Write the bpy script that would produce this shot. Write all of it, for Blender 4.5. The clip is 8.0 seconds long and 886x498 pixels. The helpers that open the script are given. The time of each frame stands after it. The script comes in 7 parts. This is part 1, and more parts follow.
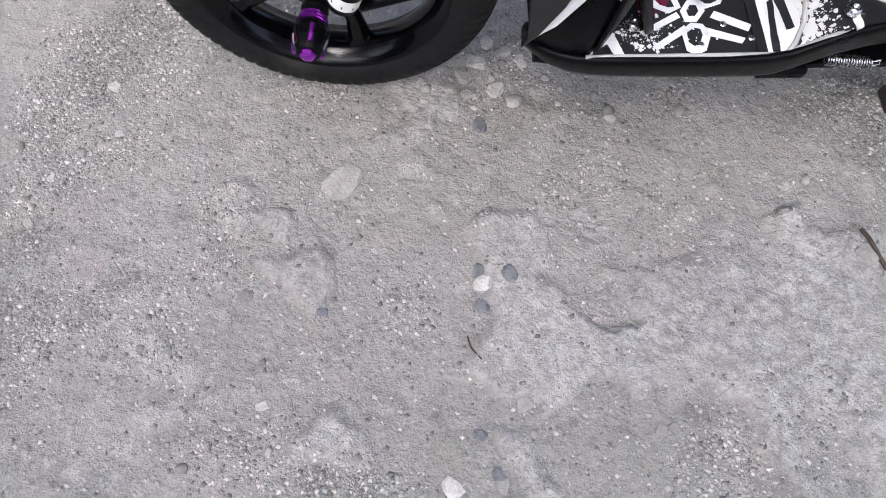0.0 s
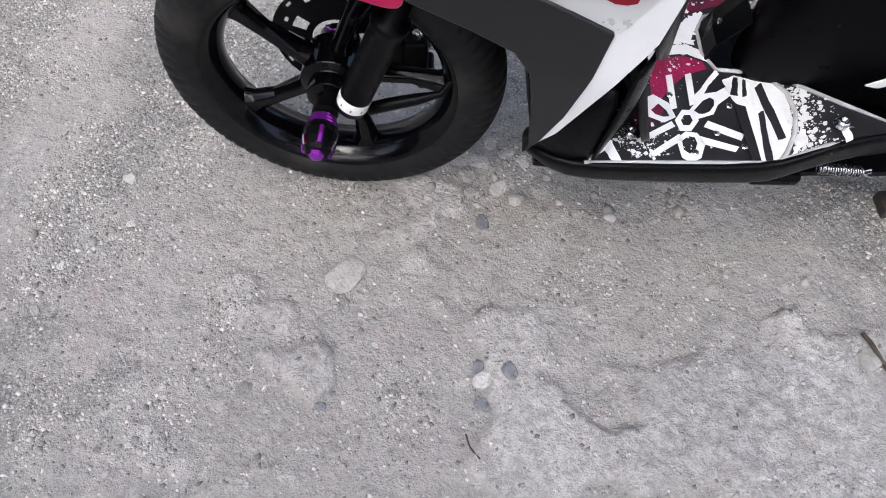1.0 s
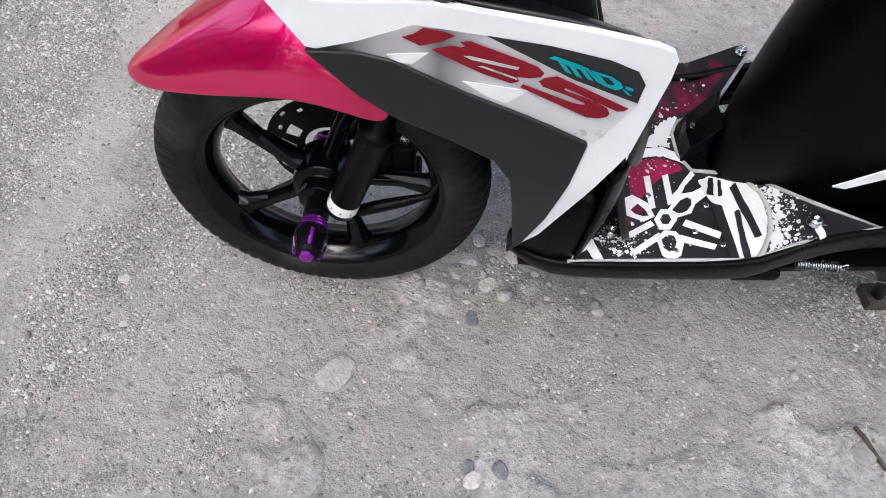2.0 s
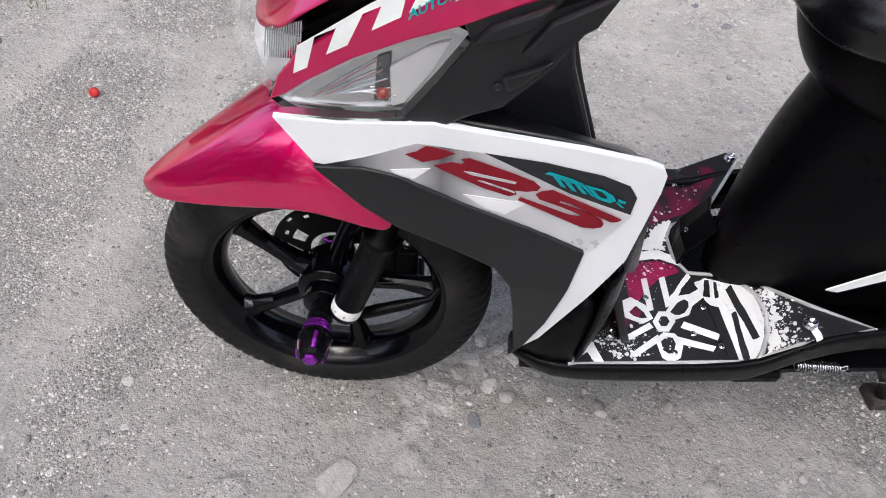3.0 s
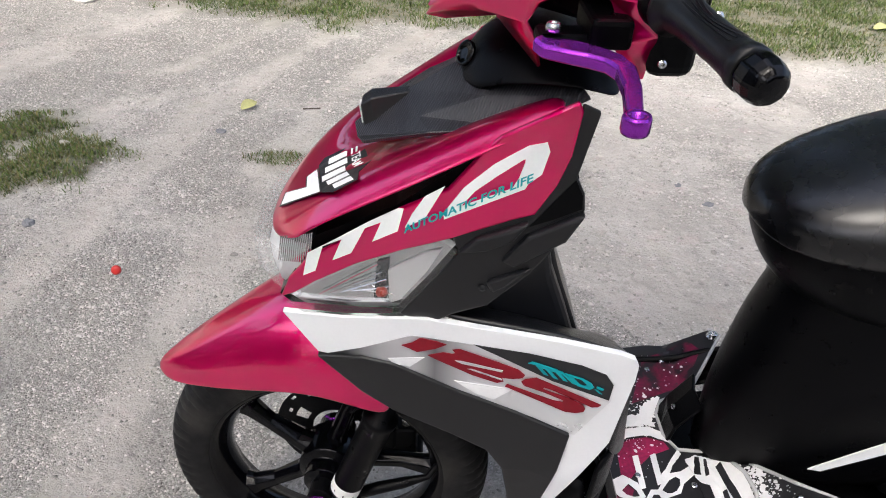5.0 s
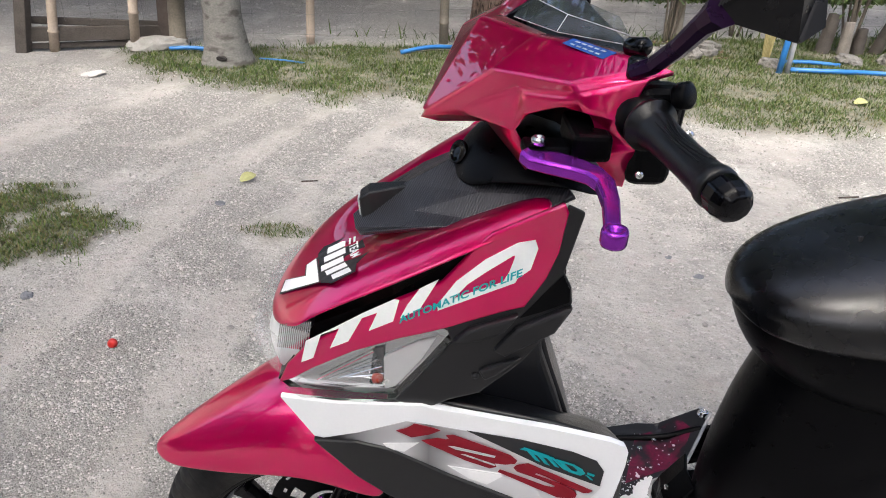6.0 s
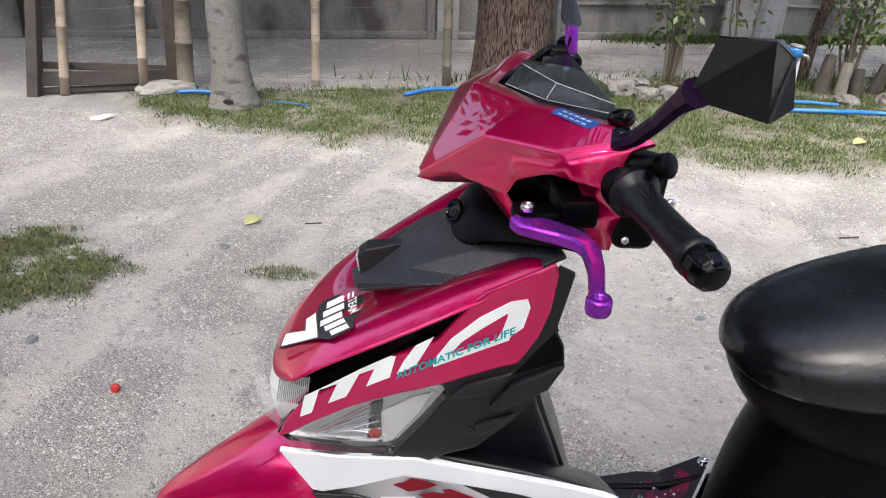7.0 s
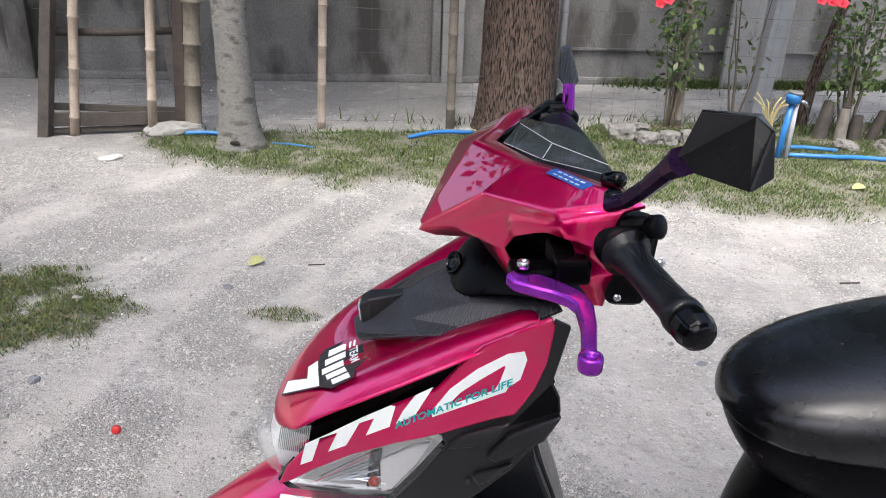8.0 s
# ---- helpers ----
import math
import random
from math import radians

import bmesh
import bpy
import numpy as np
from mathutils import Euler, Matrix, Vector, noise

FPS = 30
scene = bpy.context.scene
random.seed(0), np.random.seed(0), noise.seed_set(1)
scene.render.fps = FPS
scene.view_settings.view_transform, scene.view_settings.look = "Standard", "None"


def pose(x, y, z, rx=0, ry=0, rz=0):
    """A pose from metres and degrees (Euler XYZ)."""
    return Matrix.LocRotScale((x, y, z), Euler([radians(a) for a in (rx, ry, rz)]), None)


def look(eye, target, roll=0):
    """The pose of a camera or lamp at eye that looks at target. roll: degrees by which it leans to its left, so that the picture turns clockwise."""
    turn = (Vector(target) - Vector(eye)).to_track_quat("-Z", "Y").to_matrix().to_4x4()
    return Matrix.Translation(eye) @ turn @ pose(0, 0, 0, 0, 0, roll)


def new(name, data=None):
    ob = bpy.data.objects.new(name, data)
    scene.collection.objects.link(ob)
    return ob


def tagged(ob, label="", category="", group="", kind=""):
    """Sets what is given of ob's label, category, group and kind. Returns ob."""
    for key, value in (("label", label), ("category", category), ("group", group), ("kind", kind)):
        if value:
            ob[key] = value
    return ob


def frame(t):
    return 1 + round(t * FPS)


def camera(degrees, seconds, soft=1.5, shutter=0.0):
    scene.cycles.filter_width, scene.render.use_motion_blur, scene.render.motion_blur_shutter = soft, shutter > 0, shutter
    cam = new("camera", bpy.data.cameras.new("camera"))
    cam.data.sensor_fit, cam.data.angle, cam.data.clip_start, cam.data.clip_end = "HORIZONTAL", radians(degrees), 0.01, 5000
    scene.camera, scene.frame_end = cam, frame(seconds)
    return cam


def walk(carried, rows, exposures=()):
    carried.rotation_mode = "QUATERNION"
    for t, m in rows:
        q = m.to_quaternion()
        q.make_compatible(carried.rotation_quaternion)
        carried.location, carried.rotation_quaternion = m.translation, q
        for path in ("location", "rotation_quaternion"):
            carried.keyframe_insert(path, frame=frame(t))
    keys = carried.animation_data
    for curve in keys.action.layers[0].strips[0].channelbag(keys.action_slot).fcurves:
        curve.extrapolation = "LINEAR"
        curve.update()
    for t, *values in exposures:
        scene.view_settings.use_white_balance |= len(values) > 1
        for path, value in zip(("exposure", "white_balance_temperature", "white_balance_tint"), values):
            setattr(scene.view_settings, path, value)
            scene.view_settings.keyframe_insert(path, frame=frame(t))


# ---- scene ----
cam = camera(64.2, 8.0, soft=1.0)
PATH = [
    (0, (0.208, -0.73, 0.968), (0.234, 0.06, -0.869), 6.3),
    (0.5, (0.208, -0.729, 0.974), (0.226, 0.152, -0.821), 5.8),
    (1, (0.214, -0.722, 0.984), (0.2, 0.284, -0.745), 5.1),
    (1.5, (0.223, -0.72, 1.0), (0.215, 0.381, -0.669), 5.2),
    (1.7, (0.229, -0.719, 1.002), (0.206, 0.424, -0.639), 4.3),
    (2.8, (0.227, -0.72, 1.028), (0.173, 0.659, -0.419), 3.3),
    (3, (0.228, -0.721, 1.032), (0.165, 0.687, -0.387), 2.9),
    (3.5, (0.229, -0.726, 1.047), (0.157, 0.769, -0.28), 2.8),
    (4, (0.235, -0.732, 1.066), (0.152, 0.833, -0.175), 2.6),
    (5.3, (0.243, -0.764, 1.114), (0.125, 0.951, 0.092), 1.8),
    (5.5, (0.243, -0.768, 1.123), (0.137, 0.965, 0.13), 2.5),
    (6, (0.244, -0.769, 1.14), (0.132, 1.007, 0.228), 2.0),
    (6.5, (0.246, -0.773, 1.156), (0.127, 1.034, 0.307), 1.7),
    (7, (0.253, -0.776, 1.168), (0.122, 1.044, 0.348), 1.6),
    (7.5, (0.257, -0.784, 1.18), (0.109, 1.055, 0.407), 1.7),
    (8, (0.257, -0.79, 1.189), (0.111, 1.071, 0.471), 1.9),
]
walk(cam, [(t, look(eye, target, roll)) for t, eye, target, roll in PATH],
     [(0, 1.86, 6000, 10), (1.7, 1.86, 6030, 10), (3.0, 1.80, 6130, 9), (4.0, 1.78, 6200, 9), (5.3, 1.74, 6320, 9), (6.5, 1.74, 6280, 9), (8.0, 1.84, 6050, 10)])

# ---- world and light: bright overcast sky under scattered trees ----
world = bpy.data.worlds.new("world")
scene.world = world
world.use_nodes = True
wn = world.node_tree
sky = wn.nodes.new("ShaderNodeTexSky")
sky.sky_type, sky.sun_disc = "NISHITA", False
sky.sun_elevation, sky.sun_rotation = radians(60), radians(190)
sky.air_density, sky.dust_density, sky.ozone_density = 0.8, 7.0, 1.0
wn.links.new(sky.outputs[0], wn.nodes["Background"].inputs[0])
wn.nodes["Background"].inputs[1].default_value = 0.15
sun = new("sun", bpy.data.lights.new("sun", "SUN"))
sun.data.energy, sun.data.angle, sun.data.color = 1.5, radians(30), (1.0, 0.96, 0.9)
sun.matrix_world = look((-0.5, -3.0, 5.2), (0, 0, 0))

# ---- materials ----


def mat(name, base, rough=0.5, metal=0.0, vary=0.15, scale=8.0, fine=120.0, bump=0.0, bump_scale=200.0, coat=0.0, spec=0.5, tint=None, tint_scale=3.0, tint_at=0.55, rnd=0.0, stretch=1.0):
    """A surface with colour variation at two scales, roughness variation and fine relief; object coordinates in metres."""
    m = bpy.data.materials.new(name)
    m.use_nodes = True
    nt = m.node_tree
    p = nt.nodes["Principled BSDF"]
    tc = nt.nodes.new("ShaderNodeTexCoord")

    mp = nt.nodes.new("ShaderNodeMapping")
    mp.inputs["Scale"].default_value = (1, 1, stretch)
    nt.links.new(tc.outputs["Object"], mp.inputs["Vector"])

    def noise_node(sc, detail=4.0):
        n = nt.nodes.new("ShaderNodeTexNoise")
        n.inputs["Scale"].default_value, n.inputs["Detail"].default_value = sc, detail
        nt.links.new(mp.outputs[0], n.inputs["Vector"])
        return n.outputs["Fac"]

    def mix(a, b, fac, kind="MIX"):
        x = nt.nodes.new("ShaderNodeMix")
        x.data_type, x.blend_type = "RGBA", kind
        for sock, v in ((x.inputs[0], fac), (x.inputs[6], a), (x.inputs[7], b)):
            if isinstance(v, bpy.types.NodeSocket):
                nt.links.new(v, sock)
            elif isinstance(v, (int, float)):
                sock.default_value = v
            else:
                sock.default_value = (*v[:3], 1)
        return x.outputs[2]

    def ramp(v, lo, hi, a=0.0, b=1.0):
        r = nt.nodes.new("ShaderNodeMapRange")
        nt.links.new(v, r.inputs[0])
        for i, q in enumerate((lo, hi, a, b)):
            r.inputs[i + 1].default_value = q
        return r.outputs[0]

    col = base
    if vary:
        big, small = noise_node(scale), noise_node(fine, 2.0)
        dark, light = [c * (1 - vary) for c in base], [min(1, c * (1 + vary)) for c in base]
        col = mix(dark, light, ramp(big, 0.3, 0.7))
        col = mix(col, mix(dark, light, ramp(small, 0.35, 0.65)), 0.4)
    if tint is not None:
        col = mix(col, tint, ramp(noise_node(tint_scale, 6.0), tint_at, tint_at + 0.12))
    if rnd:
        info = nt.nodes.new("ShaderNodeObjectInfo")
        geo = nt.nodes.new("ShaderNodeNewGeometry")
        add = nt.nodes.new("ShaderNodeMath")
        add.operation = "ADD"
        nt.links.new(info.outputs["Random"], add.inputs[0])
        nt.links.new(geo.outputs["Random Per Island"], add.inputs[1])
        fr = nt.nodes.new("ShaderNodeMath")
        fr.operation = "FRACT"
        nt.links.new(add.outputs[0], fr.inputs[0])
        hsv = nt.nodes.new("ShaderNodeHueSaturation")
        nt.links.new(ramp(fr.outputs[0], 0, 1, 1 - rnd, 1 + rnd), hsv.inputs["Value"])
        nt.links.new(ramp(fr.outputs[0], 0, 1, 0.5 + 0.06 * rnd, 0.5 - 0.06 * rnd), hsv.inputs["Hue"])
        if isinstance(col, bpy.types.NodeSocket):
            nt.links.new(col, hsv.inputs["Color"])
        else:
            hsv.inputs["Color"].default_value = (*col[:3], 1)
        col = hsv.outputs[0]
    if isinstance(col, bpy.types.NodeSocket):
        nt.links.new(col, p.inputs["Base Color"])
    else:
        p.inputs["Base Color"].default_value = (*col[:3], 1)
    p.inputs["Metallic"].default_value = metal
    p.inputs["Specular IOR Level"].default_value = spec
    p.inputs["Coat Weight"].default_value = coat
    p.inputs["Coat Roughness"].default_value = 0.03
    if vary:
        nt.links.new(ramp(noise_node(scale * 2.5), 0.3, 0.7, max(0.02, rough * 0.82), min(1, rough * 1.18)), p.inputs["Roughness"])
    else:
        p.inputs["Roughness"].default_value = rough
    if bump:
        b = nt.nodes.new("ShaderNodeBump")
        b.inputs["Strength"].default_value, b.inputs["Distance"].default_value = 1.0, bump
        nt.links.new(noise_node(bump_scale, 5.0), b.inputs["Height"])
        nt.links.new(b.outputs[0], p.inputs["Normal"])
    return m


def glass(name, color=(1, 1, 1), rough=0.03, alpha=0.25):
    """Clear or smoked thin plastic: a see-through part and a glossy part."""
    m = bpy.data.materials.new(name)
    m.use_nodes = True
    nt = m.node_tree
    p = nt.nodes["Principled BSDF"]
    p.inputs["Base Color"].default_value = (*color, 1)
    p.inputs["Roughness"].default_value = rough
    p.inputs["Alpha"].default_value = alpha
    p.inputs["Specular IOR Level"].default_value = 0.8
    return m


PINK = mat("pink_metallic_paint", (0.82, 0.0006, 0.128), 0.28, 0.84, 0.0, coat=1.0, spec=0.5)
PINK.node_tree.nodes["Principled BSDF"].inputs["Specular Tint"].default_value = (0.75, 0.04, 0.25, 1)
PINK.node_tree.nodes["Principled BSDF"].inputs["Coat IOR"].default_value = 1.7
PINK.node_tree.nodes["Principled BSDF"].inputs["Coat Roughness"].default_value = 0.01
WHITE = mat("white_paint", (0.77, 0.785, 0.80), 0.42, 0, 0.02, 20, 300)
DECAL_WHITE = mat("white_vinyl", (0.78, 0.785, 0.79), 0.55, 0, 0.04, 40, 300, spec=0.3)
SILVER = mat("silver_decal", (0.56, 0.57, 0.58), 0.32, 0.35, 0.08, 14, 120)
DECAL_RED = mat("red_vinyl", (0.20, 0.004, 0.014), 0.55, 0, 0.06, 40, 300, spec=0.3)
DECAL_BLACK = mat("black_vinyl", (0.015, 0.015, 0.017), 0.35, 0, 0.1, 40, 300)
TEAL = mat("teal_vinyl", (0.0, 0.30, 0.34), 0.4, 0, 0.05, 40, 300)
BLUE = mat("blue_vinyl", (0.012, 0.06, 0.26), 0.35, 0, 0.05, 40, 300)
CHARCOAL = mat("charcoal_plastic", (0.0045, 0.0047, 0.006), 0.34, 0, 0.15, 20, 400, spec=0.55, bump=0.0003, bump_scale=1500)
BLACK = mat("black_plastic", (0.0022, 0.0022, 0.0028), 0.32, 0, 0.15, 20, 400, spec=0.09, bump=0.0002, bump_scale=1500)
GLOSS_BLACK = mat("gloss_black_paint", (0.0012, 0.0012, 0.002), 0.14, 0, 0.1, 20, 400, coat=0.05, spec=0.2)
RUBBER = mat("tyre_rubber", (0.0065, 0.0065, 0.0072), 0.62, 0, 0.2, 25, 300, bump=0.0004, bump_scale=600, tint=(0.026, 0.0245, 0.0225), tint_scale=9, tint_at=0.52, spec=0.25)
GRIP = mat("grip_rubber", (0.003, 0.003, 0.0035), 0.36, 0, 0.12, 30, 500, spec=0.4, bump=0.0002, bump_scale=900)
LEATHER = mat("black_seat_vinyl", (0.0024, 0.0024, 0.0032), 0.27, 0, 0.12, 12, 300, spec=0.6, bump=0.0001, bump_scale=900)
PURPLE = mat("purple_anodised", (0.30, 0.035, 0.46), 0.22, 0.8, 0.08, 40, 500)
STEEL = mat("bright_steel", (0.6, 0.6, 0.6), 0.25, 1.0, 0.1, 60, 600)
CHROME = mat("chrome_reflector", (0.82, 0.83, 0.84), 0.12, 1.0, 0.05, 60, 600)
CLEAR = glass("clear_lens", (0.25, 0.25, 0.25), 0.02, 0.12)
MILKY = glass("clear_lens_bright", (0.92, 0.93, 0.93), 0.05, 0.22)
# lamp reflectors: dark and bright reflections are put into two base colours
LAMP_DARK = mat("painted_dim_reflector", (0.11, 0.113, 0.12), 0.25, 0.7, 0.5, 45, 160)
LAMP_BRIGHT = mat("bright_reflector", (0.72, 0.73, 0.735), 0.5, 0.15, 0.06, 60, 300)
SMOKE = glass("smoked_visor", (0.05, 0.06, 0.062), 0.03, 0.34)
EDGE = glass("clear_acrylic_edge", (0.8, 0.8, 0.8), 0.15, 0.5)
ORANGE = mat("orange_bulb", (0.30, 0.03, 0.015), 0.3, 0, 0.05, 60, 300)
LABEL = mat("white_label", (0.8, 0.8, 0.78), 0.45, 0, 0.08, 90, 600)
SILVER_FADE = mat("silver_fade_decal", (0.56, 0.57, 0.58), 0.32, 0.35, 0.08, 14, 120)
fn = SILVER_FADE.node_tree
fp = fn.nodes["Principled BSDF"]
fc, fx, fr = fn.nodes.new("ShaderNodeTexCoord"), fn.nodes.new("ShaderNodeSeparateXYZ"), fn.nodes.new("ShaderNodeValToRGB")
fn.links.new(fc.outputs["Object"], fx.inputs[0])
fn.links.new(fx.outputs["X"], fr.inputs[0])
fr.color_ramp.elements[0].position, fr.color_ramp.elements[0].color = 0.06, (0.02, 0.021, 0.024, 1)
fr.color_ramp.elements[1].position, fr.color_ramp.elements[1].color = 0.30, (0.70, 0.71, 0.72, 1)
for at, v in ((0.10, 0.42), (0.135, 0.55), (0.16, 0.20), (0.20, 0.62)):
    el = fr.color_ramp.elements.new(at)
    el.color = (v, v, v * 1.03, 1)
fn.links.new(fr.outputs[0], fp.inputs["Base Color"])

# ---- mesh helpers ----
from mathutils.geometry import tessellate_polygon


def thing(name, label, category, m=None, group="", kind=""):
    ob = new(name)
    ob.empty_display_size = 0.1
    if m is not None:
        ob.matrix_basis = m
    return tagged(ob, label, category, group, kind)


def part(name, bm, material, parent=None, label="", smooth=False, m=None, mods=()):
    """Links a bmesh as one mesh object under a thing or a part."""
    me = bpy.data.meshes.new(name)
    bm.to_mesh(me)
    bm.free()
    me.materials.append(material)
    if smooth:
        for f in me.polygons:
            f.use_smooth = True
    ob = new(name, me)
    if parent is not None:
        ob.parent = parent
    if m is not None:
        ob.matrix_basis = m
    for kind, values in mods:
        mo = ob.modifiers.new(kind.lower(), kind)
        for k, v in values.items():
            setattr(mo, k, v)
    return tagged(ob, label)


def shell(t, offset=-1.0):
    return ("SOLIDIFY", {"thickness": t, "offset": offset})


def round_edges(w, n=2, angle=35):
    return ("BEVEL", {"width": w, "segments": n, "limit_method": "ANGLE", "angle_limit": radians(angle)})


def subsurf(n):
    return ("SUBSURF", {"levels": n, "render_levels": n})


def grid(rows, mirror=False, close=False):
    """A sheet through rows of points. mirror: the rows begin at y = 0 and are mirrored to the other side."""
    if mirror:
        rows = [[(x, -y, z) for x, y, z in reversed(r[1:])] + list(r) for r in rows]
    bm = bmesh.new()
    vs = [[bm.verts.new(p) for p in r] for r in rows]
    for a, b in zip(vs, vs[1:]):
        n = len(a)
        for i in range(n if close else n - 1):
            j = (i + 1) % n
            try:
                bm.faces.new((a[i], a[j], b[j], b[i]))
            except ValueError:
                pass
    if close:
        bm.faces.new(list(reversed(vs[0])))
        bm.faces.new(vs[-1])
    bmesh.ops.remove_doubles(bm, verts=bm.verts, dist=1e-5)
    bmesh.ops.recalc_face_normals(bm, faces=bm.faces)
    return bm


def lathe(profile, n=32, m=None, cap=True):
    """A turned body round the local z axis from (radius, height) pairs."""
    bm = bmesh.new()
    rings = [[bm.verts.new((r * math.cos(2 * math.pi * i / n), r * math.sin(2 * math.pi * i / n), z)) for i in range(n)] for r, z in profile]
    for a, b in zip(rings, rings[1:]):
        for i in range(n):
            j = (i + 1) % n
            bm.faces.new((a[i], a[j], b[j], b[i]))
    if cap:
        bm.faces.new(list(reversed(rings[0])))
        bm.faces.new(rings[-1])
    bmesh.ops.recalc_face_normals(bm, faces=bm.faces)
    if m is not None:
        bm.transform(m)
    return bm


def along(a, b):
    """The pose whose z axis runs from a towards b."""
    d = Vector(b) - Vector(a)
    return Matrix.Translation(a) @ d.to_track_quat("Z", "Y").to_matrix().to_4x4()


def rod(a, b, r, r2=None, n=16):
    ln = (Vector(b) - Vector(a)).length
    return lathe([(r, 0), (r if r2 is None else r2, ln)], n, along(a, b))


def box(size, at=(0, 0, 0), m=None, taper=1.0):
    bm = bmesh.new()
    bmesh.ops.create_cube(bm, size=1)
    for v in bm.verts:
        k = taper if v.co.z > 0 else 1
        v.co = Vector((v.co.x * size[0] * k, v.co.y * size[1] * k, v.co.z * size[2])) + Vector(at)
    if m is not None:
        bm.transform(m)
    return bm


def tube(points, radii, n=10):
    """A bent tube through points."""
    ps = [Vector(p) for p in points]
    if isinstance(radii, (int, float)):
        radii = [radii] * len(ps)
    bm = bmesh.new()
    rings = []
    ref = Vector((0.1, 0.2, 1)).normalized()
    for i, p in enumerate(ps):
        d = (ps[min(i + 1, len(ps) - 1)] - ps[max(i - 1, 0)]).normalized()
        u = d.cross(ref)
        if u.length < 1e-3:
            u = d.cross(Vector((1, 0, 0)))
        u.normalize()
        w = d.cross(u)
        rings.append([bm.verts.new(p + radii[i] * (math.cos(2 * math.pi * k / n) * u + math.sin(2 * math.pi * k / n) * w)) for k in range(n)])
    for a, b in zip(rings, rings[1:]):
        for k in range(n):
            j = (k + 1) % n
            bm.faces.new((a[k], a[j], b[j], b[k]))
    bm.faces.new(list(reversed(rings[0])))
    bm.faces.new(rings[-1])
    bmesh.ops.recalc_face_normals(bm, faces=bm.faces)
    return bm


def smooth_line(points, n=6):
    """A Catmull-Rom line through points."""
    ps = [Vector(p) for p in points]
    ps = [2 * ps[0] - ps[1]] + ps + [2 * ps[-1] - ps[-2]]
    out = []
    for i in range(1, len(ps) - 2):
        for k in range(n):
            t = k / n
            a, b, c, d = ps[i - 1:i + 3]
            out.append(0.5 * (2 * b + (c - a) * t + (2 * a - 5 * b + 4 * c - d) * t * t + (3 * b - a - 3 * c + d) * t ** 3))
    return out + [ps[-2]]


def merge(*bms):
    out = bmesh.new()
    for b in bms:
        me = bpy.data.meshes.new("tmp")
        b.to_mesh(me)
        b.free()
        out.from_mesh(me)
        bpy.data.meshes.remove(me)
    return out


def sheet(outlines, place, thick, cuts=2, edge=0.035):
    """Flat outlines (lists of (u, v)), cut small and laid on a surface by place(u, v, lift); thick is the lift of the outer face."""
    bm = bmesh.new()
    for o in outlines:
        vs = [bm.verts.new((u, v, 0)) for u, v in o]
        for tri in tessellate_polygon([[q.co for q in vs]]):
            bm.faces.new([vs[k] for k in tri])
    bmesh.ops.recalc_face_normals(bm, faces=bm.faces)
    for _ in range(cuts):
        longest = [e for e in bm.edges if e.calc_length() > edge]
        if longest:
            bmesh.ops.subdivide_edges(bm, edges=longest, cuts=1)
            bmesh.ops.triangulate(bm, faces=bm.faces)
    bmesh.ops.recalc_face_normals(bm, faces=bm.faces)
    top = list(bm.faces)
    if top and top[0].normal.z < 0:
        bmesh.ops.reverse_faces(bm, faces=top)
    ret = bmesh.ops.extrude_face_region(bm, geom=top)
    low = [g for g in ret["geom"] if isinstance(g, bmesh.types.BMVert)]
    lows = set(low)
    for v in bm.verts:
        v.co = Vector(place(v.co.x, v.co.y, thick if v in lows else 0.0))
    bmesh.ops.recalc_face_normals(bm, faces=bm.faces)
    return bm


def lettering(text, place, o, u, v, height, thick=0.0008, shear=0.0, bold=0.0, width=None):
    """Built-in font text laid on a surface: o is its lower left corner, u and v the reading and rising directions (2D)."""
    cu = bpy.data.curves.new("text", "FONT")
    cu.body, cu.size, cu.shear, cu.offset, cu.resolution_u = text, 1.0, shear, bold, 3
    ob = bpy.data.objects.new("text", cu)
    scene.collection.objects.link(ob)
    bpy.context.view_layer.update()
    me = bpy.data.meshes.new_from_object(ob.evaluated_get(bpy.context.evaluated_depsgraph_get()))
    bpy.data.objects.remove(ob)
    bm = bmesh.new()
    bm.from_mesh(me)
    bpy.data.meshes.remove(me)
    xs, ys = [q.co.x for q in bm.verts], [q.co.y for q in bm.verts]
    x0, y0, k = min(xs), min(ys), height / (max(ys) - min(ys))
    kx = k if width is None else width / (max(xs) - min(xs))
    for q in bm.verts:
        a, b = (q.co.x - x0) * kx, (q.co.y - y0) * k
        q.co = Vector(place(o[0] + a * u[0] + b * v[0], o[1] + a * u[1] + b * v[1], thick))
    return bm


def disc_outline(c, r, n=10, wob=0.0):
    return [(c[0] + r * (1 + wob * random.uniform(-1, 1)) * math.cos(2 * math.pi * i / n), c[1] + r * (1 + wob * random.uniform(-1, 1)) * math.sin(2 * math.pi * i / n)) for i in range(n)]


def bar_outline(a, b, w):
    a, b = Vector(a), Vector(b)
    d = (b - a).normalized() * (w / 2)
    s = Vector((-d.y, d.x))
    return [tuple(a - s), tuple(b - s), tuple(b + s), tuple(a + s)]

# ---- ground ----


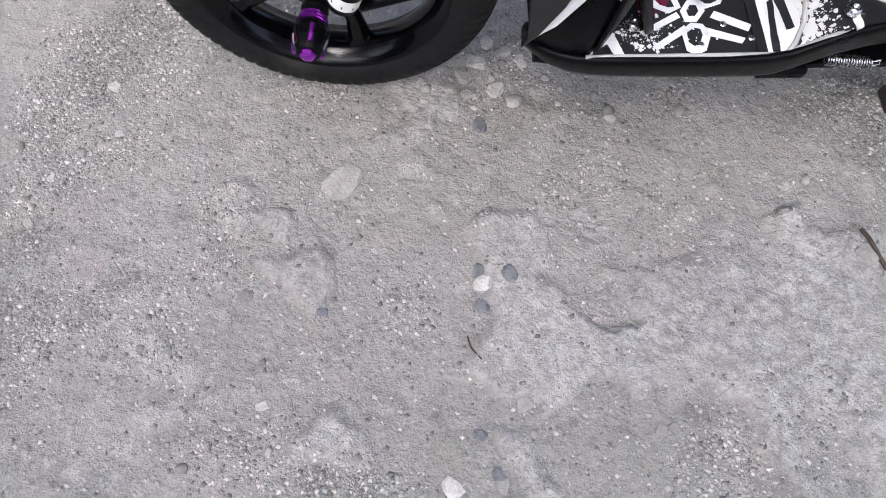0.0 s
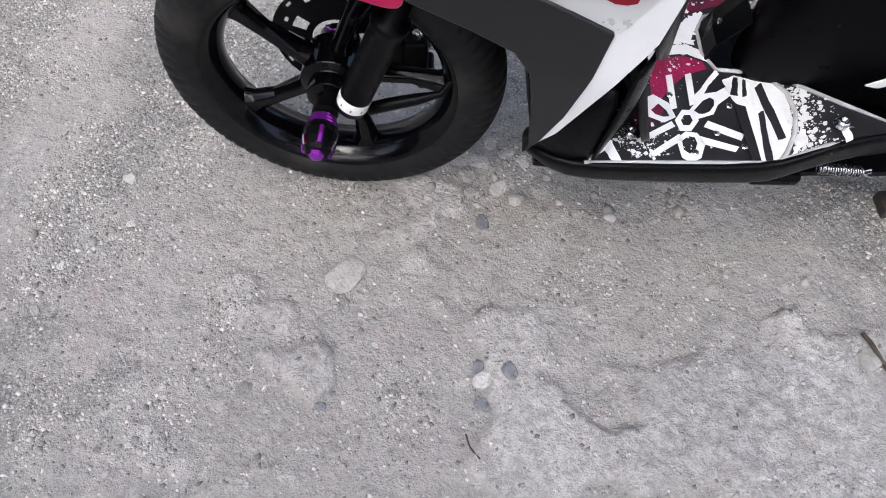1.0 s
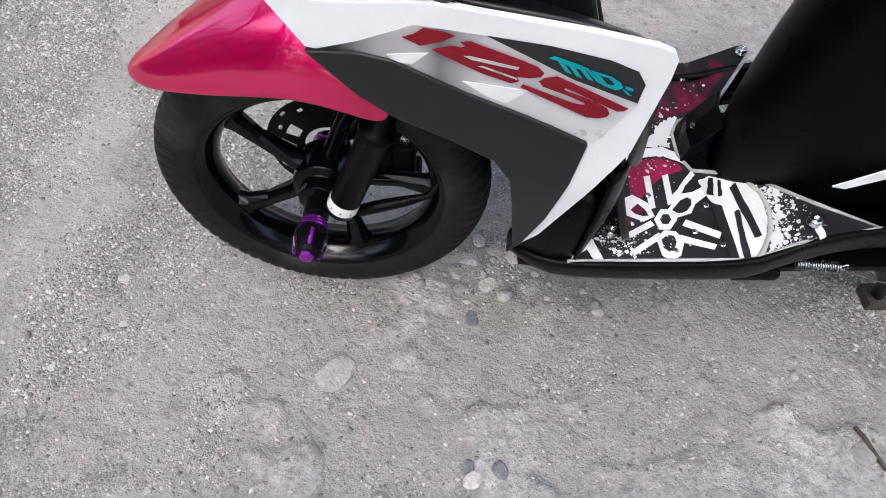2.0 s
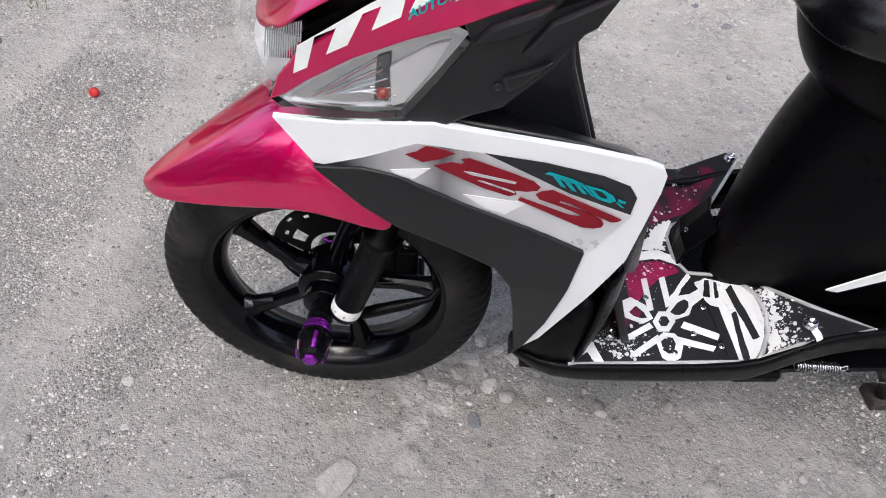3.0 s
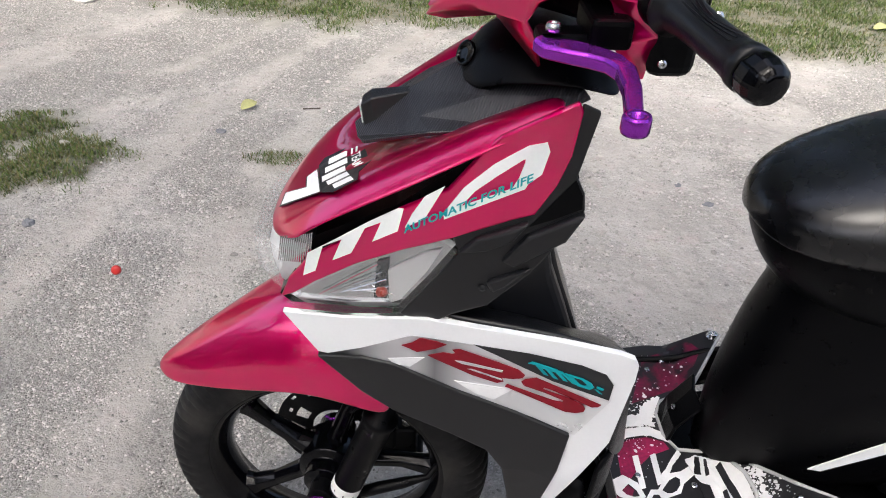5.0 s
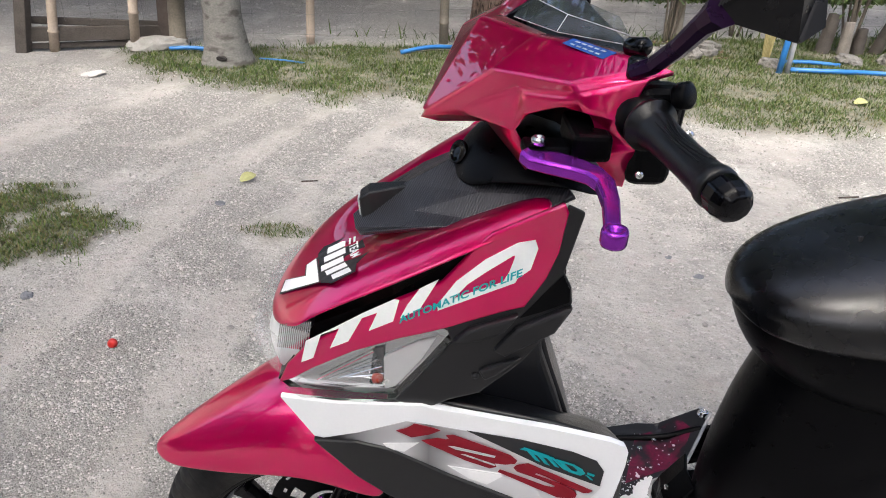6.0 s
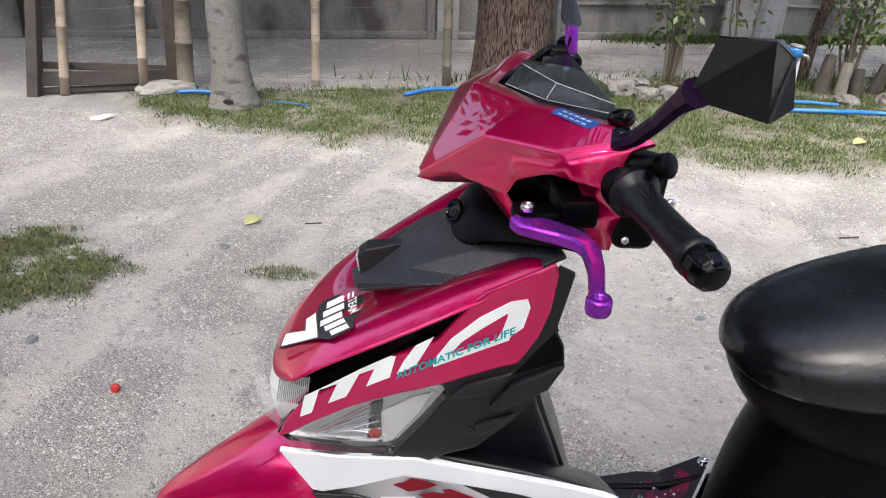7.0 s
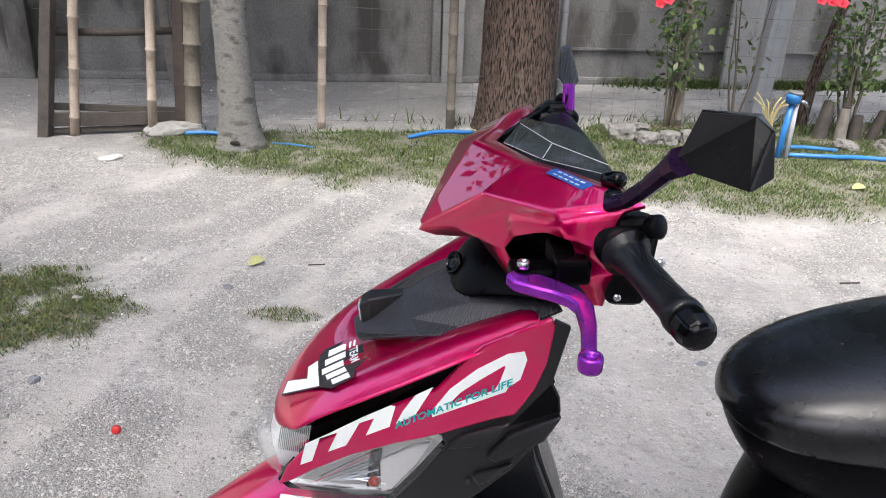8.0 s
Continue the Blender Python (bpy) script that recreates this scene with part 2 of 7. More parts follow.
def ground_material():
    m = bpy.data.materials.new("sandy_gravel_ground")
    m.use_nodes = True
    nt = m.node_tree
    p = nt.nodes["Principled BSDF"]
    tc = nt.nodes.new("ShaderNodeTexCoord")
    at = nt.nodes.new("ShaderNodeAttribute")
    at.attribute_name = "mask"
    sep = nt.nodes.new("ShaderNodeSeparateColor")
    nt.links.new(at.outputs["Color"], sep.inputs[0])
    crust, soil, track = sep.outputs[1], sep.outputs[2], at.outputs["Alpha"]

    def tex(sc, detail=4.0, rough=0.6):
        n = nt.nodes.new("ShaderNodeTexNoise")
        n.inputs["Scale"].default_value, n.inputs["Detail"].default_value, n.inputs["Roughness"].default_value = sc, detail, rough
        nt.links.new(tc.outputs["Object"], n.inputs["Vector"])
        return n.outputs["Fac"]

    def cells(sc, out="Color"):
        n = nt.nodes.new("ShaderNodeTexVoronoi")
        n.inputs["Scale"].default_value = sc
        nt.links.new(tc.outputs["Object"], n.inputs["Vector"])
        return n.outputs[out]

    def math_node(op, a, b=None, c=None):
        n = nt.nodes.new("ShaderNodeMath")
        n.operation = op
        for i, v in enumerate((a, b, c)):
            if v is None:
                continue
            if isinstance(v, bpy.types.NodeSocket):
                nt.links.new(v, n.inputs[i])
            else:
                n.inputs[i].default_value = v
        return n.outputs[0]

    def ramp(v, lo, hi, a=0.0, b=1.0):
        r = nt.nodes.new("ShaderNodeMapRange")
        nt.links.new(v, r.inputs[0])
        for i, q in enumerate((lo, hi, a, b)):
            r.inputs[i + 1].default_value = q
        return r.outputs[0]

    def mix(a, b, fac):
        x = nt.nodes.new("ShaderNodeMix")
        x.data_type = "RGBA"
        for sock, v in ((x.inputs[0], fac), (x.inputs[6], a), (x.inputs[7], b)):
            if isinstance(v, bpy.types.NodeSocket):
                nt.links.new(v, sock)
            elif isinstance(v, (int, float)):
                sock.default_value = v
            else:
                sock.default_value = (*v, 1)
        return x.outputs[2]

    patch = math_node("ADD", sep.outputs[0], math_node("MULTIPLY", math_node("SUBTRACT", tex(7, 5, 0.65), 0.5), 1.6))
    gravel = ramp(patch, 0.28, 0.62)
    dust = mix((0.37, 0.358, 0.338), (0.52, 0.503, 0.470), ramp(tex(2.6), 0.35, 0.65))
    dust = mix(dust, (0.46, 0.415, 0.39), ramp(tex(5.5, 3), 0.56, 0.7, 0, 0.6))
    dust = mix(dust, (0.30, 0.287, 0.270), ramp(tex(19, 6, 0.7), 0.55, 0.68, 0, 0.75))
    dust = mix(dust, (0.64, 0.615, 0.575), ramp(tex(33, 6, 0.7), 0.54, 0.66, 0, 0.7))
    dust = mix(dust, (0.25, 0.24, 0.226), ramp(tex(11, 7, 0.75), 0.56, 0.70, 0, 0.6))
    dust = mix(dust, (0.20, 0.196, 0.18), ramp(tex(6.5, 7, 0.72), 0.565, 0.66, 0, 0.55))
    dust = mix(dust, (0.66, 0.635, 0.60), ramp(tex(15, 8, 0.8), 0.575, 0.61, 0, 0.55))
    dust = mix(dust, (0.21, 0.20, 0.19), ramp(tex(46, 6, 0.8), 0.615, 0.65, 0, 0.7))
    dust = mix(dust, (0.50, 0.41, 0.405), ramp(tex(8.5, 4, 0.6), 0.57, 0.68, 0, 0.5))
    dust = mix(dust, (0.34, 0.345, 0.27), ramp(tex(4.3, 4, 0.6), 0.59, 0.70, 0, 0.45))
    dust = mix(dust, (0.70, 0.68, 0.645), ramp(tex(70, 6, 0.8), 0.60, 0.64, 0, 0.6))
    dust = mix(dust, (0.27, 0.266, 0.248), ramp(gravel, 0.3, 1.0, 0.0, 0.62))
    speck = cells(330)
    grey = nt.nodes.new("ShaderNodeRGBToBW")
    nt.links.new(speck, grey.inputs[0])
    grain = mix((0.08, 0.080, 0.079), (0.64, 0.622, 0.595), ramp(grey.outputs[0], 0.25, 0.75))
    fine = tex(420, 2)
    col = mix(dust, grain, math_node("MULTIPLY", ramp(gravel, 0, 1, 0.10, 0.6), ramp(tex(60, 3), 0.35, 0.6)))
    col = mix(col, (0.10, 0.10, 0.098), math_node("MULTIPLY", ramp(fine, 0.58, 0.68, 0, 0.8), ramp(gravel, 0, 1, 0.25, 1)))
    col = mix(col, (0.66, 0.64, 0.61), math_node("MULTIPLY", ramp(tex(300, 2), 0.6, 0.7, 0, 0.75), ramp(gravel, 0, 1, 0.25, 1)))
    # single chips of stone, dark and pale, with bare ground between them
    for sc, lim in ((95, 0.30), (48, 0.26)):
        vo = nt.nodes.new("ShaderNodeTexVoronoi")
        vo.inputs["Scale"].default_value = sc
        nt.links.new(tc.outputs["Object"], vo.inputs["Vector"])
        bw = nt.nodes.new("ShaderNodeSeparateColor")
        nt.links.new(vo.outputs["Color"], bw.inputs[0])
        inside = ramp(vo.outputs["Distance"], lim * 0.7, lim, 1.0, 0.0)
        # fading dark ring outside each chip: its contact shade, painted into the ground colour
        contact_shade = ramp(vo.outputs["Distance"], lim, lim * 1.5, 0.35, 0.0)
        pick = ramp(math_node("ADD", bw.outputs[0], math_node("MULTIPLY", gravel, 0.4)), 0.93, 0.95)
        col = mix(col, (0.12, 0.115, 0.11), math_node("MULTIPLY", contact_shade, pick))
        col = mix(col, mix((0.16, 0.158, 0.155), (0.62, 0.60, 0.57), bw.outputs[1]), math_node("MULTIPLY", math_node("MULTIPLY", inside, pick), 0.85))
    # coarse loose gravel: dark and pale grains, gathered in drifts along the wheel tracks
    mp = nt.nodes.new("ShaderNodeMapping")
    mp.inputs["Rotation"].default_value = (0, 0, radians(-3))
    mp.inputs["Scale"].default_value = (1.0, 0.22, 1.0)
    nt.links.new(tc.outputs["Object"], mp.inputs["Vector"])
    dn = nt.nodes.new("ShaderNodeTexNoise")
    dn.inputs["Scale"].default_value, dn.inputs["Detail"].default_value, dn.inputs["Roughness"].default_value = 3.2, 6.0, 0.65
    nt.links.new(mp.outputs[0], dn.inputs["Vector"])
    drift = ramp(dn.outputs["Fac"], 0.42, 0.6)
    loose = math_node("MULTIPLY", ramp(gravel, 0, 1, 0.35, 1.0), ramp(drift, 0, 1, 0.35, 1.0))
    col = mix(col, (0.33, 0.318, 0.295), math_node("MULTIPLY", drift, 0.28))
    col = mix(col, (0.115, 0.11, 0.102), math_node("MULTIPLY", ramp(tex(125, 3, 0.6), 0.56, 0.63, 0, 0.8), loose))
    col = mix(col, (0.66, 0.64, 0.60), math_node("MULTIPLY", ramp(tex(150, 3, 0.6), 0.58, 0.65, 0, 0.65), loose))
    sand = mix((0.42, 0.395, 0.36), (0.56, 0.53, 0.485), ramp(tex(9, 6, 0.7), 0.38, 0.62))
    sand = mix(sand, (0.30, 0.285, 0.265), ramp(tex(210, 3, 0.6), 0.57, 0.66, 0, 0.5))
    col = mix(col, sand, math_node("MULTIPLY", track, 0.45))
    rough_col = mix((0.46, 0.44, 0.415), (0.90, 0.875, 0.835), ramp(tex(55, 8, 0.85), 0.42, 0.58))
    col = mix(col, rough_col, math_node("MULTIPLY", crust, 0.85))
    col = mix(col, mix((0.06, 0.066, 0.026), (0.15, 0.138, 0.082), ramp(tex(24), 0.4, 0.6)), math_node("MULTIPLY", soil, 0.75))
    col = mix(col, mix((0.17, 0.16, 0.148), (0.30, 0.285, 0.262), ramp(tex(1.7, 6, 0.65), 0.4, 0.6)), ramp(tex(2.3, 5, 0.6), 0.42, 0.6, 0.0, 0.25))
    nt.links.new(col, p.inputs["Base Color"])
    p.inputs["Roughness"].default_value = 0.95
    p.inputs["Specular IOR Level"].default_value = 0.2
    h = math_node("ADD", math_node("MULTIPLY", math_node("MULTIPLY", tex(240, 4, 0.7), ramp(gravel, 0, 1, 0.35, 1.0)), 0.005), math_node("MULTIPLY", math_node("MULTIPLY", cells(190, "Distance"), ramp(gravel, 0, 1, 0.0, 1.0)), 0.003))
    h = math_node("ADD", h, math_node("ADD", math_node("MULTIPLY", tex(38, 7, 0.75), 0.014), math_node("ADD", math_node("MULTIPLY", tex(13, 6, 0.7), 0.024), math_node("MULTIPLY", tex(4.5, 6, 0.65), 0.05))))
    h = math_node("ADD", h, math_node("MULTIPLY", math_node("MULTIPLY", tex(75, 6, 0.8), crust), 0.012))
    b = nt.nodes.new("ShaderNodeBump")
    b.inputs["Strength"].default_value, b.inputs["Distance"].default_value = 1.0, 1.0
    nt.links.new(h, b.inputs["Height"])
    nt.links.new(b.outputs[0], p.inputs["Normal"])
    return m


def steps(lo, hi, fine_lo, fine_hi, fine, grow):
    out = [fine_lo]
    while out[-1] < fine_hi:
        out.append(out[-1] + fine)
    s = fine
    while out[-1] < hi:
        s *= grow
        out.append(out[-1] + s)
    s, low = fine, [fine_lo]
    while low[-1] > lo:
        s *= grow
        low.append(low[-1] - s)
    return list(reversed(low[1:])) + out


def nz(x, y, f, k):
    """Gradient noise in the plane, for numbers or arrays."""
    x, y = x * f + 17.3 * k, y * f - 9.1 * k
    xi, yi = np.floor(x), np.floor(y)
    fx, fy = x - xi, y - yi

    def corner(i, j):
        h = np.sin((xi + i) * 127.1 + (yi + j) * 311.7 + k * 74.7) * 43758.5453
        a = (h - np.floor(h)) * 6.28319
        return np.cos(a) * (fx - i) + np.sin(a) * (fy - j)

    u, v = fx * fx * (3 - 2 * fx), fy * fy * (3 - 2 * fy)
    low, high = corner(0, 0) * (1 - u) + corner(1, 0) * u, corner(0, 1) * (1 - u) + corner(1, 1) * u
    return 1.25 * (low * (1 - v) + high * v)


def clamp(v):
    return np.clip(v, 0.0, 1.0)


def bell(v, w):
    return np.exp(-((v / w) ** 2))


def crust_at(x, y):
    """1 on the coarse raised crust beside the scooter."""
    side = x - np.interp(-y, (0.2, 0.345, 0.421, 0.463, 0.515, 0.574, 0.63, 0.9), (0.43, 0.48, 0.515, 0.600, 0.649, 0.674, 0.706, 0.80))
    top = np.interp(x, (0.40, 0.48, 0.724, 0.86, 1.3), (-0.36, -0.335, -0.205, -0.215, -0.26)) - y
    d = np.minimum(side, top) + 0.030 * nz(x, y, 9, 4.4) + 0.022 * nz(x, y, 24, 2.4) + 0.010 * nz(x, y, 62, 1.4)
    a = clamp(d / 0.010) * clamp(0.85 + 1.3 * nz(x, y, 8, 8.4))
    a = a * clamp((1.3 - x) / 0.3) * clamp((y + 1.0) / 0.2)
    b = 0.75 * clamp((nz(x, y, 6, 9.1) + 0.35 * nz(x, y, 19, 3.1) - 0.24) * 9) * clamp((0.5 - np.abs(x - 0.25)) * 5) * clamp((0.5 - np.abs(y + 0.35)) * 5)
    return np.maximum(a, b)


STRIP = ((-2.6, 4.4), (-2.19, 3.79), (-1.89, 3.53), (-1.04, 3.22), (-0.67, 3.14), (-0.2, 3.33), (0.5, 3.2), (1.2, 3.09), (1.7, 2.98), (2.3, 3.0), (4.0, 3.2), (9.0, 3.6))


def soil_at(x, y):
    """Where grass grows: the strip before the fence, and a patch and a tuft in the gravel."""
    front = np.interp(x, [p[0] for p in STRIP], [p[1] for p in STRIP], left=99, right=99) + 0.13 * nz(x, y, 4, 3.3) + 0.07 * nz(x, y, 12, 3.9)
    back = 5.02 + 0.245 * x + 0.35 * clamp((x - 0.9) * 5) + 0.08 * nz(x, y, 5, 8.8)
    a = clamp((y - front) / 0.22) * clamp((back - y) / 0.12)
    e = ((x + 1.75) / 0.70) ** 2 + ((y - 1.39) / 0.42) ** 2 + 0.55 * nz(x, y, 5, 6.1) + 0.3 * nz(x, y, 13, 2.1)
    b = clamp((1.0 - e) / 0.35) * clamp(1.05 + 1.5 * nz(x, y, 6, 2.5))
    t = ((x + 0.50) / 0.15) ** 2 + ((y - 1.50) / 0.06) ** 2 + 0.6 * nz(x, y, 14, 6.1)
    return np.maximum(np.maximum(a, b), 0.55 * clamp((1 - t) / 0.5))


def bend(x, y):
    """How far across the wheel tracks a place lies; they run away from the eye and turn towards the gate."""
    return x - 0.35 * clamp((y - 1.6) / 1.6) ** 2 + 0.05 * nz(x, y, 0.9, 2.2)


def track_at(x, y):
    """1 on the smooth sandy wheel tracks."""
    q = bend(x, y)
    w = bell(q + 0.95, 0.085) + bell(q + 0.50, 0.10) + 0.8 * bell(q + 1.36, 0.09) + 0.8 * bell(q + 2.1, 0.16) + 0.7 * bell(q - 0.75, 0.16) + 0.7 * bell(q - 1.5, 0.2)
    w = w + 0.55 * nz(x, y, 3.2, 4.1) + 0.35 * nz(x, y, 9, 6.6)
    return clamp(1.3 * (w - 0.25)) * clamp((y + 0.25) * 3) * clamp((4.6 - y))


def gravel_at(x, y):
    a = clamp(0.5 + 1.6 * nz(x, y, 1.3, 5.5) + 0.8 * nz(x, y, 5, 1.5))
    left_side = clamp((-0.02 - x + 0.25 * nz(x, y, 3, 7.5)) / 0.3)
    centre = clamp(1.4 - 2.0 * np.hypot((x - 0.15) / 0.45, (y + 0.42) / 0.35))
    return clamp(np.maximum(a * 0.7, left_side * (0.35 + 0.65 * a)) - 0.6 * centre - 0.75 * track_at(x, y))


def ground_z(x, y):
    near = clamp(np.hypot(x - 0.3, y) / 1.4)
    k = (nz(x, y, 0.8, 0.3) * 0.012 + nz(x, y, 3.1, 7.7) * 0.005 + nz(x, y, 11, 2.2) * 0.003) * (0.35 + 0.65 * near)
    close = clamp((1.6 - np.hypot(x - 0.2, y + 0.1)) * 2)
    fine = nz(x, y, 30, 2.9) * 0.0016 + nz(x, y, 58, 1.9) * 0.0011 + clamp(nz(x, y, 17, 9.4) - 0.25) * 0.008
    ruts = -0.006 * track_at(x, y) * clamp(y * 2)
    crust = (0.013 + 0.006 * nz(x, y, 45, 5.1) + 0.004 * nz(x, y, 21, 6.1)) * crust_at(x, y)
    return k + fine * close + ruts + crust * clamp((1.5 - np.abs(x)) * 9) * clamp((1.2 - np.abs(y)) * 9) + 0.015 * soil_at(x, y)


def fast_mesh(name, verts, faces):
    """A mesh from arrays: verts (n, 3) and faces (m, corners)."""
    me = bpy.data.meshes.new(name)
    me.vertices.add(len(verts))
    me.vertices.foreach_set("co", np.ascontiguousarray(verts, dtype=np.float32).ravel())
    me.loops.add(faces.size)
    me.loops.foreach_set("vertex_index", np.ascontiguousarray(faces, dtype=np.int32).ravel())
    me.polygons.add(len(faces))
    me.polygons.foreach_set("loop_start", np.arange(0, faces.size, faces.shape[1], dtype=np.int32))
    me.update(calc_edges=True)
    return me


gx, gy = np.array(steps(-400, 400, -0.9, 1.3, 0.006, 1.075)), np.array(steps(-300, 600, -0.85, 0.5, 0.006, 1.07))
nx, ny = len(gx), len(gy)
X, Y = np.meshgrid(gx, gy)
IN = (np.abs(X) < 12) & (Y > -3) & (Y < 14)
gv = np.stack([X, Y, np.where(IN, ground_z(X, Y), 0.0)], -1).reshape(-1, 3)
gm = np.stack([np.where(IN, gravel_at(X, Y), 0.4), np.where(IN, crust_at(X, Y), 0.0), np.where(IN, soil_at(X, Y), 0.3), np.where(IN, track_at(X, Y), 0.0)], -1)
corner = (np.arange(ny - 1)[:, None] * nx + np.arange(nx - 1)[None, :]).ravel()
me = fast_mesh("ground", gv, np.stack([corner, corner + 1, corner + nx + 1, corner + nx], 1))
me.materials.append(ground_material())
ca = me.color_attributes.new("mask", "FLOAT_COLOR", "POINT")
ca.data.foreach_set("color", gm.astype(np.float32).ravel())
me.polygons.foreach_set("use_smooth", np.ones(len(me.polygons), dtype=bool))
tagged(new("ground", me), "sandy gravel ground with wheel tracks and scattered stones", "ground", kind="structure")


# ---- loose stones ----
STONE = mat("field_stone", (0.36, 0.345, 0.325), 0.9, 0, 0.2, 30, 300, bump=0.002, bump_scale=180, rnd=0.35, spec=0.25)
GRIT = mat("grit", (0.42, 0.405, 0.38), 0.9, 0, 0.0, rnd=0.6, spec=0.25)
YARD_STONE = mat("yard_stone", (0.39, 0.375, 0.35), 0.9, 0, 0.0, rnd=0.42, spec=0.25)
ICO = bmesh.new()
bmesh.ops.create_icosphere(ICO, subdivisions=1, radius=1)
ICO_V = np.array([v.co[:] for v in ICO.verts])
ICO_F = np.array([[v.index for v in f.verts] for f in ICO.faces])
ICO.free()
OCT_V = np.array([(1, 0, 0), (0, 1, 0), (-1, 0, 0), (0, -1, 0), (0, 0, 1), (0, 0, -1.0)])
OCT_F = np.array([(0, 1, 4), (1, 2, 4), (2, 3, 4), (3, 0, 4), (1, 0, 5), (2, 1, 5), (3, 2, 5), (0, 3, 5)])
rng = np.random.default_rng(11)


def spots(count, area, weight):
    """Random places in an area, thinned by weight(x, y)."""
    xs, ys, n = [], [], 0
    while n < count:
        x, y = rng.uniform(area[0], area[1], 4 * count), rng.uniform(area[2], area[3], 4 * count)
        keep = rng.random(4 * count) < weight(x, y)
        xs.append(x[keep])
        ys.append(y[keep])
        n += int(keep.sum())
    return np.concatenate(xs)[:count], np.concatenate(ys)[:count]


def scatter(name, label, count, area, sizes, weight, material=None, shape=(ICO_V, ICO_F)):
    """Many small stones as one mesh."""
    sv, sf = shape
    k = len(sv)
    x, y = spots(count, area, weight)
    r = sizes[0] * (sizes[1] / sizes[0]) ** (rng.random(count) ** 2.2)
    sc = r[:, None] * rng.uniform((0.8, 0.7, 0.45), (1.35, 1.1, 0.8), (count, 3))
    a = rng.uniform(0, 6.283, (count, 1))
    p = sv[None] * (1 + 0.22 * rng.standard_normal((count, k, 1))) * sc[:, None, :]
    p = np.stack([p[..., 0] * np.cos(a) - p[..., 1] * np.sin(a), p[..., 0] * np.sin(a) + p[..., 1] * np.cos(a), p[..., 2]], -1)
    p = p + np.stack([x, y, ground_z(x, y) + sc[:, 2] * 0.35], -1)[:, None, :]
    m = fast_mesh(name, p.reshape(-1, 3), (sf[None] + k * np.arange(count)[:, None, None]).reshape(-1, 3))
    m.materials.append(material or GRIT)
    return tagged(new(name, m), label, "gravel", kind="stuff")


def near_w(x, y):
    return (0.14 + 0.86 * clamp((gravel_at(x, y) + 0.8 * nz(x, y, 7, 21.0) - 0.2) * 2.2)) * (1 - 0.6 * clamp(crust_at(x, y)))


def yard_w(x, y):
    return (0.08 + 0.92 * clamp(gravel_at(x, y) + 0.5 * nz(x, y, 4, 13.0))) * (1 - soil_at(x, y))


scatter("grit", "fine grey grit on the sand", 60000, (-0.75, 1.15, -0.75, 0.75), (0.0012, 0.0045), near_w, GRIT, (OCT_V, OCT_F))
scatter("pebble_scatter", "small loose pebbles", 1100, (-0.9, 1.3, -0.75, 1.2), (0.003, 0.008), near_w, STONE)
scatter("gravel", "loose gravel across the yard", 85000, (-3.2, 2.9, 0.45, 3.8), (0.0028, 0.0075), yard_w, YARD_STONE, (OCT_V, OCT_F))
scatter("far_gravel", "loose gravel along the lane", 1500, (-5.5, 6.0, 4.8, 8.2), (0.005, 0.018), lambda x, y: clamp(0.3 + 0.7 * gravel_at(x, y) - soil_at(x, y)), YARD_STONE)
scatter("stone_scatter", "loose grey stones under the scooter", 170, (0.12, 0.75, -0.06, 0.5), (0.004, 0.016), lambda x, y: 0.6 + 0.0 * x, STONE)
scatter("yard_stones", "scattered grey stones across the yard", 420, (-3.2, 3.0, 0.4, 4.0), (0.005, 0.014), yard_w, YARD_STONE)


def rock_mesh(seed, size, detail=3, rough=0.42):
    bm = bmesh.new()
    bmesh.ops.create_icosphere(bm, subdivisions=detail, radius=1)
    for v in bm.verts:
        q = v.co.normalized()
        k = 1 + rough * noise.noise(q * 1.3 + Vector((seed * 3.7, seed, 0))) + rough * 0.5 * noise.noise(q * 3.5 + Vector((seed, 0, seed * 1.9)))
        c = q * k
        c = Vector((max(-0.98, min(0.98, c.x)), max(-0.98, min(0.98, c.y)), max(-0.7, min(0.8, c.z))))
        v.co = Vector((c.x * size[0], c.y * size[1], c.z * size[2]))
    return bm


def rock(x, y, size, seed, label, name="stone", rz=0.0, material=None, group=""):
    ob = part(name, rock_mesh(seed, size), material or STONE, None, m=pose(x, y, ground_z(x, y) + size[2] * 0.42, 0, 0, rz))
    return tagged(ob, label, "stone", group)


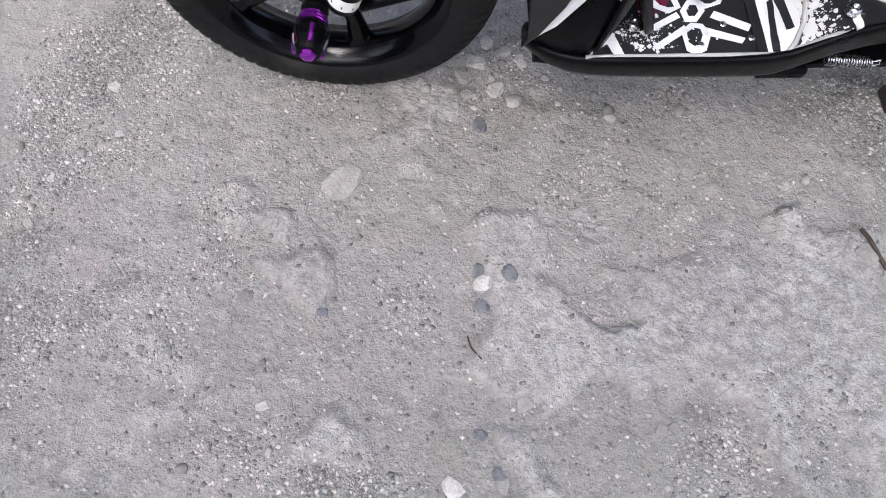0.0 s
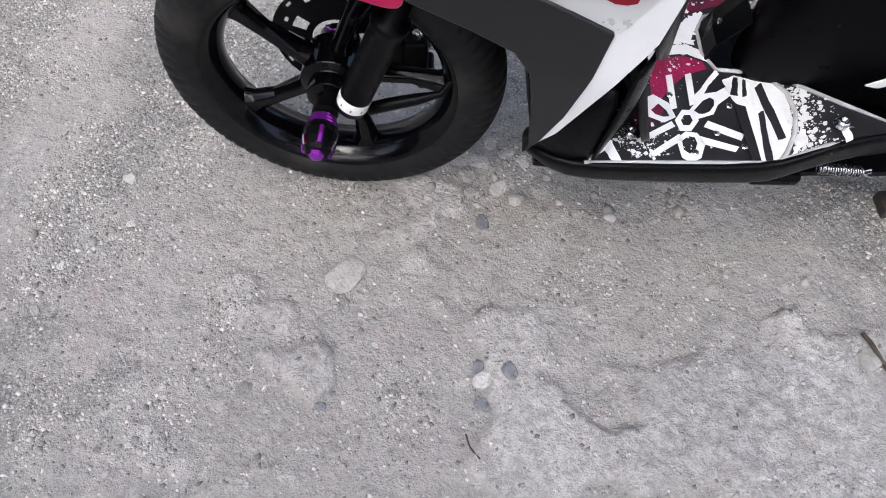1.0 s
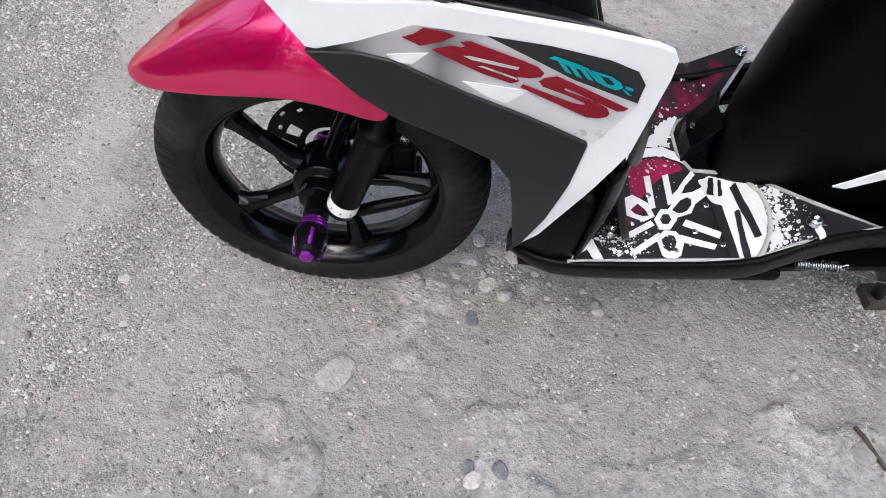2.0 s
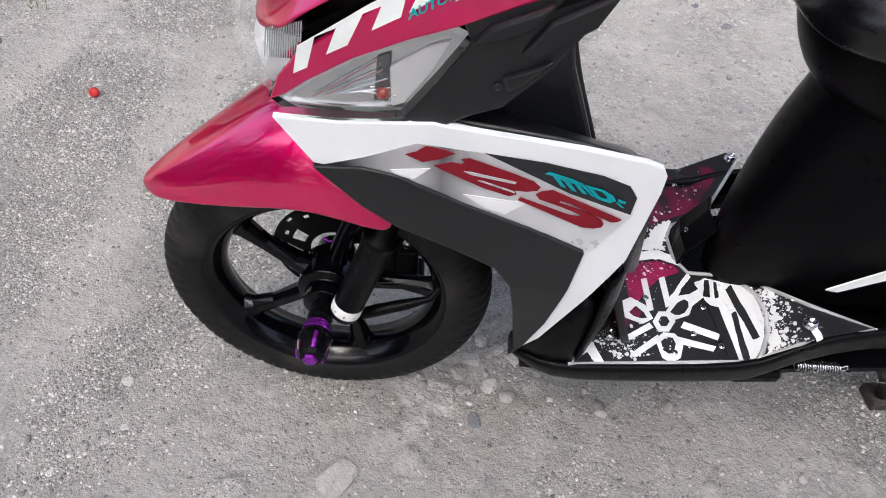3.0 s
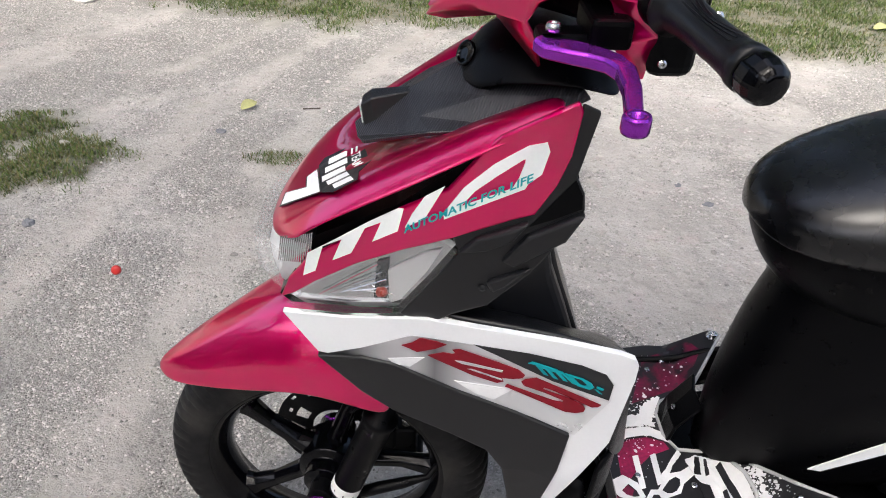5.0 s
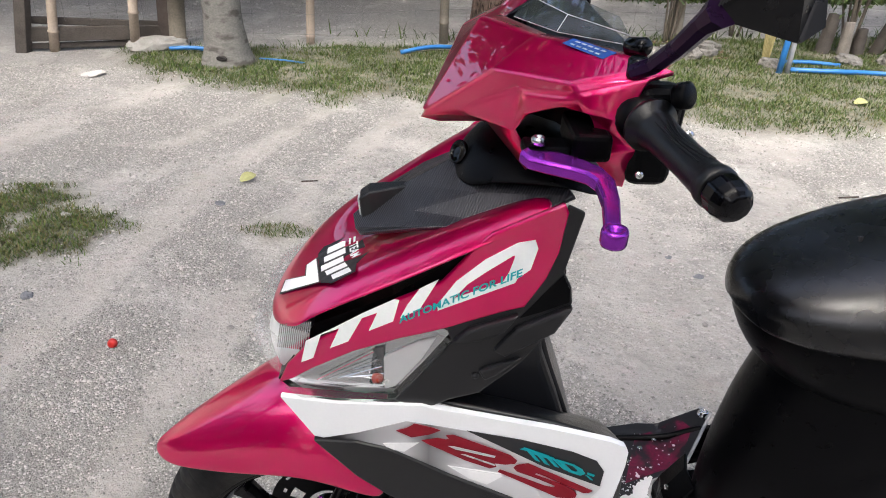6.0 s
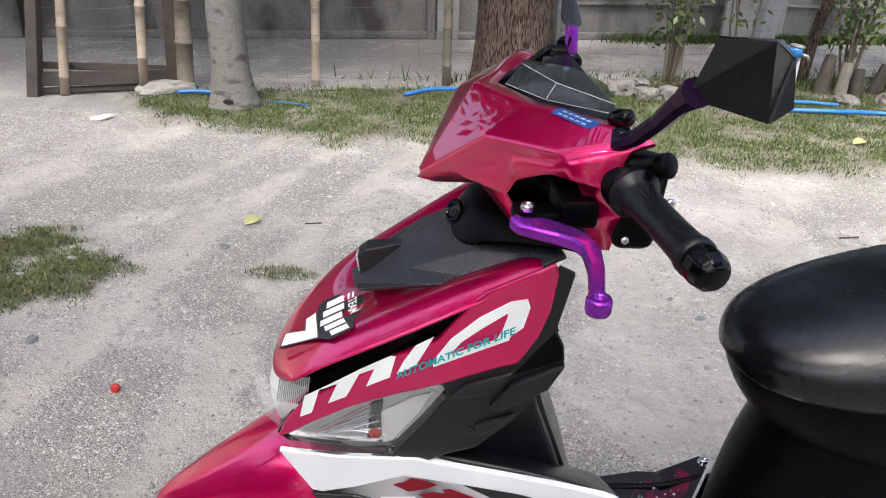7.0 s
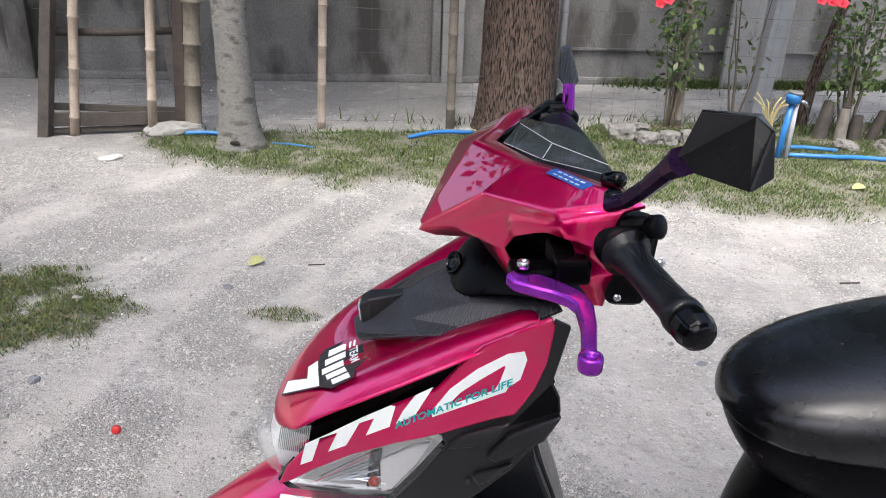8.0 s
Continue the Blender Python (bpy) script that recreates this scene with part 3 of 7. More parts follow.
WHITE_STONE = mat("pale_stone", (0.50, 0.483, 0.458), 0.9, 0, 0.15, 40, 300, bump=0.002, bump_scale=200, spec=0.25)
BLUE_STONE = mat("bluish_stone", (0.17, 0.175, 0.187), 0.85, 0, 0.3, 60, 300, bump=0.001, bump_scale=300, spec=0.3)
for k, (x, y, r, mt, lb) in enumerate((
        (0.900, -0.296, 0.010, WHITE_STONE, "white stone chip at the end of a stick"),
        (0.862, -0.272, 0.020, STONE, "pale flat stone beside a stick"),
        (0.905, -0.268, 0.009, WHITE_STONE, "white stone chip beside a stick"),
        (0.266, -0.092, 0.013, BLUE_STONE, "rounded bluish stone pressed in the sand"),
        (-0.324, -0.077, 0.011, WHITE_STONE, "small pale stone on gravel"),
        (-0.296, -0.162, 0.007, WHITE_STONE, "small pale stone on gravel"),
        (0.283, -0.365, 0.014, WHITE_STONE, "pale stone chip beside dark chips"),
        (0.276, -0.345, 0.010, BLUE_STONE, "dark bluish stone chip"),
        (0.321, -0.350, 0.013, BLUE_STONE, "dark bluish stone chip"),
        (0.284, -0.40, 0.011, BLUE_STONE, "dark bluish stone chip"),
        (-0.189, -0.509, 0.005, WHITE_STONE, "tiny pale stone on dust"),
        (-0.055, -0.412, 0.011, STONE, "grey stone half sunk in dust"),
        (-0.378, -0.248, 0.007, WHITE_STONE, "small pale stone on gravel"),
        (-0.39, -0.325, 0.008, STONE, "small grey stone on gravel"),
        (0.121, -0.325, 0.005, WHITE_STONE, "tiny pale stone on dust"),
        (-0.005, -0.565, 0.008, WHITE_STONE, "small pale stone on dust"),
        (0.06, -0.215, 0.030, STONE, "flat pinkish stone sunk level with the sand"),
        (0.185, 0.062, 0.022, WHITE_STONE, "pale stone behind the front wheel"),
        (0.235, 0.0, 0.014, STONE, "grey stone behind the front wheel"),
        (0.255, 0.03, 0.016, STONE, "grey stone behind the front wheel"),
        (0.245, -0.035, 0.012, STONE, "grey stone behind the front wheel"),
        (0.29, -0.02, 0.015, STONE, "grey stone behind the front wheel"),
        (0.27, 0.075, 0.013, STONE, "grey stone behind the front wheel"),
        (0.33, 0.04, 0.012, STONE, "grey stone behind the front wheel"),
        (0.29, -0.581, 0.009, BLUE_STONE, "dark bluish stone chip"),
        (0.35, -0.534, 0.011, STONE, "flat grey stone chip on dust"),
        (0.536, -0.558, 0.010, STONE, "grey stone chip on dust"),
        (0.323, -0.643, 0.011, STONE, "grey stone chip on dust"),
        (0.257, -0.652, 0.014, WHITE_STONE, "flat pale stone chip on dust"),
        (0.057, -0.428, 0.008, BLUE_STONE, "dark bluish stone chip"),
        (0.299, 0.056, 0.013, STONE, "grey stone behind the front wheel"),
        (0.091, -0.074, 0.010, STONE, "grey stone beside the tyre"),
        (0.315, -0.63, 0.008, BLUE_STONE, "dark bluish stone chip"),
        (0.556, -0.553, 0.009, STONE, "grey stone chip on dust"),
        (-0.46, 0.874, 0.010, STONE, "dark grey pebble on sand"),
        (0.973, 1.363, 0.018, BLUE_STONE, "dark flat stone on sand"),
        (0.90, 1.50, 0.014, BLUE_STONE, "dark flat stone on sand"),
        (-1.113, 0.955, 0.020, BLUE_STONE, "dark stone beside the grass patch"),
        (-0.80, 1.72, 0.022, BLUE_STONE, "flat grey stone on sand"),
        (-1.30, 1.50, 0.018, STONE, "grey stone in the grass patch"),
        (-1.42, 1.36, 0.015, STONE, "grey stone in the grass patch"),
        (-2.312, 3.579, 0.07, WHITE_STONE, "flat white stone slab on sand"))):
    flat = 0.25 if "flat" in lb else 0.55
    rock(x, y, (r * 1.15, r * 0.85, r * flat), k + 1, lb, rz=37 * k, material=mt)

# fallen fruit, leaves and twigs
FRUIT = mat("red_fruit_skin", (0.42, 0.018, 0.014), 0.35, 0, 0.1, 60, 300)
fr = part("fallen_fruit", lathe([(0.002, -0.011), (0.009, -0.009), (0.0135, 0), (0.012, 0.008), (0.006, 0.012), (0.001, 0.0105)], 20, pose(0, 0, 0, 70, 10, 0)), FRUIT, None, smooth=True, m=pose(-0.736, 0.741, ground_z(-0.736, 0.741) + 0.011))
tagged(fr, "small red fruit fallen on sandy gravel", "fruit")
LEAF_Y = mat("yellow_leaf", (0.31, 0.31, 0.13), 0.6, 0, 0.2, 60, 300)


def leaf_mesh(ln, w, bend=0.3):
    rows = []
    for i in range(7):
        t = i / 6
        ww = w * math.sin(math.pi * min(1, t * 0.94 + 0.06)) ** 0.8
        z = bend * ln * (t - t * t) * 1.2
        rows.append([(t * ln, -ww, z + 0.25 * ww), (t * ln, 0, z), (t * ln, ww, z + 0.25 * ww)])
    return grid(rows)


for x, y, ln, rz, lb in ((-0.79, 1.935, 0.085, 60, "yellow fallen leaf curled on sand"), (2.477, 3.718, 0.10, 20, "pale yellow leaf on grass"), (-2.9, 3.2, 0.06, 120, "yellow fallen leaf on sand")):
    tagged(part("fallen_leaf", leaf_mesh(ln, ln * 0.3), LEAF_Y, None, m=pose(x, y, ground_z(x, y) + 0.012, 20, -5, rz), mods=[shell(0.0008, 0)]), lb, "leaf")
TWIG = mat("dry_twig", (0.06, 0.045, 0.035), 0.85, 0, 0.25, 60, 300, bump=0.0006, bump_scale=400)
PALE_TWIG = mat("pale_straw", (0.42, 0.39, 0.33), 0.85, 0, 0.2, 60, 300)


def twig(points, r, label, material=TWIG):
    ps = [Vector((x, y, ground_z(x, y) + dz)) for x, y, dz in points]
    tagged(part("twig", tube(smooth_line(ps, 4), r, 6), material, None, smooth=True), label, "twig")


twig(((0.856, -0.232, 0.004), (0.866, -0.250, 0.008), (0.876, -0.268, 0.007), (0.893, -0.290, 0.004)), 0.0034, "short dark stick on the crusted sand")
twig(((0.265, -0.445, 0.002), (0.272, -0.463, 0.003), (0.286, -0.48, 0.002)), 0.0014, "thin dark twig on dust")
twig(((0.570, -0.492, 0.003), (0.588, -0.502, 0.004), (0.604, -0.515, 0.003), (0.604, -0.535, 0.003)), 0.0008, "thin pale straw on dust", PALE_TWIG)
twig(((0.604, -0.515, 0.004), (0.622, -0.502, 0.005), (0.636, -0.489, 0.004)), 0.0008, "thin pale straw on dust", PALE_TWIG)
twig(((1.75, 2.15, 0.004), (1.84, 2.17, 0.006)), 0.004, "short dry stick on sand")
twig(((-0.55, 2.0, 0.003), (-0.48, 2.02, 0.004)), 0.003, "short dry stick on sand")

# ---- grass ----
GRASS = mat("grass_blade", (0.055, 0.088, 0.015), 0.65, 0, 0.0, rnd=0.45, spec=0.3)
DRY = mat("dry_grass_blade", (0.115, 0.105, 0.046), 0.75, 0, 0.0, rnd=0.35, spec=0.2)


def grass(name, label, count, area, height, material, weight):
    """Many bent blades as one mesh."""
    x, y = spots(count, area, weight)
    h = height * rng.uniform(0.45, 1.4, count)
    a, lean = rng.uniform(0, 6.283, count), rng.uniform(0.4, 1.8, count) * h
    w = 0.0035 * rng.uniform(0.6, 1.3, count) * (height / 0.04) ** 0.5
    c, s, z = np.cos(a), np.sin(a), ground_z(x, y)
    v = np.stack([np.stack(p, -1) for p in (
        (x - s * w, y + c * w, z), (x + s * w, y - c * w, z),
        (x + c * lean * 0.45 + s * w * 0.7, y + s * lean * 0.45 - c * w * 0.7, z + h * 0.62), (x + c * lean * 0.45 - s * w * 0.7, y + s * lean * 0.45 + c * w * 0.7, z + h * 0.62),
        (x + c * lean, y + s * lean, z + h))], 1)
    tri = np.array([(0, 1, 2), (0, 2, 3), (3, 2, 4)])
    m = fast_mesh(name, v.reshape(-1, 3), (tri[None] + 5 * np.arange(count)[:, None, None]).reshape(-1, 3))
    m.materials.append(material)
    return tagged(new(name, m), label, "grass", kind="stuff")


def tuft_w(x, y):
    return clamp(soil_at(x, y) * (0.25 + 1.5 * (nz(x, y, 3.5, 12.2) + 0.5 * nz(x, y, 9, 5.2) + 0.3)))


grass("grass_strip", "short green grass along the fence", 95000, (-2.5, 6.0, 2.9, 6.6), 0.019, GRASS, tuft_w)
grass("dry_grass", "dry yellowish grass along the fence", 26000, (-2.5, 6.0, 2.9, 6.6), 0.017, DRY, lambda x, y: clamp(soil_at(x, y) * 0.8))
grass("tall_grass", "taller grass tufts along the fence line", 2600, (-2.2, 6.0, 3.3, 6.6), 0.045, GRASS, lambda x, y: clamp(soil_at(x, y) * clamp((nz(x, y, 2.2, 7.7) - 0.1) * 4) + 0.9 * bell(y - 5.0 - 0.25 * x, 0.10)))
grass("grass_patch", "short green grass patch in the gravel", 12000, (-2.5, -0.3, 0.9, 1.95), 0.013, GRASS, lambda x, y: clamp(soil_at(x, y)))
grass("dry_patch", "dry blades in the grass patch", 6500, (-2.5, -0.3, 0.9, 1.95), 0.014, DRY, lambda x, y: clamp(soil_at(x, y) * 0.9))
grass("lane_weeds", "low weeds along the lane and wall", 5200, (-1.5, 6.0, 5.2, 9.6), 0.10, GRASS, lambda x, y: clamp(0.95 * bell(y - 7.85 - 0.237 * x, 0.16) * clamp((x - 1.3) / 1.2) + 0.05 * bell(y - 5.35 - 0.25 * x, 0.15)))

# ---- boundary wall behind the lane ----
CONCRETE = mat("weathered_concrete", (0.205, 0.198, 0.184), 0.9, 0, 0.35, 2.5, 60, bump=0.002, bump_scale=40, tint=(0.085, 0.080, 0.072), tint_scale=1.9, tint_at=0.50, spec=0.2, stretch=0.45)
PALE_CONCRETE = mat("pale_concrete", (0.29, 0.285, 0.268), 0.9, 0, 0.18, 3, 80, bump=0.003, bump_scale=60, spec=0.2)
WALL = Matrix.Translation((0, 8.05, 0)) @ pose(0, 0, 0, 0, 0, 13.3)
wall = tagged(part("wall_north", box((30, 0.2, 2.6), (0, 0.1, 1.3)), CONCRETE, None, m=WALL), "weathered grey concrete boundary wall", "wall", kind="structure")
for x, w, mt, nm in ((-0.62, 0.10, CONCRETE, "pilaster"), (-0.42, 0.26, PALE_CONCRETE, "pilaster"), (3.7, 0.32, PALE_CONCRETE, "pilaster"), (-5.2, 0.24, CONCRETE, "pilaster"), (7.6, 0.3, PALE_CONCRETE, "pilaster")):
    part(nm, box((w, 0.12, 2.58), (x, -0.06, 1.29)), mt, wall, mods=[round_edges(0.012, 2)])
part("footing", box((30, 0.10, 0.10), (0, -0.05, 0.04)), CONCRETE, wall, mods=[round_edges(0.03, 2)])
part("wall_ledge", box((6.5, 0.05, 0.035), (4.3, -0.025, 0.42)), CONCRETE, wall, mods=[round_edges(0.008, 2)])
slab = part("leaning_slab", box((0.42, 0.06, 1.7), (0, 0, 0.85)), PALE_CONCRETE, None, m=pose(3.12, 8.45, 0.0, -6, 3, 10), mods=[round_edges(0.01, 2)])
tagged(slab, "pale concrete slab leaning near the boundary wall", "slab")
OLD_WOOD = mat("weathered_wood", (0.075, 0.066, 0.058), 0.9, 0, 0.35, 9, 150, bump=0.002, bump_scale=120, tint=(0.07, 0.062, 0.055), tint_scale=5, spec=0.2)
PALE_WOOD = mat("pale_driftwood", (0.20, 0.18, 0.155), 0.9, 0, 0.3, 9, 150, bump=0.002, bump_scale=120, spec=0.2)
BAMBOO = mat("dry_bamboo", (0.36, 0.295, 0.235), 0.6, 0, 0.25, 6, 90, bump=0.0008, bump_scale=140, tint=(0.16, 0.135, 0.10), tint_scale=6, spec=0.35)
DARK_BAMBOO = mat("old_grey_bamboo", (0.17, 0.15, 0.12), 0.7, 0, 0.3, 6, 90, bump=0.001, bump_scale=140, tint=(0.08, 0.07, 0.055), tint_scale=6, spec=0.25)
WIRE = mat("fence_wire", (0.16, 0.155, 0.15), 0.5, 0.8, 0.1, 60, 300)
board = part("leaning_board", box((0.10, 0.03, 1.6), (0, 0, 0.8)), PALE_WOOD, None, m=pose(-3.45, 7.0, 0, -8, -5, 12), mods=[round_edges(0.004, 1)])
tagged(board, "pale weathered board leaning by the wall", "board")


def bamboo(x, y, h, r, lean=(0, 0), material=None, seed=0, label="dry bamboo fence post", pitch=0.30):
    """A bamboo cane with swollen nodes."""
    prof, z = [(r, -0.05)], 0.06 + 0.05 * (seed % 3)
    while z < h:
        prof += [(r * 0.97, z - 0.012), (r * 1.13, z - 0.003), (r * 1.13, z + 0.003), (r * 0.98, z + 0.012)]
        z += pitch
    prof += [(r * 0.97, h)]
    bm = lathe(prof, 14)
    ob = part("bamboo_post", bm, material or BAMBOO, None, smooth=True, m=pose(x, y, ground_z(x, y), lean[0], lean[1], seed * 40))
    return tagged(ob, label, "fence post", "bamboo fence posts")


bamboo(-1.222, 4.87, 1.9, 0.035, (0, 2.4), seed=0)
bamboo(-0.183, 5.13, 1.9, 0.038, (0, 0.5), seed=2, material=DARK_BAMBOO, label="weathered grey bamboo fence post")
bamboo(1.80, 5.70, 1.9, 0.050, (0, 1), seed=3, material=DARK_BAMBOO, label="weathered grey bamboo post behind hibiscus")
bamboo(-2.14, 4.50, 1.9, 0.062, (0, 4.2), seed=0, material=DARK_BAMBOO, label="thick grey bamboo gate post")
bamboo(4.6, 6.4, 1.9, 0.045, (0, 1), seed=5, label="dry bamboo fence post")
# gate
gate = thing("wooden_gate", "weathered timber gate frame with bamboo uprights", "gate")
part("gate_post", box((0.085, 0.075, 1.75), (0, 0, 0.86), taper=0.9), OLD_WOOD, gate, "grey squared timber post", m=pose(-3.10, 4.10, 0, 0, 11.0, 0), mods=[round_edges(0.006, 2)])
part("gate_post", box((0.085, 0.09, 1.8), (0, 0, 0.9)), mat("dark_wet_wood", (0.055, 0.042, 0.035), 0.8, 0, 0.3, 9, 150, bump=0.002, bump_scale=100), gate, "dark brown timber post", m=pose(-2.24, 4.53, 0, 0, 3.8, 0), mods=[round_edges(0.006, 2)])
ga = math.degrees(math.atan2(0.40, 0.84))
part("gate_rail", tube([(-3.0, 4.16, 0.742), (-2.6, 4.36, 0.738), (-2.16, 4.56, 0.757)], [0.030, 0.027, 0.028], 8), mat("dark_rail_wood", (0.05, 0.04, 0.034), 0.85, 0, 0.3, 9, 150), gate, "dark round top rail", True)
part("gate_plank", box((0.98, 0.03, 0.10), (0, 0, 0)), OLD_WOOD, gate, "grey plank low on the gate", m=pose(-2.66, 4.31, 0.115, 0, 1.0, ga), mods=[round_edges(0.005, 1)])
part("gate_plank", box((0.95, 0.03, 0.05), (0, 0, 0)), OLD_WOOD, gate, m=pose(-2.67, 4.35, 0.185, 0, 4.0, ga), mods=[round_edges(0.005, 1)])
part("gate_plank", box((0.95, 0.03, 0.04), (0, 0, 0)), OLD_WOOD, gate, m=pose(-2.66, 4.33, 0.035, 0, 0.0, ga), mods=[round_edges(0.005, 1)])
for x, y, lx, sd in ((-2.92, 4.18, 8.0, 1), (-2.36, 4.27, 5.2, 2)):
    prof, z = [(0.034, 0.0)], 0.14 * sd
    while z < 1.7:
        prof += [(0.033, z - 0.012), (0.039, z - 0.003), (0.039, z + 0.003), (0.033, z + 0.012)]
        z += 0.36
    prof += [(0.032, 1.75)]
    part("gate_upright", lathe(prof, 14), BAMBOO, gate, "pale bamboo upright", True, pose(x, y, 0, 0, lx, 0))
for z in (0.36, 0.5, 0.62, 0.9):
    part("gate_wire", tube(smooth_line([(-3.08, 4.14, z), (-2.7, 4.33, z - 0.02 + 0.03 * math.sin(z * 20)), (-2.24, 4.53, z + 0.01)], 5), 0.0018, 5), WIRE, gate)
for k in range(5):
    part("gate_wire", tube([(-3.0 + 0.16 * k, 4.18 + 0.07 * k, 0.2), (-3.0 + 0.16 * k, 4.18 + 0.07 * k, 1.0)], 0.0013, 4), WIRE, gate)
# wire mesh along the posts
fence = thing("wire_fence", "sagging wire mesh strung between bamboo posts", "fence")
fl = lambda x: 4.48 + (x + 2.13) * 0.305
for k, z in enumerate((0.10, 0.26, 0.42, 0.60, 0.78, 0.95, 1.12)):
    pts = [(x, fl(x), z + 0.02 * math.sin(x * 2.1 + k)) for x in np.linspace(-2.13, 4.6, 24)]
    part("fence_wire", tube(pts, 0.0012 if k != 5 else 0.0020, 5), WIRE, fence)
for k in range(32):
    x = -2.0 + 0.2 * k
    part("fence_stay", tube([(x, fl(x) - 0.002, 0.02), (x + 0.01 * math.sin(k * 3.0), fl(x) - 0.002, 0.6), (x, fl(x) - 0.002, 1.15)], 0.0009, 4), WIRE, fence)

# ---- trees ----
BARK = mat("brown_ridged_bark", (0.125, 0.092, 0.074), 0.95, 0, 0.5, 30, 110, bump=0.03, bump_scale=80, tint=(0.022, 0.016, 0.013), tint_scale=95, tint_at=0.48, spec=0.15, stretch=0.16)
PALM_BARK = mat("grey_palm_bark", (0.165, 0.16, 0.147), 0.95, 0, 0.3, 9, 70, bump=0.008, bump_scale=45, tint=(0.08, 0.075, 0.067), tint_scale=9, tint_at=0.52, spec=0.15, stretch=1.8)
LEAF = mat("tree_leaf", (0.055, 0.095, 0.025), 0.5, 0, 0.0, rnd=0.45, spec=0.4)


def leaf_cloud(name, parent, count, centres, spread, size, material, label=""):
    """A crown: many small folded leaves in uneven clumps."""
    c = np.array([tuple(q) for q in centres])[rng.integers(len(centres), size=count)]
    p = c + rng.standard_normal((count, 3)) * np.array(spread)
    ax = rng.standard_normal((count, 3))
    ax /= np.linalg.norm(ax, axis=1, keepdims=True)
    up = np.cross(ax, rng.standard_normal((count, 3)))
    up /= np.linalg.norm(up, axis=1, keepdims=True)
    s = size * rng.uniform(0.6, 1.3, (count, 1))
    w, dr = up * s * 0.28, np.array([[0, 0, -0.12]]) * s
    v = np.stack([p, p + ax * s * 0.45 + w + dr, p + ax * s + 2 * dr, p + ax * s * 0.45 - w + dr], 1)
    tri = np.array([(0, 1, 2), (0, 2, 3)])
    m = fast_mesh(name, v.reshape(-1, 3), (tri[None] + 4 * np.arange(count)[:, None, None]).reshape(-1, 3))
    m.materials.append(material)
    ob = new(name, m)
    ob.parent = parent
    return tagged(ob, label)


def broad_tree(x, y, r, h, label, crown_c, crown_s, leaves, seed):
    tree = thing("tree", label, "tree", pose(x, y, 0))
    rows = []
    for i in range(40):
        z = -0.05 + h * i / 39
        k = r * (1.0 + 0.16 * math.exp(-z / 0.18)) * (1 - 0.25 * z / h)
        ring = []
        for j in range(72):
            a = 2 * math.pi * j / 72
            q = k * (1 + 0.035 * noise.noise(Vector((math.cos(a) * 9, math.sin(a) * 9, z * 1.6 + seed))) + 0.03 * noise.noise(Vector((math.cos(a) * 22, math.sin(a) * 22, z * 3.5))) + 0.10 * noise.noise(Vector((math.cos(a) * 1.5, math.sin(a) * 1.5, seed))))
            ring.append((q * math.cos(a), q * math.sin(a), z))
        rows.append(ring)
    part("trunk", grid(rows, close=True), BARK, tree, "thick trunk with ridged brown bark", True)
    cs = []
    for k in range(7):
        a = 2 * math.pi * k / 7 + seed
        e = Vector(crown_c) + Vector((math.cos(a) * crown_s[0], math.sin(a) * crown_s[1], (k % 3 - 1) * crown_s[2] * 0.6))
        e0 = Vector((0.1 * math.cos(a), 0.1 * math.sin(a), h - 0.15))
        part("limb", tube(smooth_line([e0, e0.lerp(e, 0.45) + Vector((0, 0, 0.3)), e], 4), [r * 0.34 * (1 - 0.085 * i) for i in range(9)], 10), BARK, tree, "", True)
        cs += [tuple(e0.lerp(e, 0.7)), tuple(e), tuple(e + Vector((0.3, -0.3, 0.4))), tuple(e + Vector((-0.4, 0.3, -0.2)))]
    leaf_cloud("crown", tree, leaves, cs, (0.55, 0.55, 0.40), 0.17, LEAF, "green leaves in loose clumps with gaps")
    return tree


broad_tree(0.36, 5.32, 0.32, 3.4, "large tree with ridged brown bark behind the grass", (0, 0.3, 5.0), (3.2, 2.6, 1.0), 18000, 1.0)
broad_tree(-2.9, -3.4, 0.22, 3.0, "shade tree behind the yard", (1.3, 1.5, 5.0), (2.2, 1.9, 0.8), 6500, 2.3)
broad_tree(3.2, -4.8, 0.22, 3.0, "shade tree behind the yard", (-0.6, 0.9, 5.2), (2.3, 2.0, 0.9), 9000, 4.1)
# two unseen trees behind the wall, added to darken lane and wall
broad_tree(-4.4, 10.2, 0.25, 3.6, "unseen tree beyond the wall, added to shade the lane", (0.6, -1.6, 5.0), (3.0, 2.2, 0.8), 11000, 6.0)
broad_tree(4.6, 11.5, 0.25, 3.6, "unseen tree beyond the wall, added to shade the lane", (-0.6, -1.8, 5.0), (3.0, 2.2, 0.8), 9000, 7.7)
broad_tree(-5.4, -1.6, 0.2, 3.0, "shade tree beside the yard", (0.6, 0.4, 4.4), (1.5, 1.2, 0.8), 2600, 9.2)
# two more out-of-view trees, added so their crowns dim the gate and grass
broad_tree(-6.3, 5.4, 0.22, 3.2, "unseen tree beside the lane, added to block light", (2.3, -0.5, 4.9), (1.7, 1.9, 0.7), 38000, 11.2)
broad_tree(7.0, 4.6, 0.22, 3.2, "unseen tree beside the lane, added to block light", (-3.1, -0.2, 4.9), (1.8, 1.6, 0.7), 8000, 13.4)
pole = part("conduit_pole", lathe([(0.035, 0), (0.033, 1.2), (0.032, 3.2)], 14), mat("pale_galvanised", (0.34, 0.345, 0.35), 0.5, 0.3, 0.15, 6, 60), None, smooth=True, m=pose(0.727, 5.62, -0.02))
tagged(pole, "pale grey metal pole standing behind the large tree", "pole")
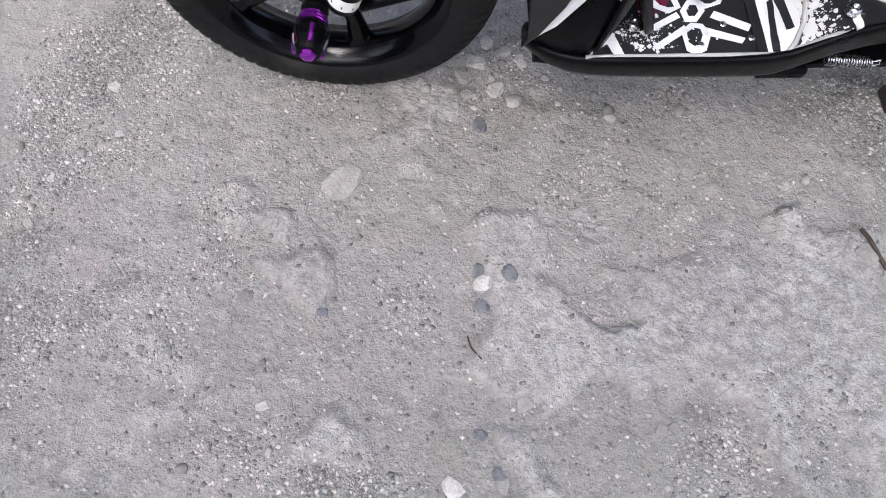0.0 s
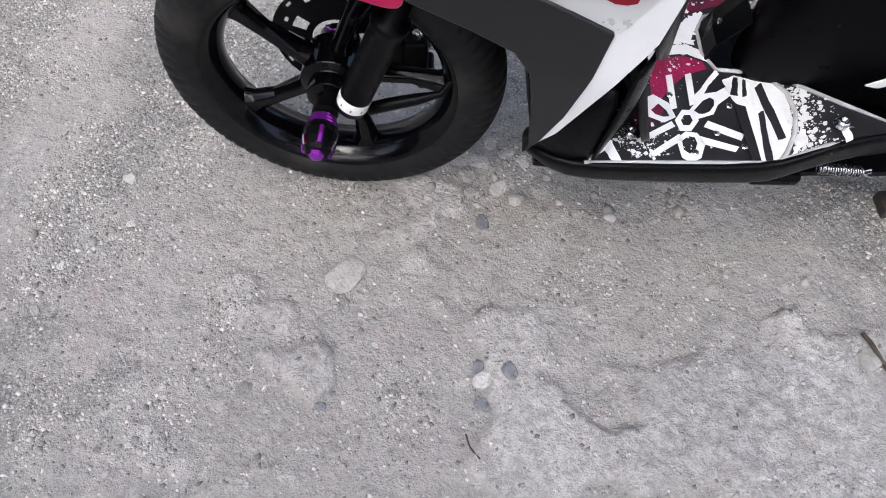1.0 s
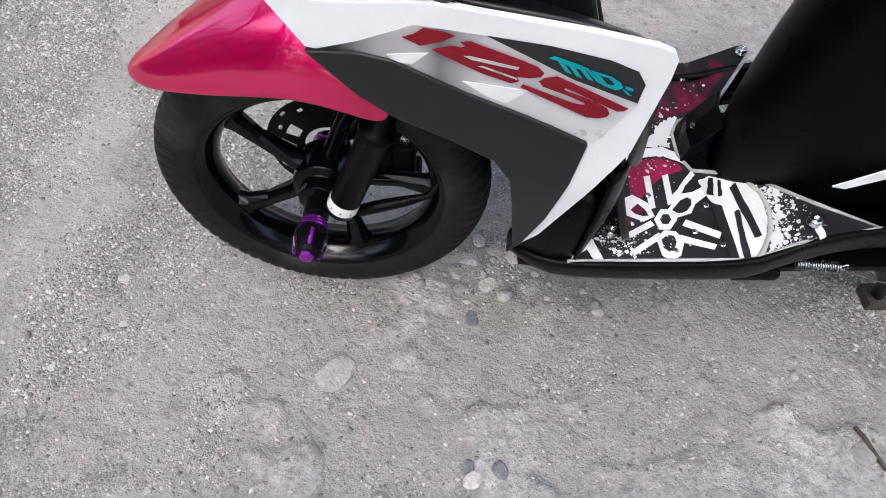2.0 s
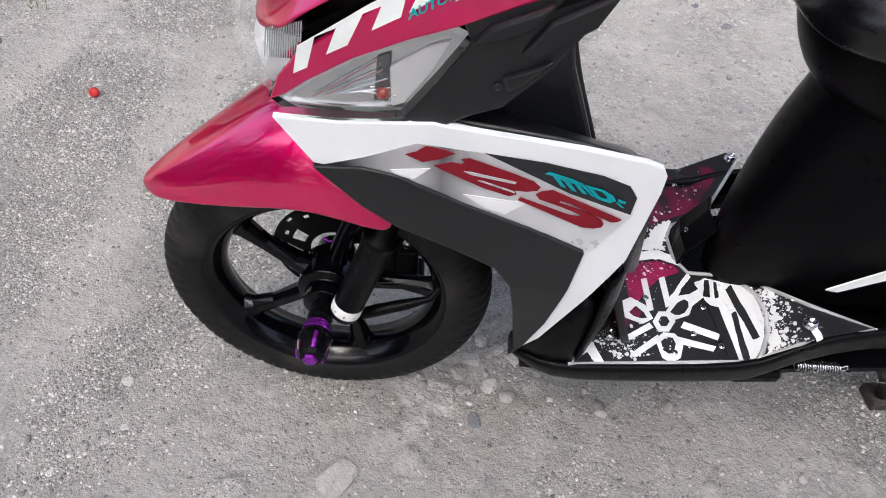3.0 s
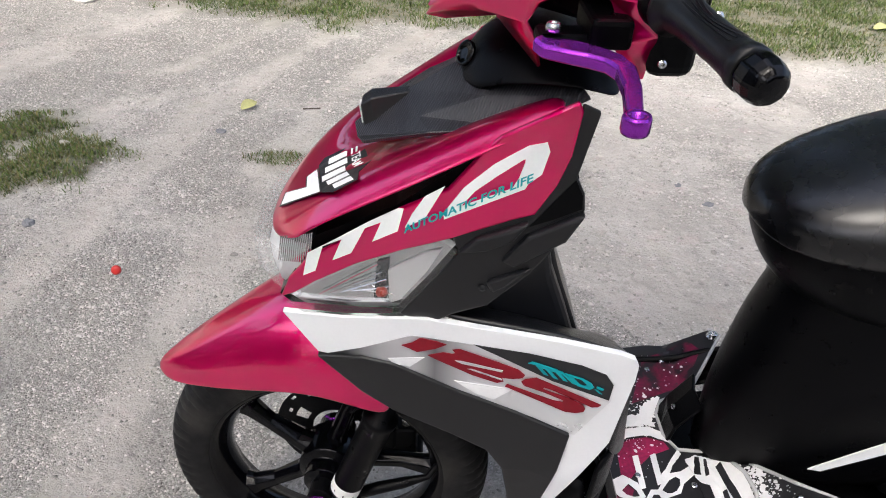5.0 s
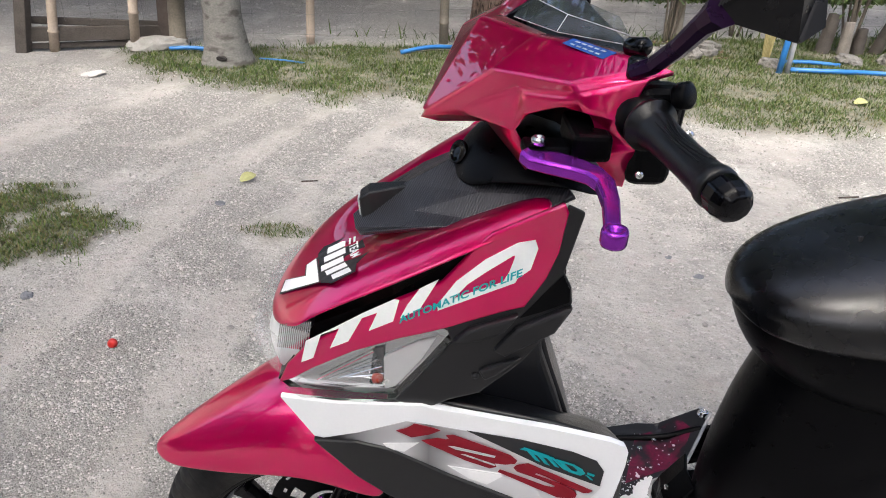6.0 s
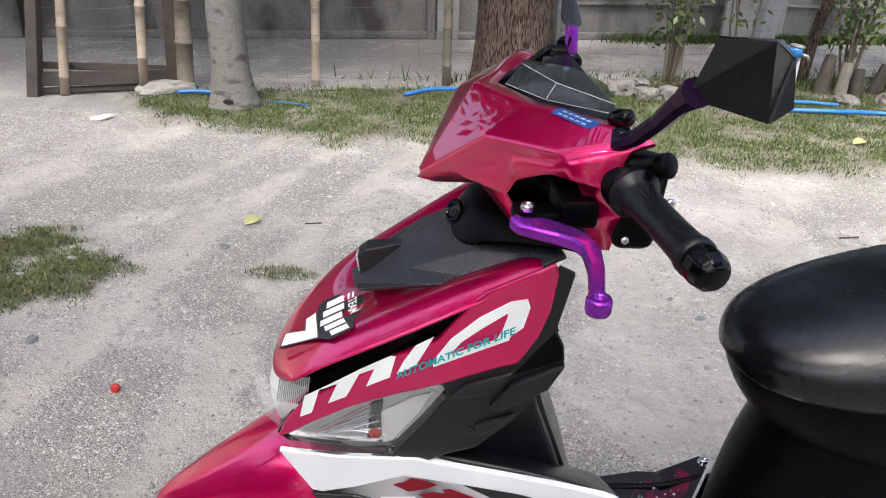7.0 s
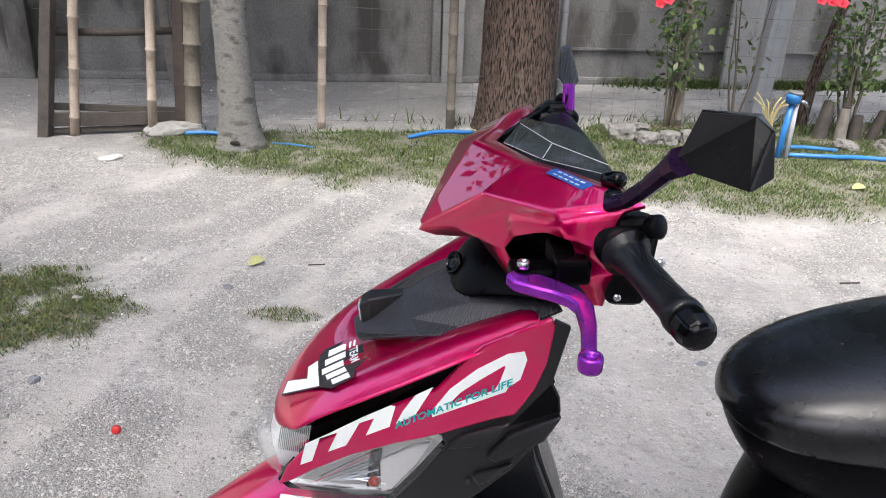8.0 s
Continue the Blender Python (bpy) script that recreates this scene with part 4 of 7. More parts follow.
# unseen hedge, added to give the side panels dark reflections and less fill
hedge = thing("hedge", "unseen tall hedge added behind the yard to darken reflections", "hedge")
hc = [(-8.5 + 5.5 * (1 - math.cos(t * 1.57)) * 0.9 + 12.5 * max(0, t - 1), 1.5 - 6.3 * math.sin(min(t, 1) * 1.57), 0.25 + 2.4 * q) for t in np.linspace(0, 2, 26) for q in (0.02, 0.2, 0.4, 0.6, 0.8, 1.0)]
leaf_cloud("foliage", hedge, 32000, hc, (0.42, 0.36, 0.36), 0.19, mat("dark_hedge_leaf", (0.028, 0.05, 0.016), 0.6, 0, 0.0, rnd=0.4, spec=0.25), "dark green leaves")
palm = thing("palm_tree", "grey palm trunk with worn rings and a scarred base", "palm tree", pose(-1.60, 4.06, 0))
rows = []
for i in range(90):
    z = -0.04 + 5.0 * i / 89
    k = 0.118 + 0.075 * math.exp(-z / 0.16) + (0.004 if i % 4 == 0 else 0) - 0.004 * z
    rows.append([((k * (1 + 0.05 * noise.noise(Vector((math.cos(a) * 3, math.sin(a) * 3, z * 4))) + 0.18 * math.exp(-z / 0.12) * noise.noise(Vector((math.cos(a) * 2, math.sin(a) * 2, 9)))) * math.cos(a) - 0.02 * z), k * math.sin(a), z) for a in [2 * math.pi * j / 32 for j in range(32)]])
part("trunk", grid(rows, close=True), PALM_BARK, palm, "", True)
HOLE = mat("dark_hollow", (0.02, 0.017, 0.015), 0.95, 0, 0.2, 60, 300)
part("bark_scar", rock_mesh(3, (0.035, 0.02, 0.022), 2), HOLE, palm, "dark hollow near the base", m=pose(0.02, -0.165, 0.07))
for k in range(11):
    a = 2 * math.pi * k / 11
    d = Vector((math.cos(a), math.sin(a), 0))
    line = smooth_line([Vector((-0.1, 0, 4.95)), Vector((-0.1, 0, 5.5)) + d * 0.7, Vector((-0.1, 0, 5.45)) + d * 1.5, Vector((-0.1, 0, 4.9)) + d * 2.2], 5)
    bm = tube(line, 0.015, 5)
    s = d.cross(Vector((0, 0, 1)))
    for i, p in enumerate(line[3:]):
        for sg in (-1, 1):
            w = 0.5 * (1 - abs(i / 13 - 0.4))
            q = [p, p + s * sg * w * 0.5 + d * 0.12 + Vector((0, 0, -0.05)), p + s * sg * w + d * 0.2 + Vector((0, 0, -0.25)), p + s * sg * w * 0.5 + d * 0.06 + Vector((0, 0, -0.06))]
            bm.faces.new([bm.verts.new(v) for v in q])
    part("frond", bm, LEAF, palm)

# ---- right-hand planting: hibiscus, stumps, posts, water tap ----
STEM = mat("shrub_stem", (0.12, 0.10, 0.075), 0.85, 0, 0.3, 20, 150, bump=0.001, bump_scale=200)
HLEAF = mat("hibiscus_leaf", (0.065, 0.105, 0.028), 0.45, 0, 0.0, rnd=0.45, spec=0.4)
PETAL = mat("red_petal", (0.75, 0.06, 0.09), 0.6, 0, 0.1, 60, 300)


def shrub(x, y, h, n_stems, leaves, flowers, seed, label, spread=0.22):
    ob = thing("hibiscus_shrub", label, "shrub", pose(x, y, 0))
    r = random.Random(seed)
    tips = []
    for k in range(n_stems):
        a = r.uniform(0, 6.28)
        e = Vector((spread * math.cos(a) * r.uniform(0.3, 1), spread * math.sin(a) * r.uniform(0.3, 1), h * r.uniform(0.7, 1.05)))
        b = Vector((0.03 * math.cos(a), 0.03 * math.sin(a), -0.02))
        line = smooth_line([b, b.lerp(e, 0.4) + Vector((0.03 * r.uniform(-1, 1), 0.03 * r.uniform(-1, 1), 0)), b.lerp(e, 0.75), e], 4)
        part("stem", tube(line, [0.012 * (1 - 0.06 * i) for i in range(len(line))], 6), STEM, ob, "", True)
        tips += [tuple(p) for p in line[4:]]
    leaf_cloud("foliage", ob, leaves, tips, (0.085, 0.085, 0.07), 0.062, HLEAF, "broad green and yellowing leaves")
    for fx, fy, fz in flowers:
        fl_ = part("flower", lathe([(0.004, -0.02), (0.008, 0.0), (0.03, 0.018), (0.036, 0.022)], 10, pose(0, 0, 0, 60, 0, 0), cap=False), PETAL, ob, "red hibiscus flower", m=pose(fx, fy, fz))
        for k in range(5):
            a = 2 * math.pi * k / 5
            part("petal", leaf_mesh(0.055, 0.026), PETAL, fl_, m=pose(0, 0, 0, 60, 0, 0) @ pose(0, 0, 0, 0, 0, math.degrees(a)) @ pose(0.008, 0, 0.004, 0, -35, 0), mods=[shell(0.0008, 0)])
    return ob


shrub(1.72, 5.62, 1.35, 5, 420, ((-0.22, -0.06, 1.03), (-0.16, -0.07, 1.06)), 3, "hibiscus shrub with red flowers beside a bamboo post", 0.16)
shrub(2.42, 6.1, 1.25, 4, 60, (), 5, "sparse dry shrub with bare twigs", 0.30)
shrub(3.20, 5.55, 1.40, 8, 620, ((-0.38, -0.1, 1.09), (-0.46, -0.08, 1.10), (-0.30, -0.1, 1.08)), 7, "hibiscus shrub with red flowers among stumps", 0.34)
shrub(3.75, 5.75, 1.30, 6, 420, ((0.0, -0.06, 1.15),), 9, "leafy hibiscus shrub by the fence", 0.28)
post = part("concrete_post", box((0.17, 0.17, 2.4), (0, 0, 1.2)), mat("bluish_grey_concrete", (0.30, 0.31, 0.32), 0.85, 0, 0.15, 5, 80, bump=0.002, bump_scale=80), None, m=pose(2.80, 6.67, -0.02, 0, 3.0, 12), mods=[round_edges(0.012, 2)])
tagged(post, "bluish grey concrete post behind the shrubs", "post")
trunk2 = part("young_tree_trunk", tube(smooth_line([(3.0, 6.0, -0.02), (3.05, 6.02, 0.5), (3.18, 6.05, 1.1), (3.3, 6.1, 2.2)], 5), [0.055 - 0.0012 * i for i in range(16)], 12), BARK, None, smooth=True)
tagged(trunk2, "slender dark leaning trunk", "tree trunk")
for k, (x, y, h, r) in enumerate(((2.95, 5.45, 0.32, 0.06), (3.09, 5.38, 0.27, 0.05), (3.22, 5.42, 0.22, 0.05), (3.60, 5.35, 0.50, 0.09), (3.40, 5.5, 0.26, 0.05))):
    rows = [[((r * (1 - 0.2 * z / h)) * (1 + 0.10 * noise.noise(Vector((math.cos(a) * 2, math.sin(a) * 2, z * 6 + k)))) * math.cos(a), (r * (1 - 0.2 * z / h)) * math.sin(a), z) for a in [2 * math.pi * j / 16 for j in range(16)]] for z in (-0.03, 0.05, 0.12, h * 0.7, h)]
    tagged(part("stump", grid(rows, close=True), PALE_WOOD if k % 2 else OLD_WOOD, None, m=pose(x, y, 0, 4 * (k - 2), 5 * (2 - k), 30 * k), mods=[round_edges(0.006, 2)]), "weathered grey wooden stump by the shrubs", "stump", "wooden stumps")
EDGING = mat("edging_rock", (0.20, 0.19, 0.175), 0.95, 0, 0.4, 14, 120, bump=0.01, bump_scale=40, tint=(0.09, 0.085, 0.075), tint_scale=12, spec=0.2)
for k, (x, y, a, b, c) in enumerate(((1.22, 4.98, 0.11, 0.10, 0.10), (1.40, 4.86, 0.10, 0.09, 0.075), (1.57, 4.88, 0.10, 0.09, 0.085), (1.76, 4.98, 0.11, 0.09, 0.08), (1.90, 5.12, 0.10, 0.09, 0.07), (1.40, 5.38, 0.12, 0.09, 0.06), (1.20, 5.25, 0.09, 0.08, 0.06), (3.35, 5.1, 0.13, 0.10, 0.06), (3.0, 5.05, 0.12, 0.09, 0.05), (3.58, 5.2, 0.13, 0.1, 0.09), (2.3, 4.75, 0.09, 0.07, 0.05), (2.0, 5.3, 0.09, 0.07, 0.06))):
    rock(x, y, (a, b, c), 50 + k, "rough grey stone edging the planting bed", "edging_stone", 33 * k, EDGING, "edging stones")
rock(-2.22, 4.33, (0.22, 0.09, 0.07), 71, "long pale rock lying beside the gate post", "boulder", 25)
scatter("bed_litter", "dry leaves and chips in the planting bed", 500, (1.2, 2.1, 4.95, 5.6), (0.006, 0.02), lambda x, y: 1.0, mat("dry_litter", (0.13, 0.09, 0.06), 0.9, 0, 0.0, rnd=0.5))
DRY_STALK = mat("dry_yellow_stalk", (0.38, 0.32, 0.14), 0.7, 0, 0.2, 30, 200)
clump = thing("dry_stalks", "clump of dry yellow stalks beside the tap", "plant", pose(2.33, 4.95, 0))
for k in range(9):
    a = k * 0.75
    part("stalk", tube(smooth_line([(0.02 * math.cos(a), 0.02 * math.sin(a), 0), (0.05 * math.cos(a), 0.05 * math.sin(a), 0.3), (0.14 * math.cos(a), 0.14 * math.sin(a), 0.42 - 0.03 * (k % 3))], 4), 0.006, 5), DRY_STALK, clump)
PIPE = mat("blue_pvc", (0.025, 0.15, 0.40), 0.4, 0, 0.12, 20, 200)
tap = thing("water_tap", "blue plastic standpipe with a round blue meter", "water tap", pose(2.33, 4.55, 0))
part("standpipe", tube([(-0.03, 0, -0.02), (-0.02, 0, 0.2), (0.0, 0, 0.42)], 0.022, 12), PIPE, tap, "", True)
part("standpipe", tube([(0.03, 0.01, -0.02), (0.035, 0.01, 0.2), (0.03, 0.0, 0.40)], 0.018, 12), mat("grey_pipe", (0.3, 0.31, 0.32), 0.5, 0, 0.15, 20, 200), tap, "grey return pipe", True)
meter = part("meter_body", lathe([(0.03, -0.035), (0.048, -0.03), (0.05, 0.02), (0.045, 0.035)], 20, pose(0.0, 0, 0.45)), PIPE, tap, "blue meter body", True)
part("meter_lid", lathe([(0.05, 0.0), (0.052, 0.006), (0.05, 0.014), (0.02, 0.016)], 20, pose(0.01, 0, 0.488, 6, 8, 0)), mat("grey_lid", (0.16, 0.16, 0.155), 0.6, 0, 0.2, 20, 200), meter, "grey lid", True)
part("tap_handle", tube([(0.04, -0.01, 0.44), (0.085, -0.02, 0.43), (0.10, -0.02, 0.40)], 0.011, 8), STEEL, tap, "", True)


def pipe(points, r, label):
    ps = smooth_line([Vector((x, y, ground_z(x, y) + r * 0.9 + dz)) for x, y, dz in points], 5)
    tagged(part("water_pipe", tube(ps, r, 10), PIPE, None, smooth=True), label, "pipe")


pipe(((2.36, 4.60, 0.0), (2.7, 4.53, 0.01), (2.95, 4.62, 0.0), (3.3, 4.6, 0.0), (4.3, 4.75, 0.0)), 0.018, "blue plastic water pipe lying on grass")
pipe(((2.35, 4.85, 0.0), (2.6, 4.86, 0.01), (2.85, 4.85, 0.0)), 0.016, "short blue plastic pipe lying on grass")
pipe(((-0.46, 4.57, 0.0), (-0.25, 4.70, 0.02), (0.02, 4.86, 0.0)), 0.016, "blue plastic water pipe by the tree")
pipe(((-2.12, 4.30, 0.0), (-1.95, 4.33, 0.01), (-1.75, 4.33, 0.0)), 0.016, "blue plastic water pipe behind the palm")
pipe(((-1.42, 4.20, 0.0), (-1.25, 4.15, 0.01), (-1.08, 4.12, 0.0)), 0.006, "thin pale blue hose in grass")

# ---- the scooter, leaning slightly on its side stand ----
BIKE = pose(0.02, -0.01, 0, 3.5, 0, 6.0)
scooter = thing("scooter", "pink and black scooter with white side fairings parked on gravel", "scooter", BIKE)


def hw(x, z):
    """Half width of the front fairing."""
    return 0.10 + 0.24 * max(x, -0.05) - 0.1 * max(0.0, z - 0.75) - 0.08 * max(0.0, 0.45 - z)


def left(x, z, lift=0.0):
    return (x, -hw(x, z) - lift, z)


def right(x, z, lift=0.0):
    return (x, hw(x, z) + lift, z)


def fairing(name, outline, material, thick, label="", inset=0.0, bevel=0.002):
    """A body panel on both sides of the front."""
    for side, sd in ((left, "left"), (right, "right")):
        bm = sheet([outline], lambda u, v, l: side(u, v, l - inset), thick, 2)
        part(name, bm, material, scooter, label, mods=[round_edges(bevel, 2, 50)])


# front wheel
WHEEL = BIKE.inverted() @ pose(0.029, -0.014, 0.243, 1.0, 0, 0.5)
turn = pose(0, 0, 0, 90, 0, 0)
rim_profile = [(0.181, -0.0375), (0.179, -0.040), (0.174, -0.040), (0.172, -0.034), (0.167, -0.032), (0.165, -0.022), (0.160, -0.020), (0.156, -0.01), (0.154, 0.0), (0.155, 0.01), (0.159, 0.02), (0.165, 0.028), (0.171, 0.036), (0.177, 0.039), (0.180, 0.0375), (0.182, 0.0), (0.180, -0.0375)]
wheel = part("front_wheel", lathe(rim_profile, 72, turn, cap=False), GLOSS_BLACK, scooter, "gloss black alloy rim with five spokes", True, WHEEL)


def tyre_mesh(r, w, seed=0):
    prof = []
    for i in range(25):
        a = math.pi * (i / 24) - math.pi / 2
        y = w / 2 * math.sin(a) * (1.0 if abs(math.sin(a)) < 0.98 else 0.98)
        rr = (r - 0.062) + 0.062 * max(0.0, math.cos(a)) ** 0.55
        prof.append((rr, y))
    prof = [(r - 0.066, -w / 2 * 0.85)] + prof + [(r - 0.066, w / 2 * 0.85)]
    bm = lathe(prof, 480, turn, cap=False)
    # slanted grooves across the tread
    for v in bm.verts:
        y = v.co.y
        rad = math.hypot(v.co.x, v.co.z)
        if rad > r - 0.03:
            ang = math.atan2(v.co.z, v.co.x)
            k = (ang / (2 * math.pi) * 72 + abs(y) * 22) % 1.0
            if k < 0.27 and abs(y) > 0.008:
                s = (rad - 0.0045) / rad
                v.co.x *= s
                v.co.z *= s
    return bm


part("tyre", tyre_mesh(0.243, 0.088), RUBBER, wheel, "black rubber tyre dusty on the tread", True)
for k in range(5):
    a = radians(140 + 72 * k)
    ux, uz = math.cos(a), math.sin(a)
    px, pz = -uz, ux
    rows = []
    for rad, wd, th, sk in ((0.022, 0.019, 0.022, 0.0), (0.06, 0.013, 0.016, 0.006), (0.11, 0.0125, 0.012, 0.008), (0.145, 0.017, 0.014, 0.004), (0.158, 0.026, 0.017, 0.0)):
        c = (ux * rad + px * sk, uz * rad + pz * sk)
        rows.append([(c[0] + px * wd * p, q * th, c[1] + pz * wd * p) for p, q in ((-1, 0.35), (-0.45, 1), (0.45, 1), (1, 0.35), (1, -0.35), (0.45, -1), (-0.45, -1), (-1, -0.35))])
    part("spoke", grid(rows, close=True), GLOSS_BLACK, wheel, smooth=False, mods=[round_edges(0.002, 2)])
part("hub", lathe([(0.018, -0.062), (0.03, -0.058), (0.03, -0.03), (0.044, -0.024), (0.044, 0.03), (0.03, 0.036), (0.03, 0.056), (0.018, 0.06)], 32, turn), GLOSS_BLACK, wheel, mods=[round_edges(0.002, 2)])


def rotor():
    """Brake disc with drilled holes and open windows."""
    bm = bmesh.new()
    n = 60
    holes = []
    rings = [0.040, 0.050, 0.070, 0.078, 0.083, 0.088, 0.092, 0.098]
    vs = [[bm.verts.new((r * math.cos(2 * math.pi * (i + 0.5 * (r > 0.07)) / n), 0, r * math.sin(2 * math.pi * (i + 0.5 * (r > 0.07)) / n))) for i in range(n)] for r in rings]
    for ri, (a, b) in enumerate(zip(vs, vs[1:])):
        for i in range(n):
            j = (i + 1) % n
            if ri == 1 and i % 20 in (4, 5, 6):
                continue
            if (ri == 3 and i % 6 == 1) or (ri == 5 and i % 6 == 4):
                continue
            bm.faces.new((a[i], a[j], b[j], b[i]))
    bmesh.ops.solidify(bm, geom=bm.faces[:], thickness=0.004)
    bm.transform(Matrix.Translation((0, 0.052, 0)))
    return bm


DISC = mat("dark_brake_disc", (0.03, 0.03, 0.032), 0.4, 0.7, 0.2, 60, 300)
part("brake_disc", rotor(), DISC, wheel, "black drilled brake disc")
# fork legs with guards
axle = WHEEL.translation
for s, nm in ((-1, "left"), (1, "right")):
    foot = (axle.x + 0.028, axle.y + s * 0.076, axle.z + 0.014)
    top = (axle.x + 0.175, axle.y + s * 0.078 + 0.03, axle.z + 0.40)
    leg = part("fork_leg", lathe([(0.014, -0.012), (0.021, -0.004), (0.0215, 0.02), (0.022, 0.145), (0.0245, 0.15), (0.0245, 0.16), (0.0155, 0.162), (0.0155, 0.40)], 28, along(foot, top)), BLACK, scooter, "satin black fork leg", True)
    if s < 0:
        part("label_band", lathe([(0.0217, 0.004), (0.0221, 0.005), (0.0221, 0.021), (0.0219, 0.022)], 28, along(foot, top), cap=False), LABEL, leg, "white printed label band")
        part("label_mark", lathe([(0.0221, 0.0085), (0.0223, 0.009), (0.0223, 0.012), (0.0221, 0.0125)], 9, along(foot, top) @ pose(0, 0, 0, 0, 0, 40), cap=False), DECAL_BLACK, leg)
# crash slider on the axle
slider = part("axle_slider", lathe([(0.017, 0.052), (0.018, 0.06), (0.018, 0.084), (0.011, 0.088), (0.011, 0.094)], 28, WHEEL @ turn), BLACK, scooter, "black axle slider with purple anodised rings")
part("slider_ring", lathe([(0.014, 0.093), (0.018, 0.094), (0.018, 0.097), (0.016, 0.0975), (0.016, 0.0995), (0.0195, 0.1), (0.0195, 0.103), (0.0175, 0.1035), (0.0175, 0.1055), (0.021, 0.106), (0.021, 0.109)], 32, WHEEL @ turn), PURPLE, slider, "purple anodised ring stack")
bulb = [(0.020, 0.109), (0.0225, 0.114), (0.0235, 0.122), (0.022, 0.134), (0.0185, 0.146), (0.015, 0.152)]
bm = lathe(bulb, 12, WHEEL @ turn)
part("slider_cap", bm, BLACK, slider, "fluted black nylon cap", mods=[round_edges(0.001, 2, 20)])
for k in range(6):
    a = 2 * math.pi * k / 6 + 0.3
    pts = [WHEEL @ turn @ Vector((r * math.cos(a), r * math.sin(a), h)) for r, h in ((0.0238, 0.122), (0.0224, 0.134), (0.0190, 0.146))]
    part("slider_flute", tube(pts, 0.0034, 6), PURPLE if k % 2 else CHROME, slider)
part("slider_tip", lathe([(0.012, 0.148), (0.010, 0.156), (0.006, 0.158)], 6, WHEEL @ turn), PURPLE, slider, "purple hexagonal tip")
# brake caliper and hose
cx, cz = 0.108, -0.034
cal = part("brake_caliper", merge(box((0.050, 0.046, 0.080), (cx, 0.062, cz)), box((0.034, 0.052, 0.050), (cx - 0.026, 0.062, cz + 0.02)), box((0.026, 0.05, 0.034), (cx + 0.022, 0.060, cz - 0.036))), BLACK, scooter, "black brake caliper", m=Matrix.Translation(axle), mods=[round_edges(0.006, 3)])
for k in range(2):
    part("caliper_bolt", lathe([(0.007, 0), (0.007, 0.008), (0.005, 0.01)], 6, pose(0.116 + 0.022 * k, 0.036, 0.036 - 0.020 * k, 90)), STEEL, cal)
part("purple_clip", tube([axle + Vector(p) for p in ((0.000 - 0.012, 0.045, 0.035), (0.000 - 0.004, 0.043, 0.035 - 0.007), (0.000 + 0.006, 0.043, 0.035 - 0.004), (0.000 + 0.014, 0.045, 0.035 + 0.004))], 0.0022, 6), PURPLE, scooter, "purple anodised clip on the disc carrier", True)
part("speed_cable", tube([axle + Vector(p) for p in ((0.05, -0.062, -0.012), (0.075, -0.06, -0.004), (0.115, -0.056, 0.004), (0.15, -0.05, 0.010), (0.21, -0.02, 0.09), (0.24, 0.0, 0.2))], [0.009, 0.0095, 0.0085, 0.005, 0.0045, 0.0045], 12), BLACK, scooter, "black rubber cable boot", True)
part("brake_hose", tube(smooth_line([axle + Vector(p) for p in ((0.10, 0.06, 0.09), (0.06, 0.055, 0.13), (0.10, 0.05, 0.20), (0.17, 0.04, 0.33))]), 0.0045, 8), BLACK, scooter, "", True)

# front mudguard under the nose
rows = []
for x, zt, w, ze in ((-0.207, 0.447, 0.004, 0.444), (-0.188, 0.463, 0.030, 0.444), (-0.145, 0.497, 0.053, 0.459), (-0.09, 0.537, 0.074, 0.474), (-0.04, 0.573, 0.091, 0.490), (0.01, 0.602, 0.104, 0.500), (0.06, 0.605, 0.111, 0.488), (0.112, 0.575, 0.116, 0.470)):
    rows.append([(x, 0, zt), (x, -w * 0.42, zt + 0.002), (x, -w * 0.72, zt - 0.25 * (zt - ze)), (x, -w * 0.93, ze + 0.35 * (zt - ze)), (x, -w, ze)])
part("front_mudguard", grid(rows, True), PINK, scooter, "glossy pink front mudguard", True, mods=[shell(0.004, 1.0), subsurf(2)])

# black core that fills the front
core = [(-0.012, 0.642), (0.035, 0.728), (0.12, 0.778), (0.2, 0.845), (0.27, 0.885), (0.285, 0.83), (0.268, 0.76), (0.215, 0.69), (0.15, 0.652), (0.0, 0.632)]
bm = bmesh.new()
a = [bm.verts.new((x, -hw(x, z) + 0.012, z)) for x, z in core]
b = [bm.verts.new((x, hw(x, z) - 0.012, z)) for x, z in core]
bm.faces.new(a), bm.faces.new(list(reversed(b)))
for i in range(len(core)):
    j = (i + 1) % len(core)
    bm.faces.new((a[i], b[i], b[j], a[j]))
bmesh.ops.recalc_face_normals(bm, faces=bm.faces)
part("front_core", bm, BLACK, scooter)

# hood
hood_rows = [
    [(-0.030, 0, 0.696), (-0.024, -0.045, 0.702), (-0.008, -0.08, 0.712), (0.018, -0.112, 0.735)],
    [(-0.022, 0, 0.712), (-0.016, -0.046, 0.716), (0.0, -0.083, 0.727), (0.026, -0.116, 0.745)],
    [(0.03, 0, 0.757), (0.036, -0.05, 0.764), (0.048, -0.097, 0.778), (0.058, -0.124, 0.768)],
    [(0.088, 0, 0.788), (0.094, -0.05, 0.796), (0.112, -0.106, 0.818), (0.122, -0.137, 0.806)],
    [(0.16, 0, 0.822), (0.168, -0.06, 0.832), (0.19, -0.118, 0.869), (0.198, -0.149, 0.854)],
    [(0.24, 0, 0.860), (0.25, -0.07, 0.866), (0.264, -0.125, 0.906), (0.276, -0.152, 0.898)],
]
hood = part("hood", grid(hood_rows, True), PINK, scooter, "glossy pink front hood with stickers", True, mods=[shell(0.004), subsurf(2)])


